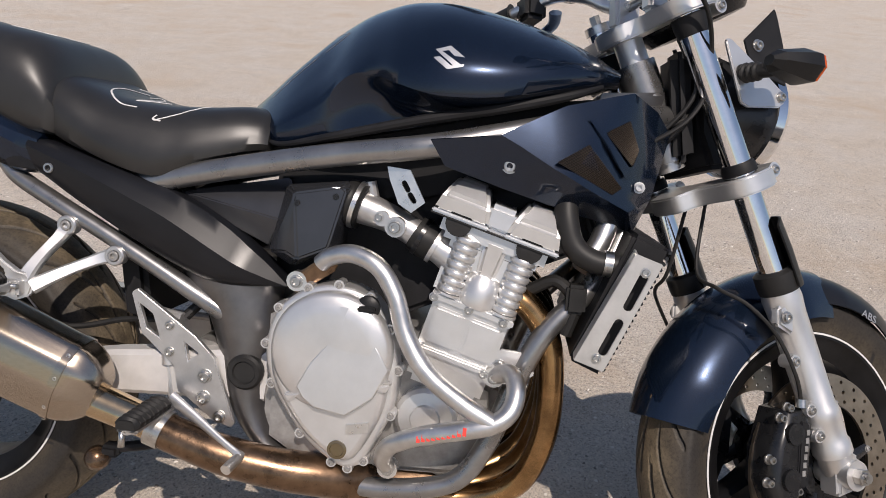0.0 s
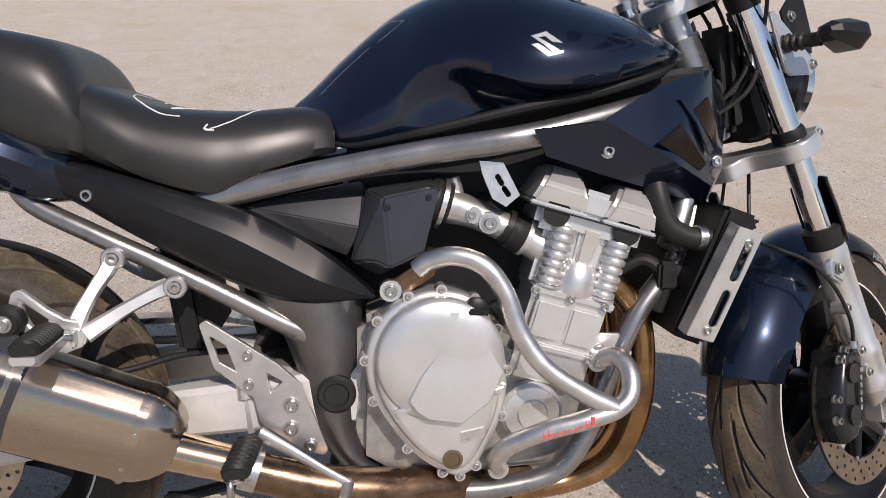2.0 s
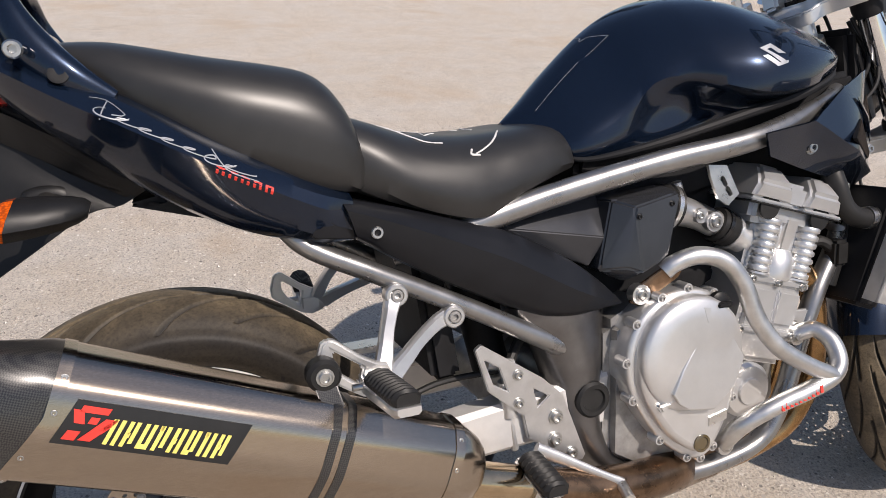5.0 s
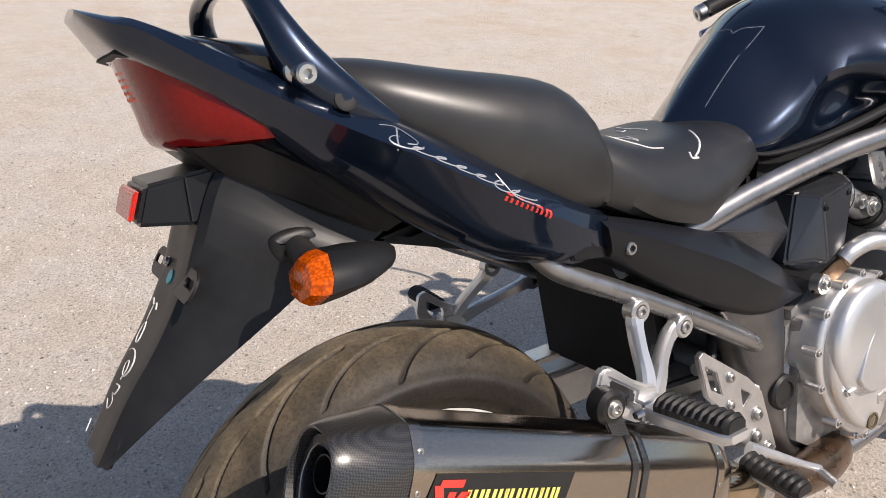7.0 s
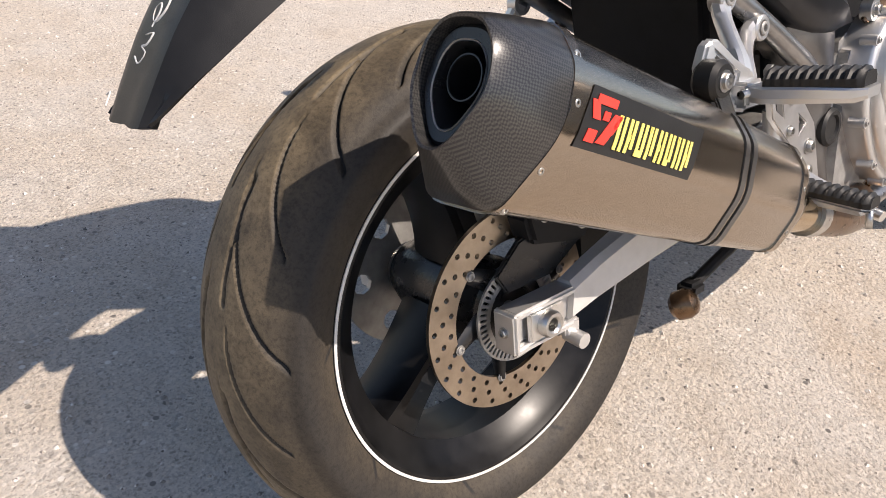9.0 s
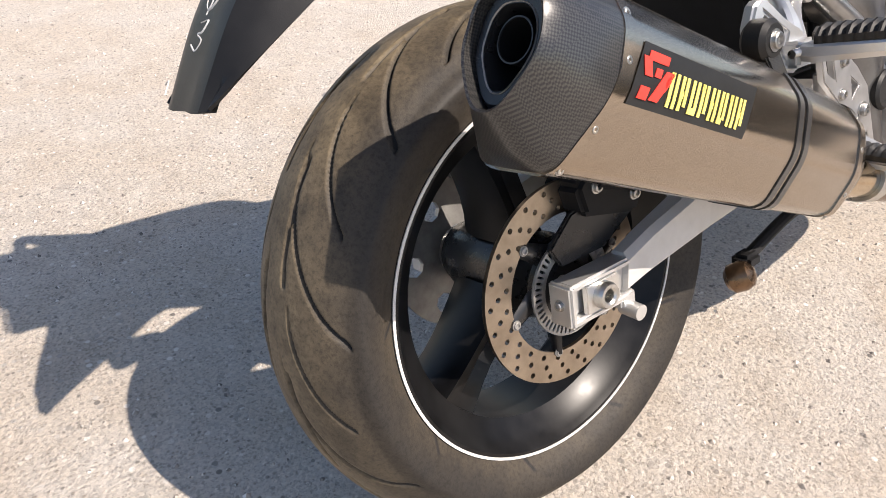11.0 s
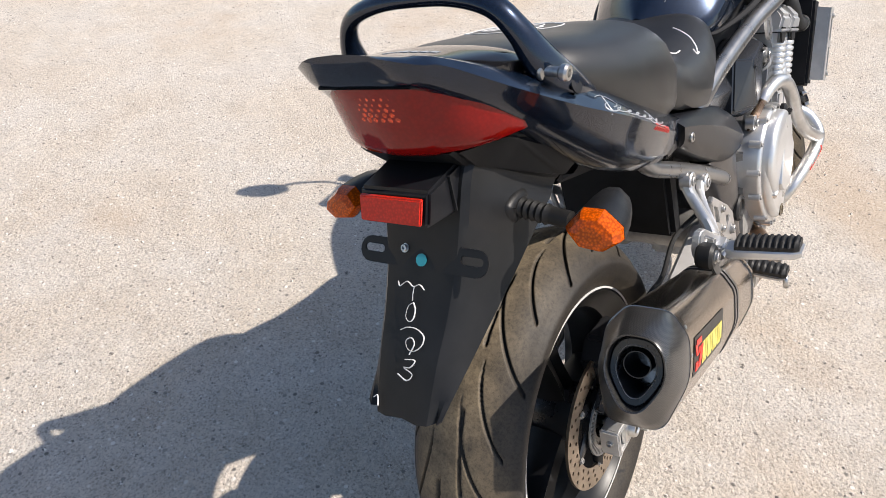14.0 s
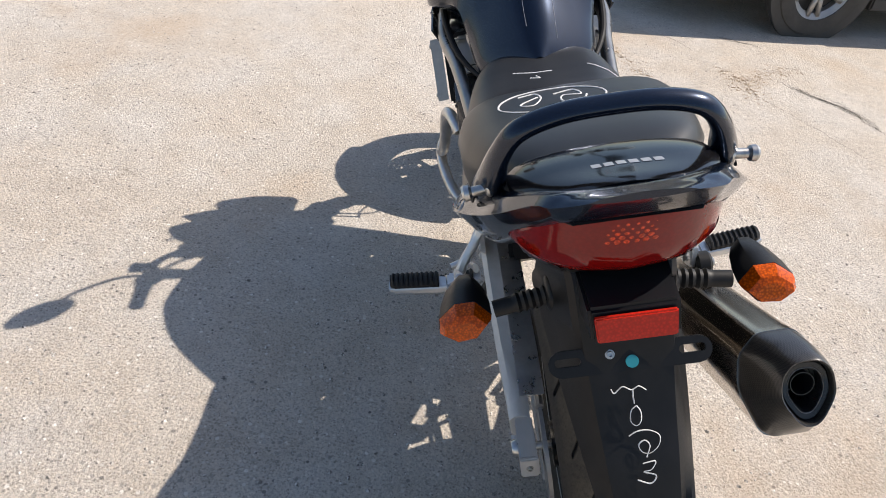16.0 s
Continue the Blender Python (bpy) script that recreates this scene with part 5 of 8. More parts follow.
# -- tail
tail = part("tail_cowl", edged_loft([
    (-0.273, [(0, 1.020), (-0.02, 1.020), (-0.040, 1.021), (-0.052, 1.023), (-0.040, 1.0262), (-0.02, 1.028), (0, 1.029)]),
    (-0.262, [(0, 1.002), (-0.035, 1.003), (-0.058, 1.006), (-0.071, 1.015), (-0.056, 1.021), (-0.03, 1.0235), (0, 1.024)]),
    (-0.248, [(0, 0.984), (-0.045, 0.984), (-0.072, 0.988), (-0.088, 1.007), (-0.070, 1.0155), (-0.035, 1.0175), (0, 1.018)]),
    (-0.228, [(0, 0.972), (-0.05, 0.972), (-0.085, 0.975), (-0.101, 0.999), (-0.082, 1.0105), (-0.04, 1.009), (0, 1.009)]),
    (-0.170, [(0, 0.922), (-0.07, 0.922), (-0.112, 0.927), (-0.140, 0.955), (-0.112, 0.980), (-0.06, 0.975), (0, 0.975)]),
    (-0.090, [(0, 0.855), (-0.08, 0.855), (-0.132, 0.858), (-0.170, 0.904), (-0.136, 0.934), (-0.08, 0.938), (0, 0.940)]),
    (0.000, [(0, 0.788), (-0.08, 0.788), (-0.140, 0.788), (-0.194, 0.854), (-0.160, 0.887), (-0.08, 0.900), (0, 0.904)]),
    (0.100, [(0, 0.730), (-0.08, 0.730), (-0.150, 0.730), (-0.195, 0.798), (-0.166, 0.830), (-0.08, 0.848), (0, 0.852)]),
    (0.190, [(0, 0.704), (-0.08, 0.704), (-0.158, 0.704), (-0.182, 0.752), (-0.166, 0.782), (-0.08, 0.795), (0, 0.80)]),
    (0.240, [(0, 0.700), (-0.08, 0.700), (-0.158, 0.700), (-0.171, 0.735), (-0.164, 0.758), (-0.08, 0.770), (0, 0.775)]),
], [3], 70, 12), BLUE, bike, "glossy dark blue tail cowl", angle=24)


def lens_level(z, back, side, wide):
    """One level of the tail light: its rear edge from flank to flank."""
    half = [(side + (0.045 if z < 0.93 else 0.010), wide * 0.82, z), (side + 0.004, wide, z), (side - 0.003, wide * 0.985, z), (back * 0.55 + side * 0.45, wide * 0.78, z), (back * 0.88 + side * 0.12, wide * 0.45, z), (back, 0.0, z)]
    line = spline(half[2:], 12)
    near = [half[0], half[1]] + [tuple(q) for q in line]
    return near + [(x, -y, q) for x, y, q in near[-2::-1]]


light = part("tail_light", rings([lens_level(*a) for a in ((0.884, -0.196, -0.160, 0.066), (0.888, -0.212, -0.148, 0.096), (0.894, -0.222, -0.133, 0.125), (0.905, -0.228, -0.143, 0.127), (0.925, -0.231, -0.164, 0.119),
                                                           (0.945, -0.235, -0.184, 0.110), (0.965, -0.240, -0.205, 0.096), (0.982, -0.243, -0.228, 0.078), (0.990, -0.243, -0.234, 0.070))]), REDLENS, bike, "red tail light lens", angle=40)
part("lens_seat", hull([(-0.236, -0.075, 0.988), (-0.236, 0.075, 0.988), (-0.252, -0.066, 0.984), (-0.252, 0.066, 0.984), (-0.20, -0.09, 0.965), (-0.20, 0.09, 0.965), (-0.22, -0.06, 1.0), (-0.22, 0.06, 1.0)], 0.002), MATT, light, "black edge over the lens")
for row in range(5):
    for k in range(6 - row % 2):
        y, z = 0.026 - 0.0098 * k - 0.0049 * (row % 2), 0.968 - 0.0066 * row
        part("reflex_dot", lathe([(0.0, -0.004), (0.0042, -0.004), (0.0042, 0.0006), (0.0, 0.0024)], (-0.2387 + 0.22 * (0.968 - z) + 3.5 * y * y, y, z), (-1, 0, -0.2), 6), REFLEX, light, "bright red reflex facet" if row + k == 0 else "")
tail_panel = part("tail_panel", edged_loft([(x, [(0, zt - 0.03), (-0.6 * w, zt - 0.03), (-w, zt - 0.034), (-w, zt - 0.021), (-0.86 * w, zt - 0.010), (-0.5 * w, zt - 0.002), (0, zt + 0.001)]) for x, w, zt in
                                           ((-0.222, 0.066, 1.008), (-0.205, 0.084, 1.005), (-0.170, 0.108, 0.997), (-0.130, 0.120, 0.990), (-0.098, 0.118, 0.982), (-0.084, 0.108, 0.974), (-0.078, 0.100, 0.958))], [3], 36, 9), GLOSSBLACK, tail, "gloss black tail panel", angle=36)
# -- grab rail
grab = part("grab_rail", tube([(-0.020, -0.1523, 0.893), (-0.062, -0.1485, 0.920), (-0.098, -0.1372, 0.956), (-0.118, -0.1241, 1.000), (-0.125, -0.1015, 1.030), (-0.126, -0.0564, 1.044), (-0.126, 0.0000, 1.047),
                               (-0.126, 0.0564, 1.044), (-0.125, 0.1015, 1.030), (-0.118, 0.1241, 1.000), (-0.098, 0.1372, 0.956), (-0.062, 0.1485, 0.920), (-0.020, 0.1523, 0.893)],
                              [0.010, 0.018, 0.021, 0.0150, 0.0135, 0.0125, 0.0122, 0.0125, 0.0135, 0.0150, 0.021, 0.018, 0.010], 18, 120, squash=(0.8, 1.1)), BLUE, bike, "dark blue passenger grab rail", angle=70)
for s in (-1, 1):
    part("bobbin", lathe([(0.0, 0.0), (0.0105, 0.0), (0.0115, 0.003), (0.0105, 0.006), (0.0062, 0.008), (0.0062, 0.024), (0.0095, 0.027), (0.0102, 0.033), (0.0085, 0.036), (0.0048, 0.036), (0.0042, 0.030), (0.0, 0.030)], (-0.110, s * 0.138, 0.953), (0, s, -0.12), 24), ZINC, grab, "steel luggage bobbin")
    part("screw_recess", lathe([(0.0, 0.0), (0.011, 0.0), (0.011, 0.002), (0.007, 0.003), (0.0, 0.001)], (-0.072, s * 0.160, 0.922), (0, s, 0.3), 20), MATT, grab, "dark screw recess")

# -- side covers and frame
def side_cover(s):
    """A long tapering blade: a narrow top face, a sharp crease and a flat flank."""
    top = spline([(0.224, 0.758), (0.315, 0.733), (0.400, 0.706), (0.469, 0.683), (0.548, 0.640), (0.610, 0.592), (0.647, 0.556)], 28)
    low = spline([(0.243, 0.700), (0.310, 0.656), (0.386, 0.612), (0.464, 0.572), (0.520, 0.551), (0.565, 0.5465), (0.644, 0.5525)], 28)
    rows = []
    for k, (a, b) in enumerate(zip(top, low)):
        f = k / 27
        c = a + (b - a) * (0.26 + 0.26 * f ** 1.5)
        d = min(1, 5 * (1 - f) + 0.12)
        yc = 0.158 + 0.0252 * d
        ya = yc - (1.1 - 0.53 * min(1, f / 0.55)) * float(np.linalg.norm(np.array(c - a)))
        ring = [(a, 0.125), (a, ya - 0.003), (a + (c - a) * 0.04, ya), (a + (c - a) * 0.5, (ya + yc) / 2), (c + (a - c) * 0.05, yc - 0.05 * (yc - ya)), (c, yc), (c + (b - c) * 0.05, yc - 0.0002),
                (c + (b - c) * 0.40, 0.158 + 0.0232 * d), (c + (b - c) * 0.72, 0.158 + 0.0195 * d), (b + (a - b) * 0.05, 0.156 + 0.014 * d), (b + (a - b) * 0.015, 0.154 + 0.010 * d), (b, 0.150), (b, 0.125)]
        rows.append([(p[0], s * y, p[1]) for p, y in ring])
    return rings(rows)


for s in (-1, 1):
    sc = part("side_cover", side_cover(s), SATIN, bike, "satin black side cover with a creased flank", angle=30)
    part("joint_cover", hull([(x, s * y, z) for x, z, y in ((0.176, 0.765, 0.176), (0.226, 0.752, 0.170), (0.244, 0.702, 0.166), (0.186, 0.708, 0.168), (0.182, 0.762, 0.150), (0.230, 0.752, 0.150), (0.240, 0.702, 0.150), (0.186, 0.708, 0.150), (0.205, 0.735, 0.176))], 0.002), SATIN, sc, "dark panel joint")
    bolt(sc, (0.266, s * 0.172, 0.710), (0, s, 0), 0.0085, 0.012)
    part("slot", plate(slot_hole((0.452, 0.638), (0.457, 0.622), 0.004), *sorted((s * 0.165, s * 0.1805)), (), 0), MATT, sc, "dark slot")
    part("frame_rail", tube([(0.300, s * 0.120, 0.668), (0.412, s * 0.142, 0.698), (0.532, s * 0.150, 0.728), (0.712, s * 0.168, 0.765), (0.867, s * 0.188, 0.791), (1.05, s * 0.15, 0.835), (1.18, s * 0.055, 0.86), (1.225, s * 0.02, 0.865)], 0.0175, 18, squash=(0.85, 1.05)), FRAMEGREY, bike, "grey tubular frame rail")
    part("subframe_tube", tube([(0.140, s * 0.120, 0.752), (0.178, s * 0.140, 0.698), (0.259, s * 0.150, 0.654), (0.330, s * 0.152, 0.618), (0.420, s * 0.154, 0.570), (0.499, s * 0.153, 0.525), (0.550, s * 0.148, 0.496), (0.600, s * 0.128, 0.468)], [0.0140, 0.0140, 0.0142, 0.0142, 0.0142, 0.0150, 0.0165, 0.0160], 18, 60), FRAMEGREY, bike, "grey subframe tube")
    rear_edge = spline([(0.466, 0.566), (0.474, 0.540), (0.506, 0.505), (0.530, 0.440), (0.546, 0.365), (0.575, 0.305), (0.622, 0.262), (0.690, 0.234)], 36)
    front_edge = spline([(0.628, 0.560), (0.627, 0.530), (0.626, 0.495), (0.622, 0.430), (0.619, 0.360), (0.633, 0.310), (0.660, 0.284), (0.697, 0.260)], 36)
    rows = []
    for a, b in zip(rear_edge, front_edge):
        line = [(a[0], s * 0.110, a[1])]
        for t in np.linspace(0, 1, 15):
            q = a + (b - a) * t
            line.append((q[0], s * (0.138 + 0.031 * math.sin(math.pi * t) ** 0.70), q[1]))
        rows.append(line + [(b[0], s * 0.110, b[1])])
    pv = part("pivot_plate", rings(rows), PIVOTGREY, bike, "dark grey frame pivot plate", angle=50)
    part("pivot_cap", lathe([(0.0, -0.01), (0.028, -0.01), (0.029, 0.004), (0.025, 0.008), (0.019, 0.008), (0.017, 0.004), (0.0, 0.004)], (0.588, s * 0.167, 0.410), (0, s, 0), 28), RUBBER, pv, "round black pivot cap")
    tri = part("frame_cover", hull([(x, s * y, z) for x, z, y in ((0.457, 0.688, 0.134), (0.629, 0.722, 0.112), (0.641, 0.697, 0.122), (0.628, 0.657, 0.150), (0.606, 0.612, 0.134), (0.560, 0.632, 0.134), (0.497, 0.663, 0.132),
                                                                (0.457, 0.688, 0.10), (0.629, 0.722, 0.10), (0.641, 0.697, 0.10), (0.606, 0.612, 0.10), (0.497, 0.663, 0.10))], 0.003), PANEL, bike, "dark satin triangular frame cover", angle=20)
    ab = part("airbox_cover", hull([(x, s * y, z) for x, z, y in ((0.636, 0.713, 0.150), (0.612, 0.607, 0.152), (0.652, 0.586, 0.156), (0.718, 0.612, 0.160), (0.742, 0.718, 0.160), (0.733, 0.727, 0.150), (0.658, 0.704, 0.181), (0.731, 0.719, 0.180), (0.737, 0.712, 0.180), (0.714, 0.624, 0.184), (0.668, 0.603, 0.186), (0.646, 0.612, 0.178),
                                                               (0.630, 0.713, 0.08), (0.612, 0.607, 0.08), (0.652, 0.586, 0.08), (0.718, 0.612, 0.08), (0.742, 0.722, 0.08))], 0.003), PANEL, bike, "dark satin airbox cover", angle=20)
    bolt(ab, (0.664, s * 0.181, 0.689), (0, s, 0), 0.004, material=BLACKMETAL), bolt(ab, (0.722, s * 0.180, 0.703), (0, s, 0), 0.004, material=BLACKMETAL)

# -- engine
case = part("crankcase", join(hull([(x, y, z) for x, z, y0 in ((0.615, 0.30, 0.165), (0.68, 0.26, 0.165), (0.95, 0.255, 0.125), (1.00, 0.32, 0.12), (0.985, 0.42, 0.13), (0.86, 0.48, 0.165), (0.70, 0.56, 0.165), (0.62, 0.52, 0.165)) for y in (-y0, y0)], 0.015), box(0.72, 0.95, -0.10, 0.10, 0.175, 0.27, 0.02)), CASTDARK, bike, "silver-grey cast engine crankcase")
clutch_line = [(0.692, 0.563), (0.739, 0.572), (0.787, 0.558), (0.820, 0.512), (0.836, 0.449), (0.829, 0.377), (0.792, 0.299), (0.768, 0.284), (0.742, 0.291), (0.690, 0.332), (0.641, 0.408), (0.630, 0.470), (0.648, 0.528)]
clutch = part("clutch_cover", join(pillow(clutch_line, -0.15, -0.192, -0.200, 0.008, 52), pillow([(x, z) for x, z in np.array([(0.733, 0.425)]) + (np.array(clutch_line) - [(0.733, 0.425)]) * 0.88], -0.19, -0.203, -0.216, 0.012, 52)), CAST, bike, "silver cast clutch cover")
dome = part("cover_dome", lathe([(0.0925, -0.03), (0.0925, 0.0), (0.0905, 0.006), (0.085, 0.0105), (0.060, 0.0130), (0.0, 0.0140)], (0.736, -0.212, 0.472), (0, -1, 0), 64), CAST, clutch, "round domed clutch housing")
part("machined_facet", pillow([(0.7605, 0.512), (0.732, 0.488), (0.708, 0.455), (0.690, 0.419), (0.700, 0.402), (0.718, 0.389), (0.766, 0.381), (0.806, 0.412), (0.826, 0.456), (0.805, 0.492), (0.785, 0.506)], -0.206, -0.2248, -0.2272, 0.0025, 0, lambda x, z: -0.055 * (0.45 - z) + 0.022 * (x - 0.76), 3), CAST, dome, "flat machined facet")
for xz in (((0.744, 0.550), (0.765, 0.547), (0.754, 0.512)), ((0.822, 0.418), (0.832, 0.436), (0.800, 0.428)), ((0.668, 0.402), (0.676, 0.388), (0.698, 0.408))):
    part("cast_rib", hull([(x, y, z) for x, z in xz for y in (-0.205, -0.2235)] + [(xz[2][0], -0.227, xz[2][1])], 0.003), CAST, dome)
for x, z in clutch_line:
    cx, cz = 0.733 + (x - 0.733) * 1.0, 0.43 + (z - 0.43) * 1.0
    part("boss", tube([(cx, -0.175, cz), (cx, -0.1985, cz)], 0.0082, 14, smooth=False), CAST, clutch)
    bolt(clutch, (cx, -0.198, cz), r=0.0044, material=CASTDARK)
part("filler_cap", join(lathe([(0.0, 0.0), (0.018, 0.0), (0.018, 0.008), (0.012, 0.012), (0.0, 0.012)], (0.787, -0.205, 0.545), (0, -1, 0), 20), box(0.774, 0.800, -0.226, -0.214, 0.541, 0.549, 0.002)), PLASTIC, clutch, "black oil filler cap")
part("sight_glass", lathe([(0.0, 0.0), (0.015, 0.0), (0.015, 0.004), (0.011, 0.005), (0.010, 0.003), (0.0, 0.003)], (0.754, -0.214, 0.321), (0, -1, 0), 24), OILGLASS, clutch, "oil sight glass")
part("badge", plate([(0.766, 0.347), (0.800, 0.354), (0.800, 0.370), (0.766, 0.363)], -0.2185, -0.2155, (), 0.0005), ALLOY, clutch, "small raised badge")
# cylinders and head, leaning forward
LEAN_C = Matrix.Translation((0.911, 0, 0.472)) @ Matrix.Rotation(radians(16), 4, "Y")
barrel = part("cylinder_block", join(box(-0.062, 0.060, -0.178, 0.178, -0.06, 0.085, 0.010), box(-0.070, 0.062, -0.165, 0.165, 0.08, 0.175, 0.008)), CAST, bike, "silver cast cylinder block", LEAN_C)
for z0, z1, e in ((-0.010, 0.002, 0.006), (0.074, 0.088, 0.005)):
    part("flange", box(-0.062 - e, 0.060 + e, -0.178 - e, 0.178 + e, z0, z1, 0.003), CAST, barrel, "", LEAN_C)
for u0, u1 in ((-0.054, -0.006), (0.002, 0.052)):
    part("panel", box(u0, u1, -0.1835, -0.170, 0.008, 0.068, 0.004), CAST, barrel, "", LEAN_C)
part("water_jacket", join(lathe([(0.0, 0.084), (0.034, 0.084), (0.036, 0.092), (0.034, 0.120), (0.026, 0.134), (0.0, 0.140)], (0.0, -0.152, 0.0), (0, 0, 1), 32), hull([(u, y, z) for u, z, y in ((-0.014, 0.125, -0.172), (0.012, 0.125, -0.172), (-0.020, 0.190, -0.180), (0.016, 0.190, -0.180), (-0.020, 0.125, -0.14), (0.016, 0.125, -0.14), (-0.022, 0.190, -0.14), (0.018, 0.190, -0.14))], 0.006, 3)), CAST, barrel, "rounded water jacket", LEAN_C)
for u, z in ((-0.056, -0.004), (0.055, -0.004), (-0.056, 0.081), (0.054, 0.081), (0.0, 0.081)):
    bolt(barrel, tuple(LEAN_C @ Vector((u, -0.180, z))), r=0.0055)
cols = []
for u in (-0.044, 0.044):
    prof = []
    for k in range(7):
        z = 0.092 + k * 0.0132
        prof += [(0.0165, z), (0.0192, z + 0.0010), (0.0200, z + 0.0030), (0.0200, z + 0.0070), (0.0192, z + 0.0090), (0.0165, z + 0.0100)]
    cols.append(lathe([(0.0, 0.088), (0.0215, 0.088), (0.0215, 0.0915), *prof, (0.0, 0.19)], (u, -0.168, 0), (0, 0, 1), 22))
for c in cols:
    part("ribbed_column", c, CAST, barrel, "ribbed cast column", LEAN_C)
head_ = part("cylinder_head", join(box(-0.092, 0.076, -0.176, 0.176, 0.168, 0.215, 0.010)), CAST, bike, "silver cast cylinder head", LEAN_C)
for u0, u1 in ((-0.110, -0.022), (0.004, 0.088)):
    cv = part("cam_cover", hull([(u, y, z) for (u, y, z) in [(u0, sy * 0.188, 0.205) for sy in (-1, 1)] + [(u1, sy * 0.188, 0.205) for sy in (-1, 1)] + [(u0 + 0.008, sy * 0.192, 0.235) for sy in (-1, 1)] + [(u1 - 0.008, sy * 0.192, 0.235) for sy in (-1, 1)] + [(u0 + 0.02, sy * 0.165, 0.262) for sy in (-1, 1)] + [(u1 - 0.02, sy * 0.165, 0.262) for sy in (-1, 1)]], 0.006), CAST, head_, "silver cam cover", LEAN_C)
    part("end_plug", lathe([(0.0, 0.0), (0.020, 0.0), (0.020, 0.004), (0.0, 0.005)], ((u0 + u1) / 2, -0.1815, 0.197), (0, -1, 0), 20), RUBBER, cv, "black half-moon plug", LEAN_C)
for u0, u1 in ((-0.111, -0.021), (0.003, 0.089)):
    part("cover_flange", box(u0, u1, -0.1895, 0.1895, 0.2015, 0.2075, 0.002), CAST, head_, "", LEAN_C)
part("gasket", box(-0.1115, 0.0895, -0.1888, 0.1888, 0.1990, 0.2016, 0.0006), RUBBER, head_, "thin dark gasket line", LEAN_C)
part("cover_bridge", box(-0.034, 0.016, -0.180, 0.180, 0.2016, 0.243, 0.008), CAST, head_, "", LEAN_C)
# throttle bodies
for k, y in enumerate((-0.135, -0.05, 0.05, 0.135)):
    tb = part("throttle_body", join(tube([(0.745, y, 0.690), (0.800, y, 0.672), (0.855, y, 0.645)], [0.028, 0.0225, 0.0225], 20), tube([(0.79, y - 0.03, 0.675), (0.79, y + 0.03, 0.675)], 0.012, 12, smooth=False), tube([(0.812, y - 0.034, 0.664), (0.812, y - 0.022, 0.664)], 0.016, 14, smooth=False), tube([(0.770, y, 0.705), (0.764, y, 0.728)], 0.009, 10, smooth=False)), CASTBRIGHT, bike, "cast throttle body")
    part("hose_clamp", tube([(0.742, y, 0.691), (0.749, y, 0.689)], 0.0385, 24, smooth=False), ALLOY, tb, "steel hose clamp")
    part("hose_clamp", tube([(0.846, y, 0.651), (0.852, y, 0.648)], 0.0315, 24, smooth=False), BLACKMETAL, tb, "black hose clamp")
    bolt(tb, (0.812, y - 0.034, 0.664), (0, -1, 0), 0.009), bolt(tb, (0.786, y - 0.031, 0.676), (0, -1, 0), 0.0055)
    part("rubber_boot", tube([(0.725, y, 0.696), (0.735, y, 0.693), (0.745, y, 0.690), (0.755, y, 0.687)], [0.034, 0.037, 0.034, 0.037], 20), RUBBER, tb, "black rubber boot")
    part("intake_rubber", tube([(0.838, y, 0.655), (0.854, y, 0.646), (0.870, y, 0.638)], [0.028, 0.030, 0.028], 20), RUBBER, tb, "black intake rubber")
    part("intake_stub", join(tube([(0.866, y, 0.640), (0.880, y, 0.632), (0.915, y, 0.612)], [0.026, 0.0245, 0.030], 20), tube([(0.868, y, 0.639), (0.874, y, 0.636)], 0.030, 20, smooth=False)), CAST, tb, "silver cast intake stub")
br = part("wiring_bracket", plate([(0.795, 0.755), (0.830, 0.752), (0.855, 0.705), (0.835, 0.688), (0.815, 0.700), (0.800, 0.735)], -0.172, -0.166, [slot_hole((0.822, 0.732), (0.828, 0.722), 0.004), slot_hole((0.832, 0.715), (0.838, 0.706), 0.004)], 0.001), ALLOY, bike, "silver slotted bracket")
part("engine_core", hull([(x, y, z) for y in (-0.09, 0.09) for x, z in ((0.60, 0.56), (0.62, 0.74), (0.95, 0.80), (1.12, 0.76), (1.13, 0.655), (0.95, 0.62), (0.8, 0.5))], 0.01), MATT, bike, "dark airbox and wiring behind the covers")
# pulse generator covers low at the side
part("starter_cover", lathe([(0.0, -0.05), (0.048, -0.05), (0.048, 0.0), (0.042, 0.006), (0.024, 0.008), (0.022, 0.012), (0.0, 0.012)], (0.880, -0.172, 0.370), (0, -1, 0), 36), CAST, case, "round cast side cover")
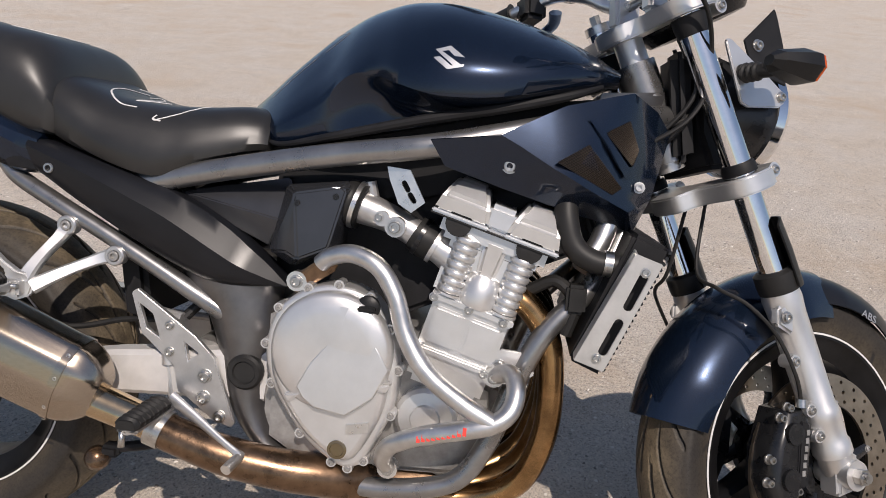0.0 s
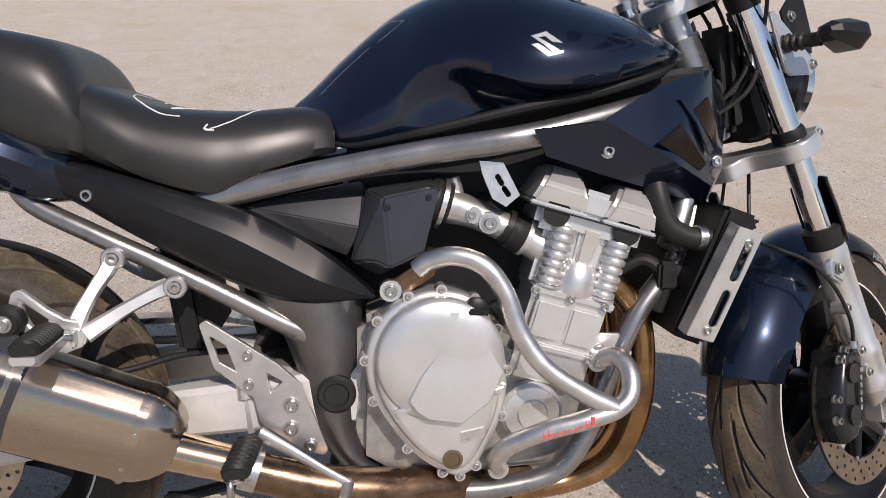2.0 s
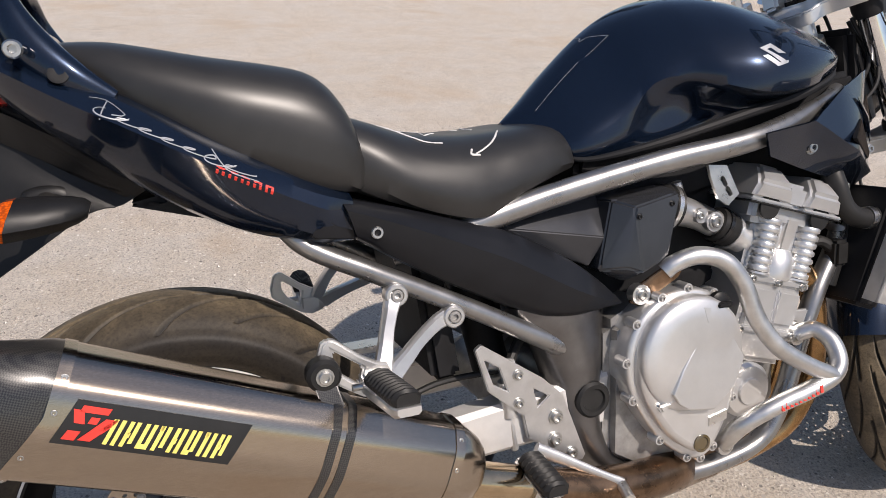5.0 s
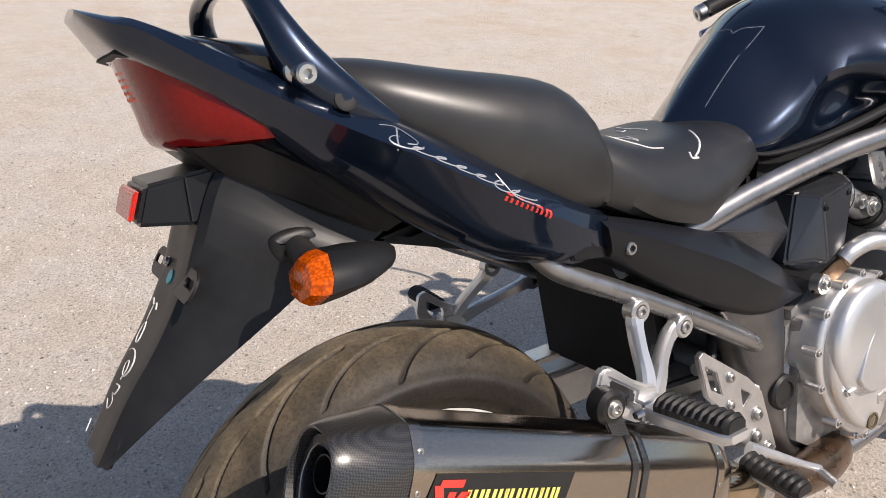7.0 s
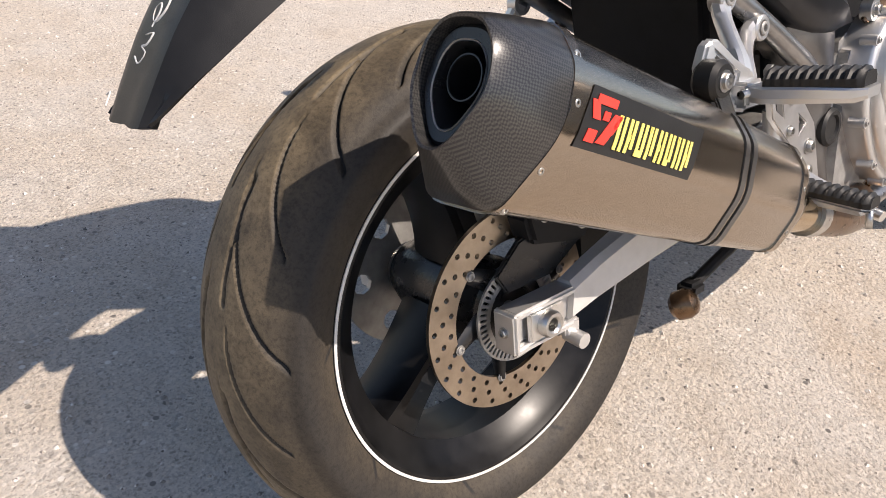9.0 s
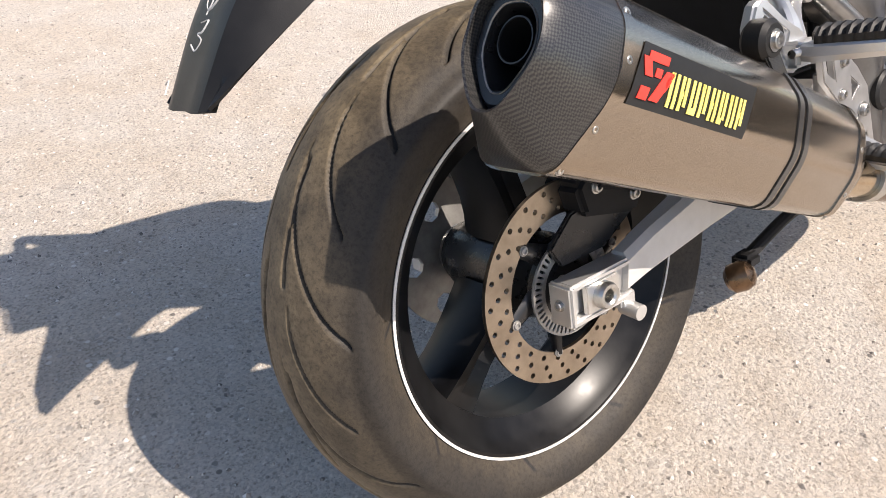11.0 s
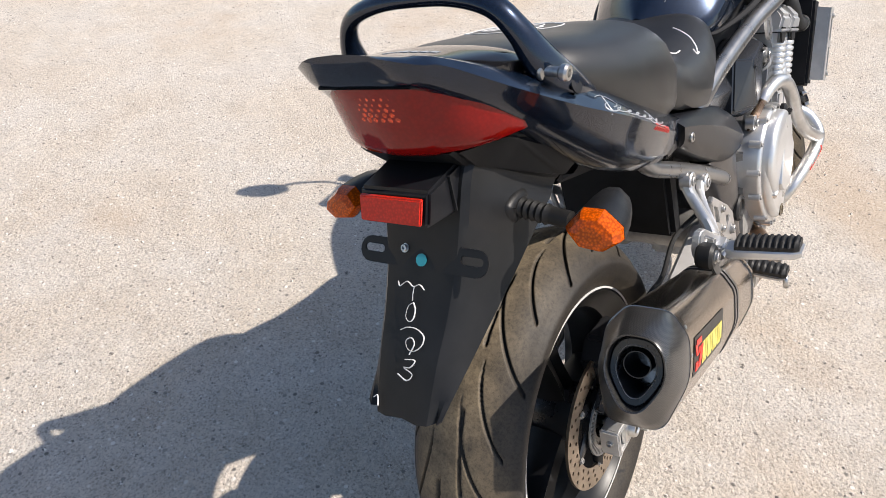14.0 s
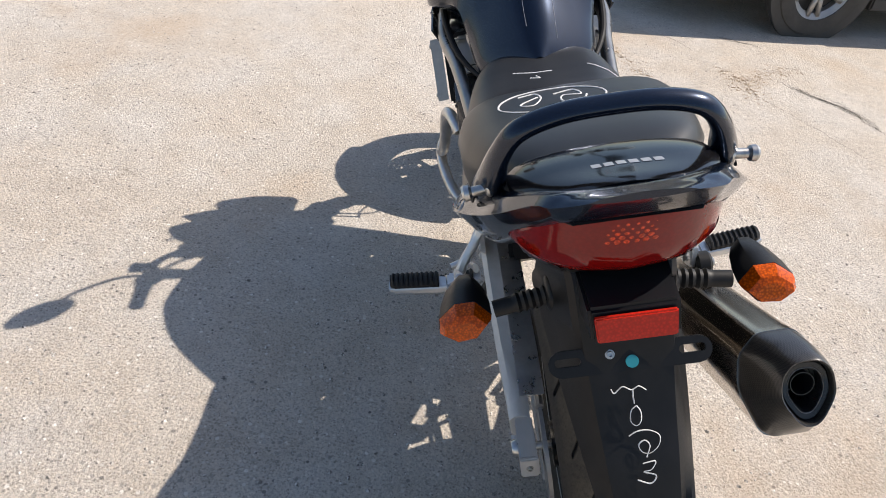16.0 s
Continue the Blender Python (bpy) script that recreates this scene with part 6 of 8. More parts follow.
# crash bar
def crash_bar(s):
    p1 = [(0.706, 0.184, 0.600), (0.722, 0.190, 0.613), (0.757, 0.200, 0.622), (0.797, 0.210, 0.609), (0.826, 0.217, 0.571), (0.848, 0.225, 0.513), (0.882, 0.235, 0.465), (0.933, 0.243, 0.429), (0.985, 0.247, 0.402)]
    p2 = [(0.979, 0.172, 0.450), (1.002, 0.190, 0.462), (1.013, 0.215, 0.448), (1.008, 0.236, 0.421), (0.985, 0.247, 0.402), (0.940, 0.247, 0.387), (0.885, 0.238, 0.369), (0.838, 0.222, 0.342), (0.822, 0.200, 0.310), (0.828, 0.180, 0.288)]
    crash = part("crash_bar", join(tube([(x, s * y, z) for x, y, z in p1], 0.0142, 18, 80), tube([(x, s * y, z) for x, y, z in p2], 0.0142, 18, 90)), BARMETAL, bike, "satin tubular crash bar")
    for at in ((0.668, 0.165, 0.568), (0.979, 0.165, 0.450), (0.828, 0.172, 0.286)):
        part("clamp_tab", tube([(at[0], s * at[1], at[2]), (at[0], s * (at[1] + 0.016), at[2])], 0.016, 14, smooth=False), ALLOY, crash)
        bolt(crash, (at[0], s * (at[1] + 0.016), at[2]), (0, s, 0), 0.008)
    part("mount_arm", hull([(x, s * (y + d), z) for x, y, z in ((0.652, 0.168, 0.556), (0.668, 0.168, 0.548), (0.690, 0.174, 0.566), (0.728, 0.184, 0.590), (0.735, 0.186, 0.604), (0.722, 0.186, 0.620), (0.672, 0.170, 0.584)) for d in (0.0, 0.006)], 0.001), RUSTY, crash, "flat brownish steel mounting arm")
    return crash


crash = crash_bar(-1)
crash_bar(1)
# exhaust
for k, y in enumerate((-0.135, -0.045, 0.045, 0.135)):
    e = 0.6 if abs(y) > 0.1 else 0.3
    hp = part("header_pipe", tube([(0.985, y, 0.575), (1.022, y, 0.555), (1.056, y, 0.505), (1.068, y, 0.420), (1.062, y * 0.97, 0.335), (1.030, y * 0.85, 0.255), (0.96, y * 0.6 - 0.02, 0.215), (0.86, y * 0.4 - 0.06, 0.212)], 0.0205, 18, 60), BRONZE, bike, "bronze heat-tinted exhaust header")
    part("flange", tube([(0.984, y, 0.576), (0.996, y, 0.570)], 0.031, 18, smooth=False), STEEL, hp)
col = part("collector", tube([(0.88, -0.06, 0.212), (0.80, -0.10, 0.222), (0.739, -0.155, 0.247), (0.66, -0.185, 0.262), (0.573, -0.200, 0.281), (0.50, -0.203, 0.303), (0.468, -0.203, 0.314)], [0.055, 0.045, 0.036, 0.033, 0.031, 0.029, 0.029], 22, 60), RUSTY, bike, "dull rust-brown exhaust collector pipe")
part("link_pipe", tube([(0.475, -0.203, 0.312), (0.431, -0.203, 0.327), (0.36, -0.204, 0.350), (0.290, -0.206, 0.376)], [0.0265, 0.0265, 0.029, 0.036], 22, 40), STRAWSTEEL, bike, "straw-tinted steel exhaust link pipe")
part("pipe_clamp", tube([(0.478, -0.203, 0.311), (0.455, -0.203, 0.319)], 0.0315, 20, smooth=False), STEEL, col, "steel pipe clamp")

# silencer: rounded hexagon, narrowing to a dark woven end cap
M0, M1 = Vector((0.318, -0.208, 0.384)), Vector((-0.193, -0.240, 0.600))
MX = (M1 - M0).normalized()
MY = Vector((0, -1, 0)) - MX * MX.dot(Vector((0, -1, 0)))
MY.normalize()
MZ = MX.cross(MY)


def hex_outline(w, h, n=72, foot=0.62):
    """The many-sided outline with rounded corners: out, up; foot is the share of the width at the bottom."""
    corners = np.array([(w * 0.90, 0.60 * h), (w * 0.46, h), (-w * 0.46, h), (-w * 0.90, 0.60 * h), (-w, -0.16 * h), (-w * foot, -h), (w * foot, -h), (w, -0.16 * h)])
    if foot < 0.5:
        corners[:, 1] += (0.5 - foot) * 0.25 * h * (np.abs(corners[:, 1]) < 0.3 * h)
    out = []
    for k in range(8):
        p0, p1, p2 = corners[k - 1], corners[k], corners[(k + 1) % 8]
        r = 0.24 if foot > 0.55 else 0.40
        a, b = p1 + (p0 - p1) * r, p1 + (p2 - p1) * r
        for t in np.linspace(0, 1, 7):
            out.append(a * (1 - t) ** 2 + 2 * p1 * t * (1 - t) + b * t * t)
    out = np.array(out)
    loop = np.vstack([out, out[:1]])
    cum = np.r_[0, np.cumsum(np.linalg.norm(np.diff(loop, axis=0), axis=1))]
    d = np.linspace(0, cum[-1], n, endpoint=False)
    return np.c_[np.interp(d, cum, loop[:, 0]), np.interp(d, cum, loop[:, 1])]


def hexring(d, w, h, n=72, foot=0.62, lift=0.0, slant=0.0, out=0.0):
    """A soft many-sided outline across the silencer at a distance d from its front; slant sweeps its lower part backwards."""
    c = M0 + MX * d
    q = hex_outline(w, h, n, foot)
    return [c + MX * slant * max(0.0, 0.012 - b) + MY * (a + out) + MZ * (b + lift) * MUP for a, b in q]


MUP = 1 if MZ.z > 0 else -1
can = part("silencer", rings([hexring(*r) for r in ((-0.058, 0.032, 0.033), (-0.052, 0.038, 0.042), (-0.038, 0.046, 0.054), (-0.018, 0.0515, 0.0635), (-0.004, 0.053, 0.0665), (0.167, 0.0555, 0.070))] + [hexring(0.478, 0.058, 0.0725, slant=0.35)]), TITAN, bike, "brushed titanium exhaust silencer", angle=26)
cap = part("end_cap", rings([hexring(d, w, h, 72, f, u, s, o) for d, w, h, f, u, s, o in ((0.477, 0.0582, 0.0727, 0.62, 0, 0.35, 0), (0.492, 0.0578, 0.0715, 0.60, 0.0005, 0.32, 0.001), (0.515, 0.0535, 0.0645, 0.54, 0.004, 0.24, 0.004), (0.540, 0.0462, 0.0550, 0.42, 0.008, 0.14, 0.007), (0.5540, 0.0405, 0.0490, 0.34, 0.010, 0.10, 0.009), (0.5570, 0.0385, 0.0470, 0.34, 0.010, 0.10, 0.009),
                                                                                  (0.5560, 0.0365, 0.0450, 0.34, 0.010, 0.10, 0.009), (0.5440, 0.0350, 0.0430, 0.34, 0.010, 0.10, 0.009))], True, False), CARBON, can, "woven carbon end cap", angle=34)
for d, w, h, sl in ((0.4755, 0.0592, 0.0738, 0.35), (0.0, 0.0545, 0.0682, 0.0)):
    part("band", rings([hexring(d - 0.007, w, h, slant=sl), hexring(d + 0.006, w, h, slant=sl)]), TITAN, can, "riveted steel band", angle=26)
UP = MZ * MUP
part("outlet_bezel", rings([hexring(d, w, h, 72, 0.32, 0.010, 0.10, 0.009) for d, w, h in ((0.5450, 0.0352, 0.0432), (0.5480, 0.0325, 0.0400), (0.5475, 0.0245, 0.0310), (0.5440, 0.0232, 0.0295), (0.5000, 0.0225, 0.0285))], True, False), BLACKMETAL, can, "black outlet bezel", angle=40)
part("bezel_edge", rings([hexring(d, w, h, 72, 0.32, 0.010, 0.10, 0.009) for d, w, h in ((0.5475, 0.0262, 0.0328), (0.5487, 0.0256, 0.0322), (0.5475, 0.0250, 0.0315))], True, False), CASTDARK, can, "thin bezel edge")
pipe_at = UP * 0.017 + MY * 0.008
part("outlet", tube([tuple(M0 + MX * 0.440 + pipe_at), tuple(M0 + MX * 0.541 + pipe_at)], 0.0165, 28, smooth=False, caps=False), MATT, can, "dark outlet pipe")
part("outlet_lip", lathe([(0.0158, 0.0), (0.0170, 0.0), (0.0170, 0.0015), (0.0158, 0.0015)], tuple(M0 + MX * 0.541 + pipe_at), tuple(MX), 32, close=True), BLACKMETAL, can, "thin outlet lip")
part("baffle", tube([tuple(M0 + MX * 0.445), tuple(M0 + MX * 0.460)], 0.040, 24, smooth=False), MATT, can)
for d in (0.150, 0.169):
    part("hanger_strap", rings([hexring(d, 0.0566, 0.0712), hexring(d + 0.011, 0.0569, 0.0715)]), CARBON, can, "woven carbon hanger strap")

# -- silencer fittings
for d, w, h, sl in ((0.4735, 0.0592, 0.0738, 0.35), (-0.001, 0.0545, 0.0682, 0.0)):
    spots = hexring(d, w, h, 72, slant=sl)
    mid = M0 + MX * d
    for want in (0.052, 0.016, -0.036, -0.066):
        p = min((q for q in spots if (q - mid).dot(MY) > 0.02), key=lambda q: abs((q - mid).dot(UP) - want))
        o = (p - mid - MX * (p - mid).dot(MX)).normalized()
        bolt(can, tuple(p - o * 0.0012), tuple((MY + o * 0.4).normalized()), 0.0032, 0.0018, name="rivet")
grom = part("hanger_grommet", lathe([(0.006, -0.014), (0.017, -0.014), (0.0215, -0.009), (0.0215, 0.009), (0.017, 0.014), (0.006, 0.014)], (0.173, -0.226, 0.550), (0, -1, 0), 24), RUBBER, bike, "round rubber silencer mount")
bolt(grom, (0.173, -0.240, 0.550), r=0.0085, h=0.006)
part("strap_arm", hull([(0.155, -0.226, 0.560), (0.183, -0.226, 0.560), (0.155, -0.231, 0.560), (0.183, -0.231, 0.560), (0.168, -0.246, 0.500), (0.198, -0.246, 0.488), (0.168, -0.251, 0.500), (0.198, -0.251, 0.488)], 0.002), CARBON, can, "woven carbon hanger arm")


def on_can(u0, u1, v0, v1, lift, name, material, parent, label="", n=6, skew=0.0):
    """A thin film on the silencer's outer flank; u along it from the front, v upwards across it."""
    rows = []
    for u in np.linspace(u0, u1, n):
        row = []
        for v in np.linspace(v0, v1, 5):
            d = u + skew * (v - v0)
            w = np.interp(d, [0.0, 0.167, 0.478], [0.053, 0.0555, 0.058])
            h = np.interp(d, [0.0, 0.167, 0.478], [0.0665, 0.070, 0.0725])
            ring = hex_outline(w, h, 160)
            o = ring[ring[:, 0] > 0.2 * w]
            o = o[np.argsort(o[:, 1])]
            row.append(M0 + MX * d + UP * v + MY * (np.interp(v, o[:, 1], o[:, 0]) + lift))
        rows.append(row)
    bm = rings(rows, False, False)
    bmesh.ops.solidify(bm, geom=list(bm.faces), thickness=0.0006)
    return part(name, bm, material, parent, label)


lab = on_can(0.290, 0.470, -0.012, 0.036, 0.0012, "maker_label", BLACKFILM, can, "black maker label with a red mark and pale yellow bars", 9, -0.30)
# a slanting red mark of five strokes
for a, b, v0, v1, sk in ((0.424, 0.451, 0.024, 0.031, -0.3), (0.4435, 0.4535, 0.012, 0.026, 0.25), (0.434, 0.446, -0.005, 0.020, -0.85), (0.449, 0.461, -0.006, 0.004, -0.4), (0.4255, 0.432, 0.004, 0.017, -0.9), (0.4325, 0.441, 0.013, 0.020, -0.3)):
    on_can(a, b, v0, v1, 0.0022, "mark", ORANGERED, lab, "red mark", 4, sk)
for k in range(8):
    u = 0.4225 - k * 0.0158
    for a, b, v0, v1 in ((0.0, 0.0042, -0.006, 0.0215), (0.0075, 0.0117, -0.006 + 0.004 * (k % 2), 0.0215), (0.0042, 0.0075, (0.016, 0.004, -0.006)[k % 3], (0.0215, 0.0095, -0.0005)[k % 3])):
        on_can(u - b, u - a, v0, v1, 0.0022, "bar", CREAM, lab, "pale yellow bar", 3, -0.22)

# -- rear mudguard and what it carries
fsec = [(-0.336, 0.585, 0.047, -0.326, 0.592, 0.058), (-0.297, 0.648, 0.052, -0.232, 0.655, 0.075), (-0.262, 0.695, 0.056, -0.154, 0.705, 0.087), (-0.230, 0.748, 0.060, -0.082, 0.752, 0.096),
        (-0.208, 0.800, 0.064, -0.055, 0.764, 0.097), (-0.186, 0.850, 0.066, -0.030, 0.766, 0.088), (-0.160, 0.885, 0.070, 0.010, 0.790, 0.09)]
rows = []
for xr, zr, yr, xf, zf, yf in fsec:
    rows.append([(xf, -yf, zf), ((xf + xr) / 2, -(yf + yr) / 2, (zf + zr) / 2), (xr + 0.010, -yr, zr), (xr + 0.001, -yr + 0.008, zr), (xr - 0.002, -yr * 0.5, zr), (xr + 0.002, 0, zr),
                 (xr - 0.002, yr * 0.5, zr), (xr + 0.001, yr - 0.008, zr), (xr + 0.010, yr, zr), ((xf + xr) / 2, (yf + yr) / 2, (zf + zr) / 2), (xf, yf, zf)])
rows = np.array(rows)
rows = np.array([spline(rows[:, i], 36) for i in range(rows.shape[1])]).transpose(1, 0, 2)
bm = rings(rows, False, False)
bmesh.ops.recalc_face_normals(bm, faces=bm.faces)
bmesh.ops.solidify(bm, geom=list(bm.faces), thickness=0.003)
fender = part("rear_mudguard", bm, PLASTIC, bike, "black plastic rear mudguard with chalk scribble", angle=28)
part("undertail", hull([(-0.212, -0.070, 0.896), (-0.212, 0.070, 0.896), (-0.15, -0.115, 0.895), (-0.15, 0.115, 0.895), (-0.02, -0.10, 0.772), (-0.02, 0.10, 0.772), (0.02, -0.12, 0.795), (0.02, 0.12, 0.795), (-0.17, -0.065, 0.855), (-0.17, 0.065, 0.855), (0.0, -0.10, 0.85), (0.0, 0.10, 0.85)], 0.006), PLASTIC, fender, "black undertail panel")
part("inner_mudguard", join(hull([(x, y, z) for y in (-0.098, 0.098) for x, z in ((-0.03, 0.765), (0.22, 0.69), (0.34, 0.66), (0.36, 0.72), (0.1, 0.79))], 0.01),
                            hull([(x, y, z) for y in (-0.112, 0.112) for x, z in ((0.325, 0.70), (0.37, 0.70), (0.40, 0.46), (0.355, 0.46))], 0.01)), MATT, bike, "dull black inner mudguard")
# reflector box
rb = part("reflector_box", join(hull([(-0.243, -0.052, 0.860), (-0.243, 0.052, 0.860), (-0.257, -0.050, 0.820), (-0.257, 0.050, 0.820), (-0.150, -0.055, 0.872), (-0.150, 0.055, 0.872), (-0.165, -0.054, 0.808), (-0.165, 0.054, 0.808)], 0.004)), SATIN, bike, "black reflector housing")
part("reflector", hull([(-0.2475, -0.047, 0.855), (-0.2475, 0.047, 0.855), (-0.2585, -0.045, 0.825), (-0.2585, 0.045, 0.825), (-0.253, -0.046, 0.854), (-0.253, 0.046, 0.854), (-0.263, -0.044, 0.826), (-0.263, 0.044, 0.826)], 0.0015), REFLECTOR, rb, "red rear reflector")
for x in (-0.205, -0.175, -0.168):
    part("groove", box(x - 0.001, x + 0.001, -0.0565, -0.052, 0.818, 0.862, 0), MATT, rb)
# plate bracket
bt = Matrix.Translation((-0.222, 0, 0.757)) @ Matrix.Rotation(radians(32), 4, "Y") @ Matrix(((0, 0, -1, 0), (-1, 0, 0, 0), (0, 1, 0, 0), (0, 0, 0, 1)))
ob_out = slot_hole((-0.082, 0), (0.082, 0), 0.017, 8)
pb = part("plate_bracket", disc_plate(ob_out, [slot_hole((-0.086, 0.002), (-0.064, 0.002), 0.005), slot_hole((0.064, 0.002), (0.086, 0.002), 0.005)], 0.003, bt, 0.0006), PLASTIC, bike, "black slotted number plate bracket")
part("sticker", lathe([(0.0, 0.0), (0.0080, 0.0), (0.0080, 0.0012), (0.0, 0.0012)], (-0.2275, -0.002, 0.7545), (-0.848, 0, 0.53), 20), TURQUOISE, pb, "round turquoise dot")
bolt(pb, (-0.223, 0.024, 0.766), (-0.848, 0, 0.53), 0.0045)


def squiggle(parent, m, strokes, material, r=0.0012, name="chalk_stroke"):
    """Hand-drawn strokes in a plane."""
    for st in strokes:
        p = [tuple(m @ Vector((u, v, 0.0009))) for u, v in st]
        part(name, tube(p, r, 6, max(3, 5 * len(p)), squash=(1, 0.5)), material, parent)


fm = Matrix.Translation((-0.272, 0.0, 0.688)) @ Matrix.Rotation(radians(34), 4, "Y") @ Matrix(((0, 0, -1, -0.0015), (-1, 0, 0, 0), (0, 1, 0, 0), (0, 0, 0, 1)))
def chalk(*pts):
    """Chalk strokes on the mudguard, in millimetres across and up."""
    return [(u * 0.0007, 0.046 - v * 0.0007) for u, v in pts]


squiggle(fender, fm, [chalk((20, 3), (8, -5), (-5, 0), (-20, -7), (-35, 3), (-40, -5)), chalk((-3, 0), (-4, 12), (-3, 25)),
                      chalk((0, 28), (-10, 36), (-13, 54), (-5, 63), (4, 57), (6, 40), (0, 28)),
                      chalk((-20, 80), (-5, 73), (15, 73), (32, 83), (30, 100), (14, 113), (0, 110), (-5, 97), (6, 90), (14, 100), (6, 120)),
                      chalk((-2, 130), (20, 128), (12, 142), (-2, 145), (18, 153), (8, 166), (-14, 158)),
                      chalk((-60, 211), (-52, 206), (-48, 224))], CHALK, 0.0009)

# rear indicators
HEXA = ((-1, 0.0), (-0.45, -0.92), (0.40, -1.0), (1.0, -0.35), (0.95, 0.25), (0.30, 1.0), (-0.45, 0.95))


def hexa_ring(x, yc, zc, w, h, s, lean_x=0.0):
    return [(x + 0.35 * h * b, s * (yc + w * a), zc + h * b - 0.05 * w * a) for a, b in HEXA]


for s in (-1, 1):
    ind = part("rear_indicator", rings([hexa_ring(*r, s) for r in ((-0.058, 0.192, 0.774, 0.009, 0.008), (-0.066, 0.192, 0.774, 0.019, 0.013), (-0.082, 0.193, 0.773, 0.027, 0.0175), (-0.108, 0.194, 0.772, 0.0335, 0.0208), (-0.134, 0.195, 0.771, 0.0360, 0.0222))]), PLASTIC, bike, "black rear indicator housing", angle=48)
    part("indicator_lens", rings([hexa_ring(*r, s) for r in ((-0.1342, 0.195, 0.771, 0.0355, 0.0218), (-0.143, 0.195, 0.771, 0.0345, 0.0210), (-0.152, 0.195, 0.771, 0.0285, 0.0165), (-0.155, 0.195, 0.771, 0.0170, 0.0092))]), AMBERLENS, ind, "amber indicator lens", angle=25)
    ys = np.linspace(0.082, 0.156, 17)
    part("indicator_stalk", tube([(-0.112 - 0.1 * (y - 0.08), s * y, 0.776 - 0.10 * (y - 0.08)) for y in ys], [(0.0140 if k % 2 else 0.0115) if k < 11 else 0.0115 for k in range(17)], 16, smooth=False), RUBBER, ind, "ribbed rubber stalk")
    part("stalk_base", pillow([(-0.140, 0.790), (-0.105, 0.798), (-0.084, 0.788), (-0.084, 0.764), (-0.105, 0.754), (-0.134, 0.760)], s * 0.066, s * 0.074, s * 0.086, 0.012, 28), PLASTIC, ind)

# -- foot pegs
def ribbed_pad(s, y0, y1, x0, x1, z, dx, dz, count, thick=0.013):
    """A rubber pad with ribs across it, one moulded body from y0 to y1."""
    rows = []
    for k in range(count * 4 + 1):
        f = k / (count * 4)
        y, rib = y0 + (y1 - y0) * f, (0.0, 0.0045, 0.0045, 0.0)[k % 4]
        ox, oz = dx * f, dz * f
        taper = 1 if f < 0.9 else 1 - 2.2 * (f - 0.9)
        m, h = (x0 + x1) / 2, (x1 - x0) / 2 * taper
        ring = [(m - h, 0), (m - h - rib * 0.5, thick * 0.6), (m - h * 0.72, thick + rib * 0.7), (m, thick + rib + 0.0015), (m + h * 0.72, thick + rib * 0.7), (m + h + rib * 0.5, thick * 0.6), (m + h, 0)]
        rows.append([(x + ox, s * y, z + oz + v) for x, v in ring])
    return rings(rows)


def flat_bar(path, wide, thick):
    """A cast bar along a path, flat towards the side, with rounded edges; wide holds half widths."""
    line = np.array(spline(path, 26))
    w = np.interp(np.linspace(0, 1, 26), np.linspace(0, 1, len(wide)), wide)
    rows = []
    for k, p in enumerate(line):
        way = line[min(k + 1, 25)] - line[max(k - 1, 0)]
        way = way / np.linalg.norm(way)
        out = np.array((0.0, 1.0, 0.0)) - way * way[1]
        out /= np.linalg.norm(out)
        side = np.cross(way, out)
        rows.append([tuple(p + side * w[k] * a + out * thick * b) for a, b in ((-1, -0.5), (-0.7, -1), (0.7, -1), (1, -0.5), (1, 0.5), (0.7, 1), (-0.7, 1), (-1, 0.5))])
    return rings(rows)


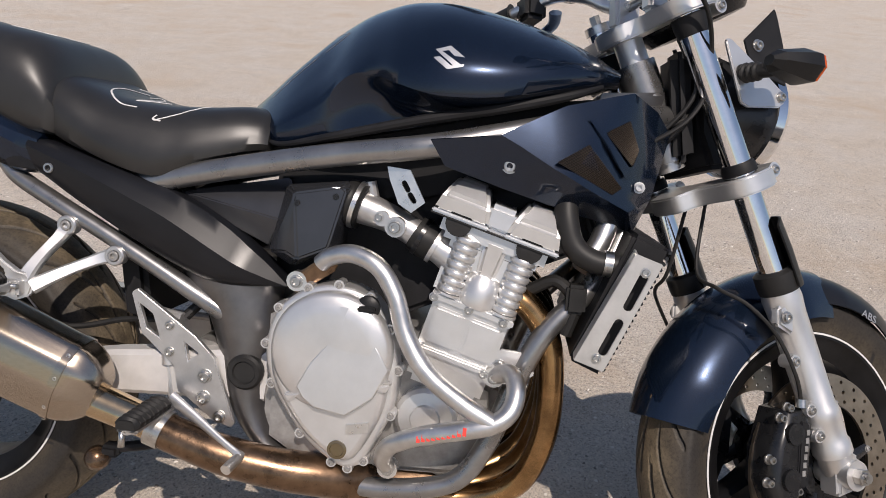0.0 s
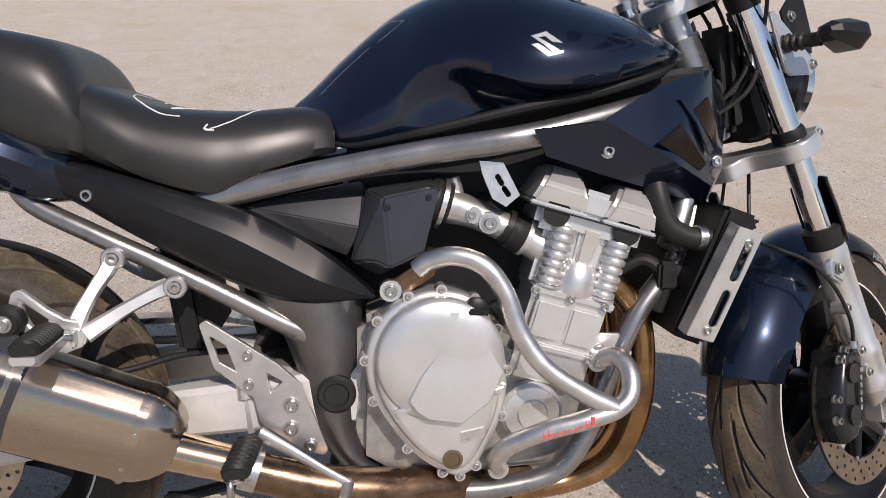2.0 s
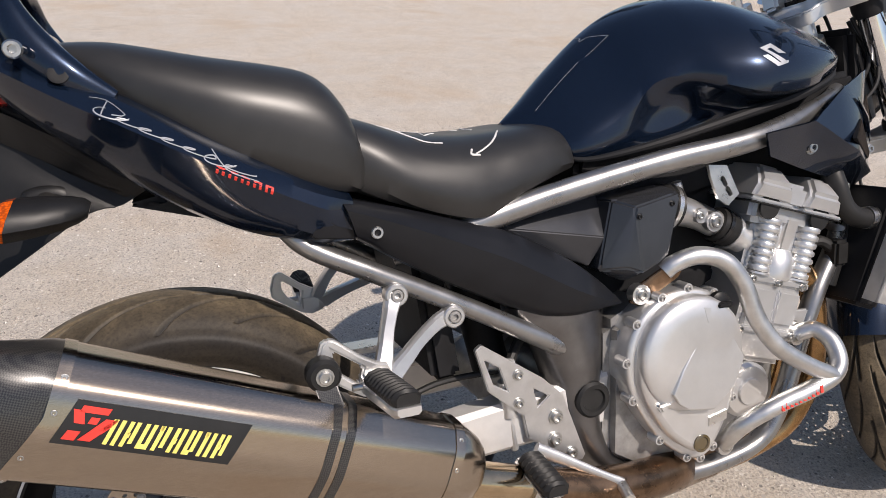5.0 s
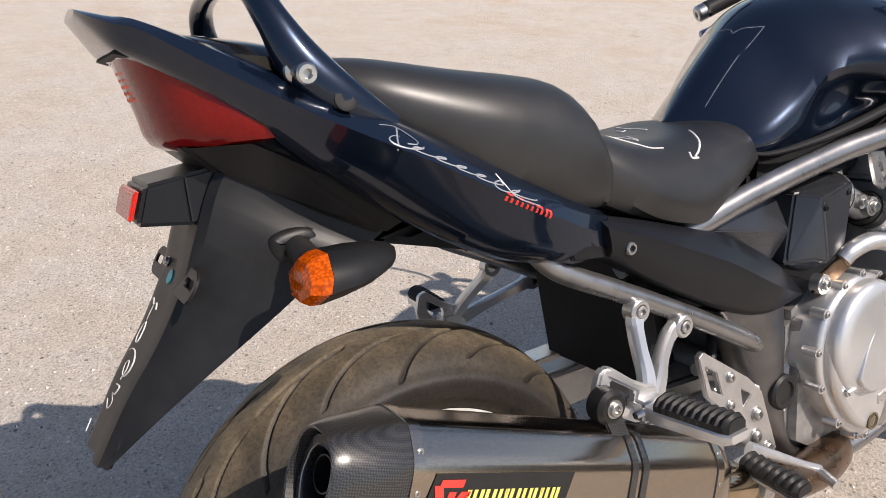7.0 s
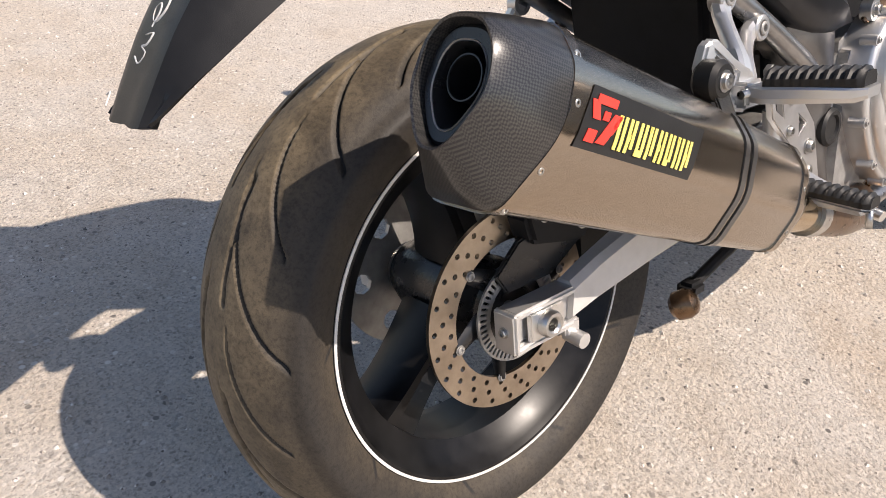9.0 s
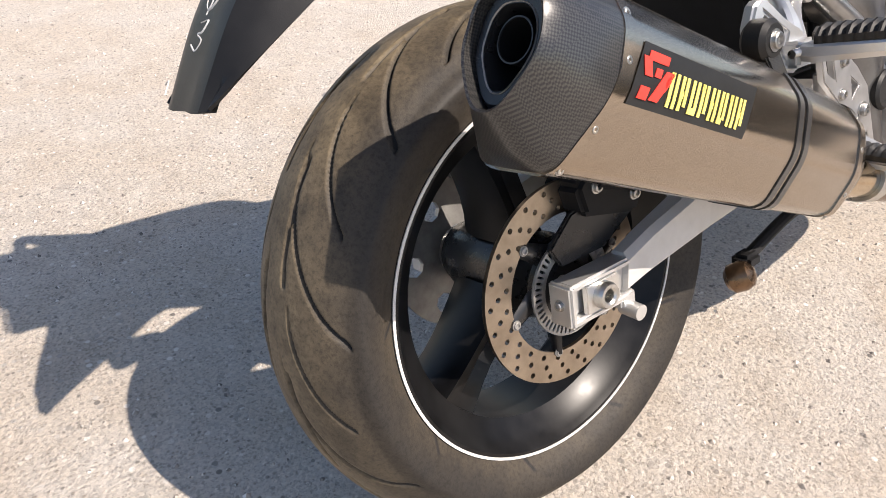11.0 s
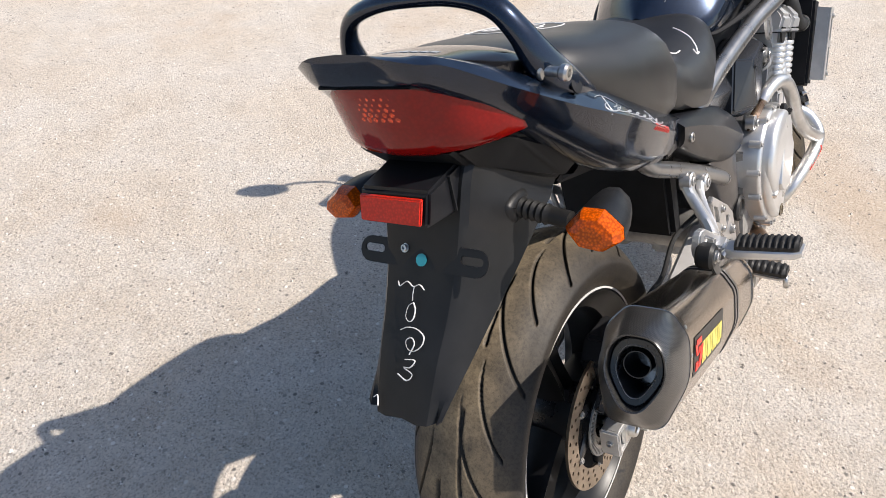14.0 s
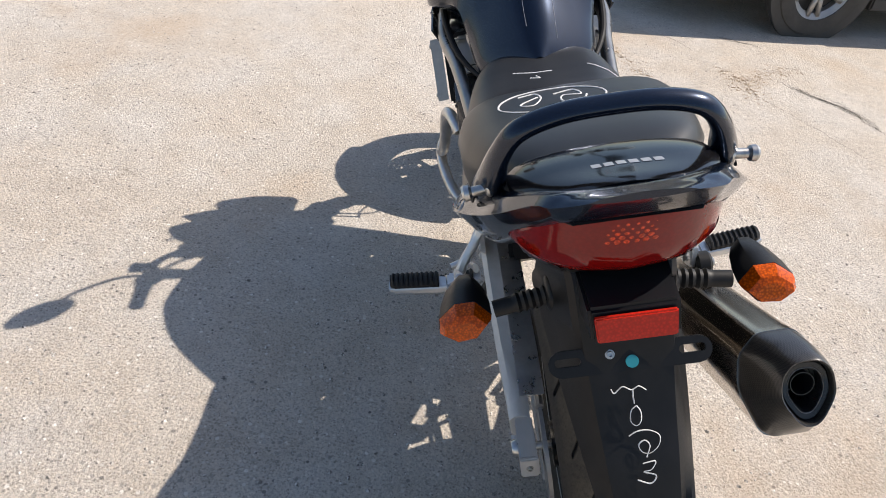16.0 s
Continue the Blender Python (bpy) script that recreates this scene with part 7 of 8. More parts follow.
# -- passenger foot pegs
for s in (-1, 1):
    lobe = plate([(0.268, 0.530), (0.262, 0.512), (0.240, 0.504), (0.222, 0.509), (0.198, 0.524), (0.182, 0.536), (0.170, 0.546), (0.168, 0.562), (0.175, 0.584), (0.183, 0.590), (0.192, 0.588), (0.222, 0.564), (0.243, 0.552), (0.258, 0.548)],
                 -0.007, 0.007, [[(0.188, 0.575), (0.224, 0.549), (0.218, 0.526), (0.198, 0.541), (0.189, 0.558)]], 0.003)
    for v in lobe.verts:
        v.co.y = s * (float(np.interp(v.co.x, [0.17, 0.205, 0.243, 0.268], [0.210, 0.217, 0.220, 0.214])) + s * v.co.y)
    arms = [flat_bar([(x, s * y, z) for x, y, z in ((0.288, 0.162, 0.621), (0.280, 0.169, 0.603), (0.268, 0.187, 0.580), (0.258, 0.206, 0.556), (0.250, 0.217, 0.534))], [0.0125, 0.0098, 0.0092, 0.0105, 0.0125], 0.0085),
            flat_bar([(x, s * y, z) for x, y, z in ((0.368, 0.162, 0.579), (0.346, 0.164, 0.572), (0.312, 0.182, 0.556), (0.286, 0.201, 0.541), (0.262, 0.216, 0.526))], [0.0125, 0.0098, 0.0092, 0.0105, 0.0125], 0.0085)]
    pbk = part("peg_bracket", join(lobe, *arms, hull([(x, s * y, z) for x in (0.220, 0.256) for y in (0.208, 0.240) for z in (0.512, 0.540)], 0.004)), CAST, bike, "silver cast passenger peg bracket")
    for x, z in ((0.289, 0.620), (0.369, 0.578)):
        part("bolt_boss", lathe([(0.0095, -0.010), (0.0160, -0.010), (0.0160, 0.007), (0.0140, 0.0090), (0.0100, 0.0090), (0.0095, 0.006)], (x, s * 0.164, z), (0, s, 0), 24, close=True), CASTBRIGHT, pbk)
    bolt(pbk, (0.289, s * 0.168, 0.620), (0, s, 0), 0.0085, material=CASTDARK), bolt(pbk, (0.369, s * 0.168, 0.578), (0, s, 0), 0.0085, material=CASTDARK)
    rows = []
    for f, wd, lo, hi in ((0.0, 0.0150, 0.520, 0.538), (0.12, 0.0175, 0.519, 0.538), (0.90, 0.0180, 0.526, 0.541), (1.0, 0.0140, 0.531, 0.541)):
        xm, yy = 0.232 + 0.010 * f, 0.242 + 0.112 * f
        rows.append([(xm + u * wd, s * yy, lo + (hi - lo) * v) for u, v in ((-1, 0.35), (-0.75, 0.0), (0.75, 0.0), (1, 0.35), (1, 0.85), (0.9, 1.0), (-0.9, 1.0), (-1, 0.85))])
    peg = part("passenger_peg", rings(rows), CAST, pbk, "alloy folding foot peg", angle=25)
    part("peg_rubber", ribbed_pad(s, 0.256, 0.350, 0.217, 0.251, 0.538, 0.008, 0.004, 10), RUBBER, pbk, "ribbed black peg rubber")
    part("peg_pin", tube([(0.205, s * 0.240, 0.530), (0.256, s * 0.240, 0.530)], 0.0045, 10, smooth=False), STEEL, pbk)

# -- rider's controls
for s in (-1, 1):
    rs = part("rearset_plate", plate([(0.398, 0.522), (0.408, 0.529), (0.446, 0.502), (0.505, 0.460), (0.537, 0.428), (0.574, 0.322), (0.568, 0.314), (0.540, 0.322), (0.477, 0.370), (0.470, 0.408), (0.416, 0.456)], *sorted((s * 0.160, s * 0.170)),
                                      [[(0.411, 0.506), (0.434, 0.490), (0.446, 0.452), (0.424, 0.466)], [(0.488, 0.448), (0.512, 0.432), (0.494, 0.418)]], 0.0015), CASTBRIGHT, bike, "silver cast rider footrest plate")
    for x, z, r in ((0.463, 0.474, 0.0065), (0.463, 0.430, 0.0065), (0.523, 0.396, 0.009), (0.521, 0.360, 0.009), (0.549, 0.331, 0.008)):
        bolt(rs, (x, s * 0.170, z), (0, s, 0), r)
    part("rider_peg", hull([(x, s * y, z) for x, y, z in ((0.446, 0.180, 0.338), (0.484, 0.180, 0.338), (0.446, 0.180, 0.352), (0.484, 0.180, 0.352), (0.440, 0.285, 0.334), (0.472, 0.285, 0.334), (0.440, 0.285, 0.346), (0.472, 0.285, 0.346), (0.456, 0.300, 0.342))], 0.005), CASTBRIGHT, rs, "alloy rider foot peg")
    part("peg_rubber", ribbed_pad(s, 0.198, 0.292, 0.446, 0.482, 0.349, -0.006, -0.004, 8), RUBBER, rs, "ribbed black peg rubber")
    part("peg_tip", tube([(0.452, s * 0.288, 0.342), (0.452, s * 0.290, 0.318)], 0.005, 8, smooth=False), STEEL, rs)
    ped = part("foot_lever", join(tube([(0.478, s * 0.190, 0.362), (0.520, s * 0.200, 0.340), (0.570, s * 0.214, 0.312), (0.604, s * 0.222, 0.293)], [0.012, 0.009, 0.007, 0.008], 12, squash=(0.6, 1))), CASTBRIGHT, bike, "silver cast foot lever")
    part("toe_piece", tube([(0.604, s * 0.215, 0.292), (0.596, s * 0.255, 0.284)], 0.0085, 12, smooth=False), ALLOY, ped, "knurled toe piece")
part("master_cylinder", join(tube([(0.452, -0.150, 0.460), (0.456, -0.152, 0.405)], 0.013, 14, smooth=False), tube([(0.456, -0.152, 0.405), (0.462, -0.154, 0.350)], 0.006, 10, smooth=False), tube([(0.430, -0.135, 0.485), (0.470, -0.140, 0.480)], 0.009, 10, smooth=False)), CAST, bike, "small silver brake master cylinder")
part("reservoir_hose", tube([(0.47, -0.13, 0.48), (0.50, -0.11, 0.52), (0.51, -0.10, 0.58), (0.48, -0.10, 0.62)], 0.008, 10), RUBBER, bike, "black rubber hose")
part("shock_absorber", tube([(0.50, 0.0, 0.40), (0.44, 0.0, 0.68)], 0.032, 18, smooth=False), MATT, bike, "dull black rear shock")

# -- lower frame, radiator, shrouds
for s in (-1, 1):
    part("cradle_tube", tube([(1.190, s * 0.045, 0.78), (1.130, s * 0.120, 0.62), (1.050, s * 0.150, 0.520), (1.010, s * 0.154, 0.430), (0.978, s * 0.156, 0.335), (0.930, s * 0.156, 0.264), (0.830, s * 0.155, 0.238), (0.740, s * 0.152, 0.240), (0.680, s * 0.148, 0.262)], 0.0165, 16, 60), FRAMEGREY, bike, "grey lower frame tube")
    hang = part("engine_hanger", plate([(0.965, 0.470), (0.985, 0.490), (1.020, 0.488), (1.040, 0.455), (1.010, 0.430), (0.975, 0.440)], *sorted((s * 0.155, s * 0.163)), (), 0.002), CAST, bike, "engine hanger plate")
    bolt(hang, (0.985, s * 0.163, 0.462), (0, s, 0), 0.009)
    low = part("lower_hanger", plate([(0.655, 0.262), (0.700, 0.262), (0.705, 0.238), (0.655, 0.236)], *sorted((s * 0.160, s * 0.168)), (), 0.002), BLACKMETAL, bike)
    for x in (0.668, 0.692):
        bolt(low, (x, s * 0.168, 0.250), (0, s, 0), 0.0075, material=BLACKMETAL)
    g = part("radiator_guard", join(plate([(1.157, 0.665), (1.194, 0.653), (1.130, 0.493), (1.088, 0.506)], *sorted((s * 0.230, s * 0.235)), [slot_hole((1.170, 0.632), (1.154, 0.590), 0.0065), slot_hole((1.144, 0.565), (1.127, 0.523), 0.0065)], 0.001),
                                    hull([(1.157, s * 0.230, 0.665), (1.158, s * 0.205, 0.668), (1.088, s * 0.230, 0.506), (1.089, s * 0.205, 0.508), (1.160, s * 0.230, 0.664), (1.161, s * 0.205, 0.667), (1.091, s * 0.230, 0.505), (1.092, s * 0.205, 0.507)], 0)), SILVERPLATE, bike, "silver slotted radiator side guard")
    bolt(g, (1.172, s * 0.235, 0.640), (0, s, 0), 0.0055), bolt(g, (1.119, s * 0.235, 0.512), (0, s, 0), 0.0055)
rad = part("radiator", hull([(x, y, z) for y in (-0.20, 0.20) for x, z in ((1.158, 0.690), (1.208, 0.672), (1.084, 0.495), (1.134, 0.475))], 0.006), MATT, bike, "black radiator")
for k in range(22):
    f = k / 21
    part("fin_row", tube([(1.212 - 0.074 * f, -0.185, 0.664 - 0.182 * f), (1.212 - 0.074 * f, 0.185, 0.664 - 0.182 * f)], 0.003, 6, smooth=False), BLACKMETAL, rad)
hose = part("coolant_hose", tube([(1.062, -0.150, 0.735), (1.064, -0.165, 0.700), (1.078, -0.172, 0.660), (1.110, -0.175, 0.640), (1.160, -0.175, 0.637)], 0.0175, 18), RUBBER, bike, "thick black coolant hose")
part("hose_clamp", tube([(1.122, -0.175, 0.639), (1.134, -0.175, 0.638)], 0.0195, 18, smooth=False), STEEL, hose, "steel hose clamp")
part("wiring_loom", join(tube([(1.02, -0.13, 0.58), (1.06, -0.14, 0.60), (1.09, -0.15, 0.57), (1.08, -0.15, 0.52)], 0.010, 10), tube([(1.10, -0.10, 0.70), (1.13, -0.12, 0.62), (1.12, -0.13, 0.55)], 0.008, 8), box(1.075, 1.105, -0.165, -0.135, 0.555, 0.60, 0.005)), RUBBER, bike, "black wiring and plugs")


def shroud(s):
    k = [(0.862, 0.214, 0.800), (0.883, 0.200, 0.764), (0.967, 0.178, 0.738), (1.050, 0.160, 0.716), (1.165, 0.108, 0.684), (1.186, 0.110, 0.737), (1.214, 0.058, 0.835), (1.186, 0.088, 0.867),
         (1.142, 0.138, 0.888), (1.046, 0.182, 0.860), (0.960, 0.209, 0.813), (1.060, 0.206, 0.757), (1.150, 0.155, 0.716)]
    k = [(x, s * y, z) for x, y, z in k]
    bm = bmesh.new()
    v = [bm.verts.new(p) for p in k]
    for f in ((0, 1, 2, 10), (2, 3, 11, 10), (3, 4, 12, 11), (10, 11, 9), (11, 8, 9), (11, 12, 5, 8), (5, 6, 7, 8), (4, 5, 12)):
        bm.faces.new([v[i] for i in f])
    bmesh.ops.recalc_face_normals(bm, faces=bm.faces)
    bmesh.ops.subdivide_edges(bm, edges=list(bm.edges), cuts=3, use_grid_fill=True)
    for _ in range(1):
        bmesh.ops.smooth_vert(bm, verts=[x for x in bm.verts if not x.is_boundary], factor=0.35, use_axis_x=True, use_axis_y=True, use_axis_z=True)
    bmesh.ops.solidify(bm, geom=list(bm.faces), thickness=-0.004)
    return bm


def on_plane(x, z, a, b, c):
    n = (Vector(b) - Vector(a)).cross(Vector(c) - Vector(a))
    return a[1] - (n.x * (x - a[0]) + n.z * (z - a[2])) / n.y


for s in (-1, 1):
    sh = part("radiator_shroud", shroud(s), BLUE, bike, "glossy dark blue radiator shroud", angle=26)
    bolt(sh, (0.975, s * 0.192, 0.770), (0, s, 0), 0.0085), bolt(sh, (1.166, s * 0.139, 0.752), (0, s, 0.1), 0.0065)
    a, b, c = (1.060, s * 0.206, 0.757), (1.150, s * 0.155, 0.716), (1.142, s * 0.138, 0.888)
    for quad in (((1.040, 0.781), (1.084, 0.809), (1.138, 0.750), (1.124, 0.740)), ((1.106, 0.828), (1.142, 0.848), (1.160, 0.806), (1.152, 0.782))):
        q = [Vector((x, on_plane(x, z, a, b, c), z)) for x, z in quad]
        mid = sum(q, Vector()) / 4
        gr = part("inlet_backing", hull([p + Vector((0, s * d, 0)) for p in q for d in (0.0035, -0.004)], 0), MATT, sh, "dark inlet")
        mesh_bits = []
        for f in np.linspace(0.06, 0.94, 13):
            p0, p1 = q[0].lerp(q[1], f), q[3].lerp(q[2], f)
            mesh_bits.append(tube([p0 + Vector((0, s * 0.0045, 0)), p1 + Vector((0, s * 0.0045, 0))], 0.0006, 4, smooth=False))
        for f in np.linspace(0.05, 0.95, 22):
            p0, p1 = q[0].lerp(q[3], f), q[1].lerp(q[2], f)
            mesh_bits.append(tube([p0 + Vector((0, s * 0.0045, 0)), p1 + Vector((0, s * 0.0045, 0))], 0.0006, 4, smooth=False))
        part("inlet_mesh", join(*mesh_bits), DARKMESH, gr, "fine wire mesh")
    part("inlet_fin", hull([Vector((x, on_plane(x, z, a, b, c) + s * d, z)) for x, z, d in ((1.078, 0.846, 0.0), (1.090, 0.846, 0.002), (1.142, 0.762, 0.006), (1.156, 0.770, 0.006), (1.110, 0.808, 0.012), (1.118, 0.811, 0.012))], 0.0015), BLUE, sh)
    part("tank_trim", tube([(0.585, s * 0.104, 0.778), (0.625, s * 0.128, 0.775), (0.716, s * 0.163, 0.795), (0.842, s * 0.180, 0.826), (0.964, s * 0.176, 0.853), (1.05, s * 0.153, 0.877), (1.10, s * 0.115, 0.897)], [0.003, 0.005, 0.007, 0.008, 0.008, 0.007, 0.004], 10), MATT, tank, "black rubber tank edge")
part("backbone", hull([(x, y, z) for y in (-0.10, 0.10) for x, z in ((0.60, 0.70), (0.61, 0.775), (1.02, 0.87), (1.17, 0.89), (1.19, 0.80), (1.05, 0.74), (0.80, 0.69))], 0.01), MATT, bike, "dark frame backbone under the tank")
part("frame_gusset", hull([(1.09, -0.085, 0.868), (1.09, 0.085, 0.868), (1.20, -0.030, 0.840), (1.20, 0.030, 0.840), (1.10, -0.080, 0.892), (1.10, 0.080, 0.892), (1.215, -0.028, 0.905), (1.215, 0.028, 0.905)], 0.006), PIVOTGREY, bike, "dark grey steering head gusset")
for a, b, c in (((1.215, -0.050, 0.985), (1.245, -0.066, 0.900), (1.165, -0.060, 0.795)), ((1.225, -0.035, 0.980), (1.258, -0.052, 0.895), (1.190, -0.052, 0.790)), ((1.225, 0.030, 0.980), (1.258, 0.045, 0.900), (1.190, 0.050, 0.800))):
    part("wiring_sleeve", tube([a, b, c], 0.0036, 10, 20), RUBBER, bike, "black wiring sleeve")
# two more added blocks that darken the gap behind the cables
part("dark_head_backing", hull([(x, y, z) for y in (-0.052, 0.05) for x, z in ((1.205, 0.965), (1.235, 0.970), (1.262, 0.800), (1.232, 0.790))], 0.012), MATT, bike, "dark backing block added behind the wiring sleeves")
part("dark_lamp_backing", hull([(x, y, z) for x, z in ((1.262, 0.965), (1.315, 0.955), (1.335, 0.840), (1.290, 0.815), (1.262, 0.860)) for y in (-0.072, 0.072)], 0.012), MATT, bike, "dark backing block added behind the headlight", ST)
for k, (y0, y1, z1) in enumerate(((-0.06, -0.09, 0.80), (0.02, 0.05, 0.78), (-0.02, -0.05, 0.84), (0.05, 0.08, 0.82))):
    part("control_cable", tube([(1.17, y0 * 2.5, 1.07), (1.235, y0 * 2.0, 1.02), (1.262, y0 * 1.2, 0.93), (1.235, y1, 0.86), (1.15, y1 * 1.1, z1)], 0.0034, 8), RUBBER, bike, "black control cable")
part("radiator_cap_tube", tube([(1.135, -0.105, 0.715), (1.120, -0.125, 0.665), (1.095, -0.14, 0.62)], 0.017, 16), ALLOY, bike, "bright coolant pipe")


# -- chalk, prints and emblems laid onto the panels
bpy.context.view_layer.update()


def lay(ob, start, way):
    """Where a ray from a drawn point meets a panel: place and normal, in the machine's own axes."""
    ok, at, nrm, _ = ob.ray_cast(Vector(start), Vector(way))
    return (at, nrm) if ok else (None, None)


def strokes_on(ob, lines, way, r, material, name="chalk_stroke", dense=6, label=""):
    for line in lines:
        pts = []
        for p in spline(line, max(4, dense * len(line))):
            at, nrm = lay(ob, p, way)
            if at is not None:
                pts.append(tuple(at + nrm * 0.0004))
        if len(pts) > 3:
            part(name, tube(pts, r, 6, smooth=False, squash=(1, 0.6)), material, ob, label, fixed=True)


def film_on(ob, poly, way, material, name, label="", lift=0.0006, grid=4):
    """A thin film of four corners pressed onto a panel."""
    a, b, c, d = [Vector(p) for p in poly]
    rows = []
    for i in range(grid + 1):
        row = []
        for j in range(grid + 1):
            s, t = i / grid, j / grid
            p = a.lerp(b, s).lerp(d.lerp(c, s), t)
            at, nrm = lay(ob, p, way)
            if at is None:
                return None
            row.append(at + nrm * lift)
        rows.append(row)
    bm = rings(rows, False, False)
    bmesh.ops.solidify(bm, geom=list(bm.faces), thickness=0.0005)
    return part(name, bm, material, ob, label, fixed=True)


def arc(cx, cy, rx, ry, a0, a1, z, n=12):
    return [(cx + rx * math.cos(radians(a)), cy + ry * math.sin(radians(a)), z) for a in np.linspace(a0, a1, n)]


down = (0, 0, -1)
strokes_on(rider, [[(0.305, -0.060, 0.95), (0.318, -0.090, 0.95), (0.340, -0.117, 0.95), (0.360, -0.130, 0.95), (0.385, -0.130, 0.95)], [(0.305, -0.060, 0.95), (0.298, -0.020, 0.95), (0.305, 0.010, 0.95), (0.315, 0.040, 0.95)],
                   [(0.333, 0.010, 0.95), (0.328, 0.060, 0.95), (0.345, 0.040, 0.95), (0.371, -0.054, 0.95), (0.368, -0.100, 0.95), (0.384, -0.078, 0.95), (0.402, -0.048, 0.95)],
                   [(0.285, 0.060, 0.95), (0.300, 0.080, 0.95)], [(0.490, -0.085, 0.95), (0.469, -0.118, 0.95), (0.448, -0.136, 0.95), (0.428, -0.146, 0.95)], [(0.424, -0.140, 0.95), (0.421, -0.147, 0.95), (0.434, -0.147, 0.95)],
                   [(0.490, 0.060, 0.95), (0.480, 0.02, 0.95), (0.478, -0.015, 0.95)], [(0.460, 0.030, 0.95), (0.455, 0.012, 0.95), (0.466, 0.018, 0.95)]], down, 0.0017, CHALK)
strokes_on(pillion, [arc(0.131, 0.031, 0.052, 0.079, 0, 360, 1.1, 24),
                     [(0.160, 0.078, 1.1), (0.166, 0.052, 1.1), (0.140, 0.046, 1.1), (0.112, 0.060, 1.1), (0.122, 0.078, 1.1), (0.148, 0.050, 1.1)],
                     [(0.152, 0.026, 1.1), (0.160, -0.004, 1.1), (0.134, -0.012, 1.1), (0.138, 0.014, 1.1), (0.112, 0.016, 1.1), (0.106, -0.010, 1.1), (0.130, -0.020, 1.1)]], down, 0.0016, CHALK)
back = (1, 0, 0)
# thin pale lines across and down the back of the tank
strokes_on(tank, [[(0.3, 0.014, 0.962), (0.3, -0.010, 0.962), (0.3, -0.018, 0.956), (0.3, -0.026, 0.962), (0.3, -0.052, 0.962)], [(0.3, -0.052, 0.962), (0.3, -0.050, 0.948), (0.3, -0.047, 0.930)], [(0.3, -0.044, 0.922), (0.3, -0.043, 0.885), (0.3, -0.042, 0.850)],
                  [(0.3, 0.016, 0.950), (0.3, 0.018, 0.915), (0.3, 0.017, 0.880)]], back, 0.0004, PALELINE, "pale_line", label="thin pale line on the back of the tank")
for k in range(6):
    y0 = 0.030 - 0.0135 * k
    film_on(tail_panel, [(-0.164, y0, 1.1), (-0.164, y0 - 0.010, 1.1), (-0.174, y0 - 0.011, 1.1), (-0.174, y0 - 0.001, 1.1)], down, SILVERPRINT, "maker_bar", "small silver maker bar", grid=2)
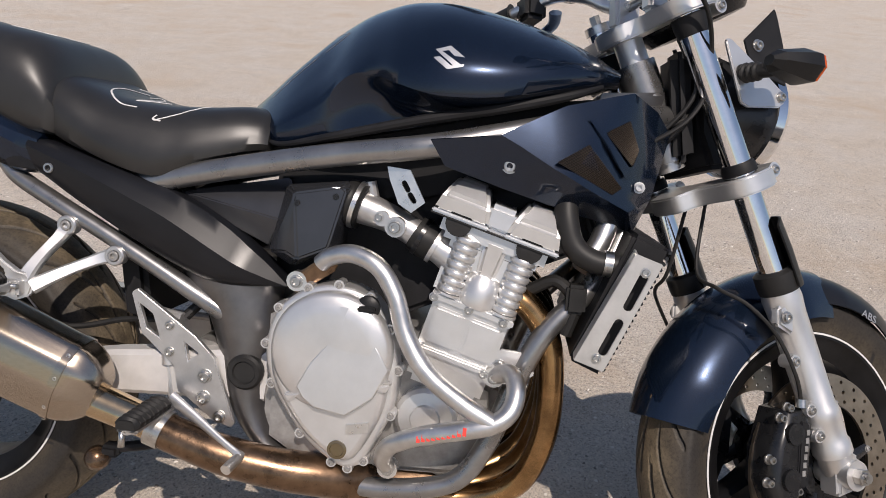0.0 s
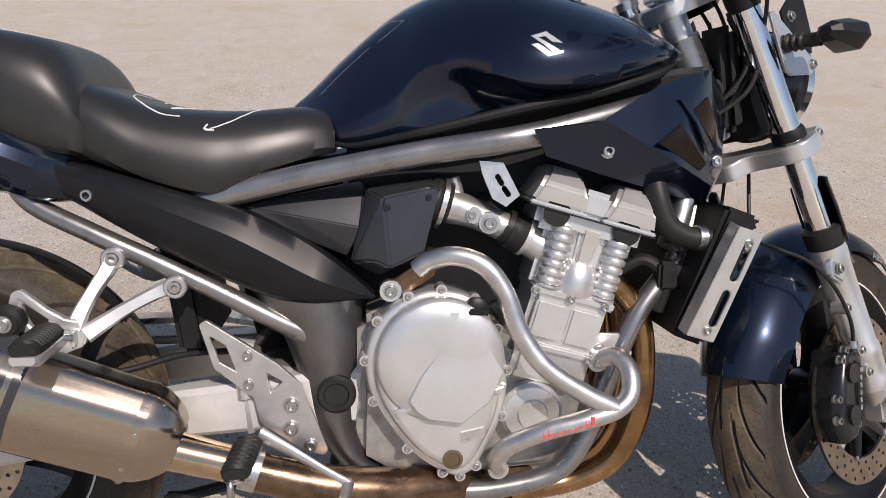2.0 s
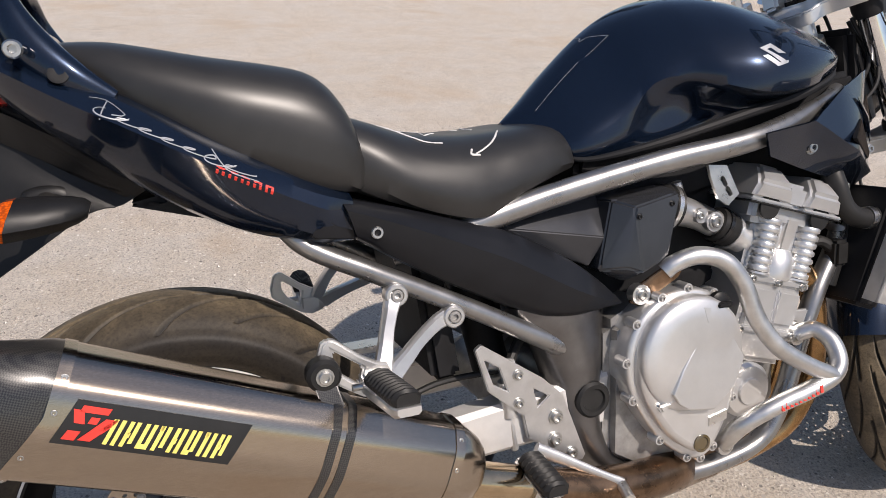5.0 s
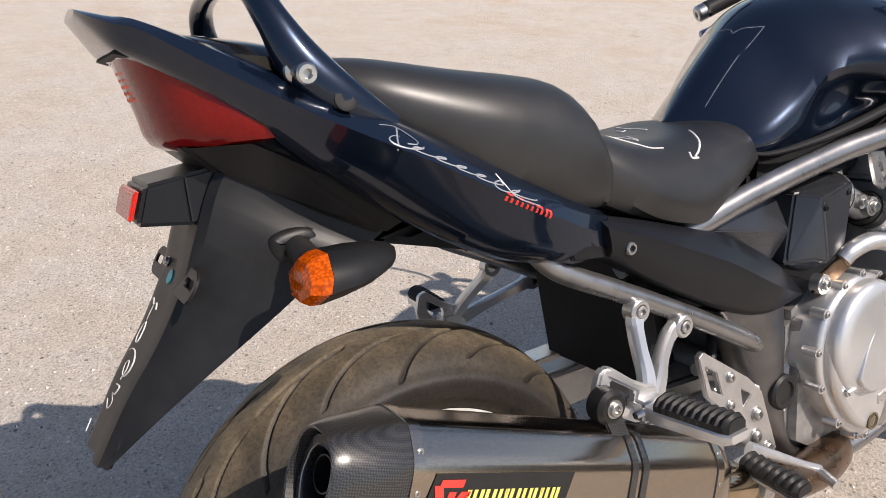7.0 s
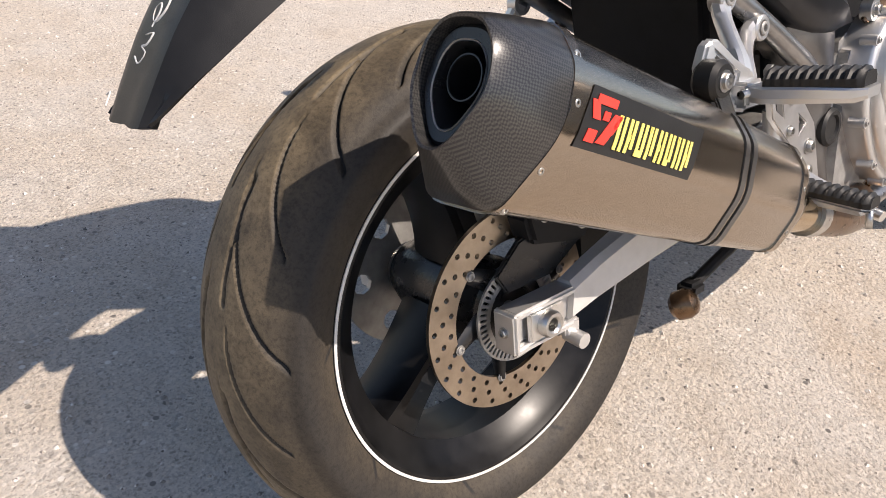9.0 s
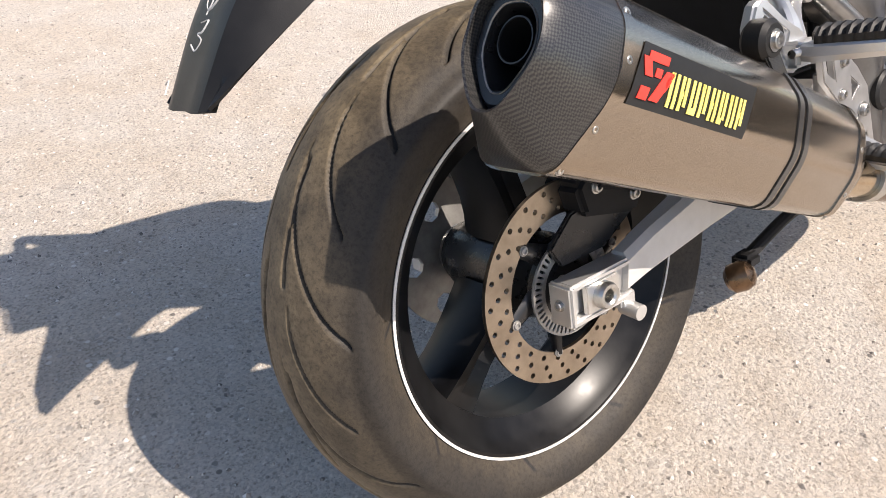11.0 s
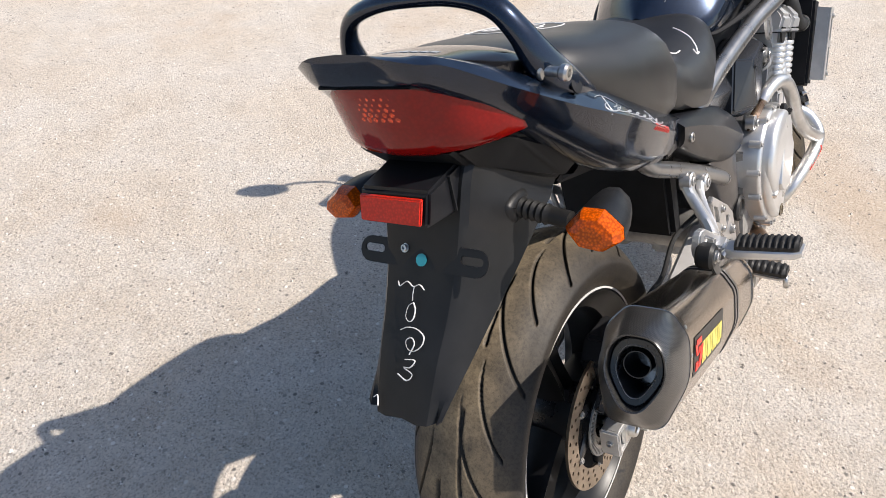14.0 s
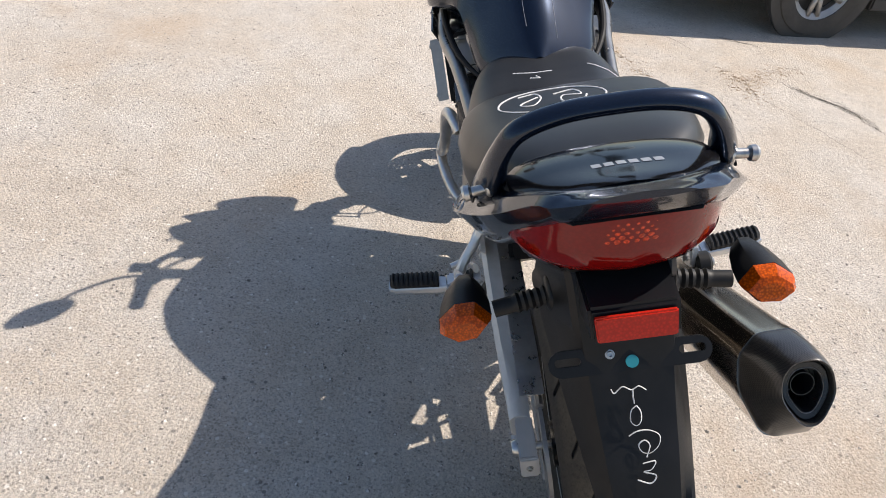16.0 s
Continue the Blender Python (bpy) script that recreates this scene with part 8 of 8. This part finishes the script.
for s in (-1, 1):
    way = (0, -s, 0)
    y = s * 0.5
    for poly in ([(0.869, 0.9254), (0.8905, 0.9318), (0.8968, 0.9267), (0.8761, 0.9226)], [(0.869, 0.9254), (0.8784, 0.9234), (0.9085, 0.9043), (0.8984, 0.9019)], [(0.886, 0.9272), (0.8905, 0.9318), (0.912, 0.9157), (0.8972, 0.9169)],
                 [(0.8678, 0.9134), (0.877, 0.9151), (0.8985, 0.8996), (0.8892, 0.8972)], [(0.8892, 0.8972), (0.8914, 0.9025), (0.9123, 0.9059), (0.9109, 0.9021)]):
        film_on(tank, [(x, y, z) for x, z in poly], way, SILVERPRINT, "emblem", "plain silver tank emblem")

    def tail_at(u, v):
        return (-0.045 + 0.175 * u, y, 0.884 - 0.096 * u + v)

    script = []
    for q in np.linspace(0, 7, 90):
        h = 0.0055 if int(q) not in (0, 5) else 0.011
        script.append(tail_at(0.04 + 0.125 * q - 0.045 * math.sin(2 * math.pi * q) + 0.05 * math.cos(2 * math.pi * q), 0.002 + h * 0.5 * math.cos(2 * math.pi * q)))
    lines = [script, [tail_at(0.0, 0.012), tail_at(0.10, 0.017), tail_at(0.20, 0.009), tail_at(0.12, 0.003)], [tail_at(0.10, 0.016), tail_at(0.07, 0.004), tail_at(0.05, -0.008)], [tail_at(0.70, 0.014), tail_at(0.74, 0.004), tail_at(0.80, -0.004), tail_at(0.98, -0.001)]]
    strokes_on(tail, lines, way, 0.0009, SILVERPRINT, "emblem_stroke", 2, "flowing silver emblem stroke")
    for k in range(5):
        u = 0.080 + k * 0.0135
        v = 0.812 - 0.0068 * k
        for a, b, c in ((0.0, 0.003, 0.0), (0.0065, 0.0095, -0.0033)):
            film_on(tail, [(u + a, y, v + c), (u + b, y, v + c - 0.0015), (u + b - 0.002, y, v + c - 0.0095), (u + a - 0.002, y, v + c - 0.008)], way, ORANGERED, "red_bar", "small red printed bar", grid=2)
        film_on(tail, [(u + 0.002, y, v - 0.001), (u + 0.008, y, v - 0.004), (u + 0.0075, y, v - 0.006), (u + 0.0015, y, v - 0.003)], way, ORANGERED, "red_bar", "small red printed bar", grid=2)
# red print along the crash bar
for k in range(10):
    f = k / 9
    at = Vector((0.946, -0.2475, 0.389)).lerp(Vector((0.880, -0.2370, 0.3665)), f)
    tall = (0.0105, 0.0080, 0.0082, 0.0098, 0.0080)[k % 5]
    part("red_bar", hull([at + Vector((dx, dy, dz)) for dx in (-0.0026, 0.0026) for dy, dz in ((-0.0160, -0.0030), (-0.0134, tall - 0.0025), (-0.010, -0.0030), (-0.007, tall - 0.0025))], 0), ORANGERED, crash, "small red printed bar")
# lettering on the front mudguard extension
spot = FRONT_SHIFT @ ST @ Vector((1.605, -0.30, 0.553))
way = (ST.to_3x3() @ Vector((0, 1, 0)))
at, nrm = lay(ext, spot, way)
if at is not None:
    along = (ST.to_3x3() @ Vector((0.93, 0, -0.36)))
    along = (along - nrm * along.dot(nrm)).normalized()
    over = nrm.cross(along)
    base = at + nrm * 0.0008
    lm = Matrix(((along.x, over.x, nrm.x, base.x), (along.y, over.y, nrm.y, base.y), (along.z, over.z, nrm.z, base.z), (0, 0, 0, 1)))
    text_mesh("ABS", 0.022, SILVERPRINT, "lettering", ext, lm, "grey ABS lettering", 0.0004, 0.25)
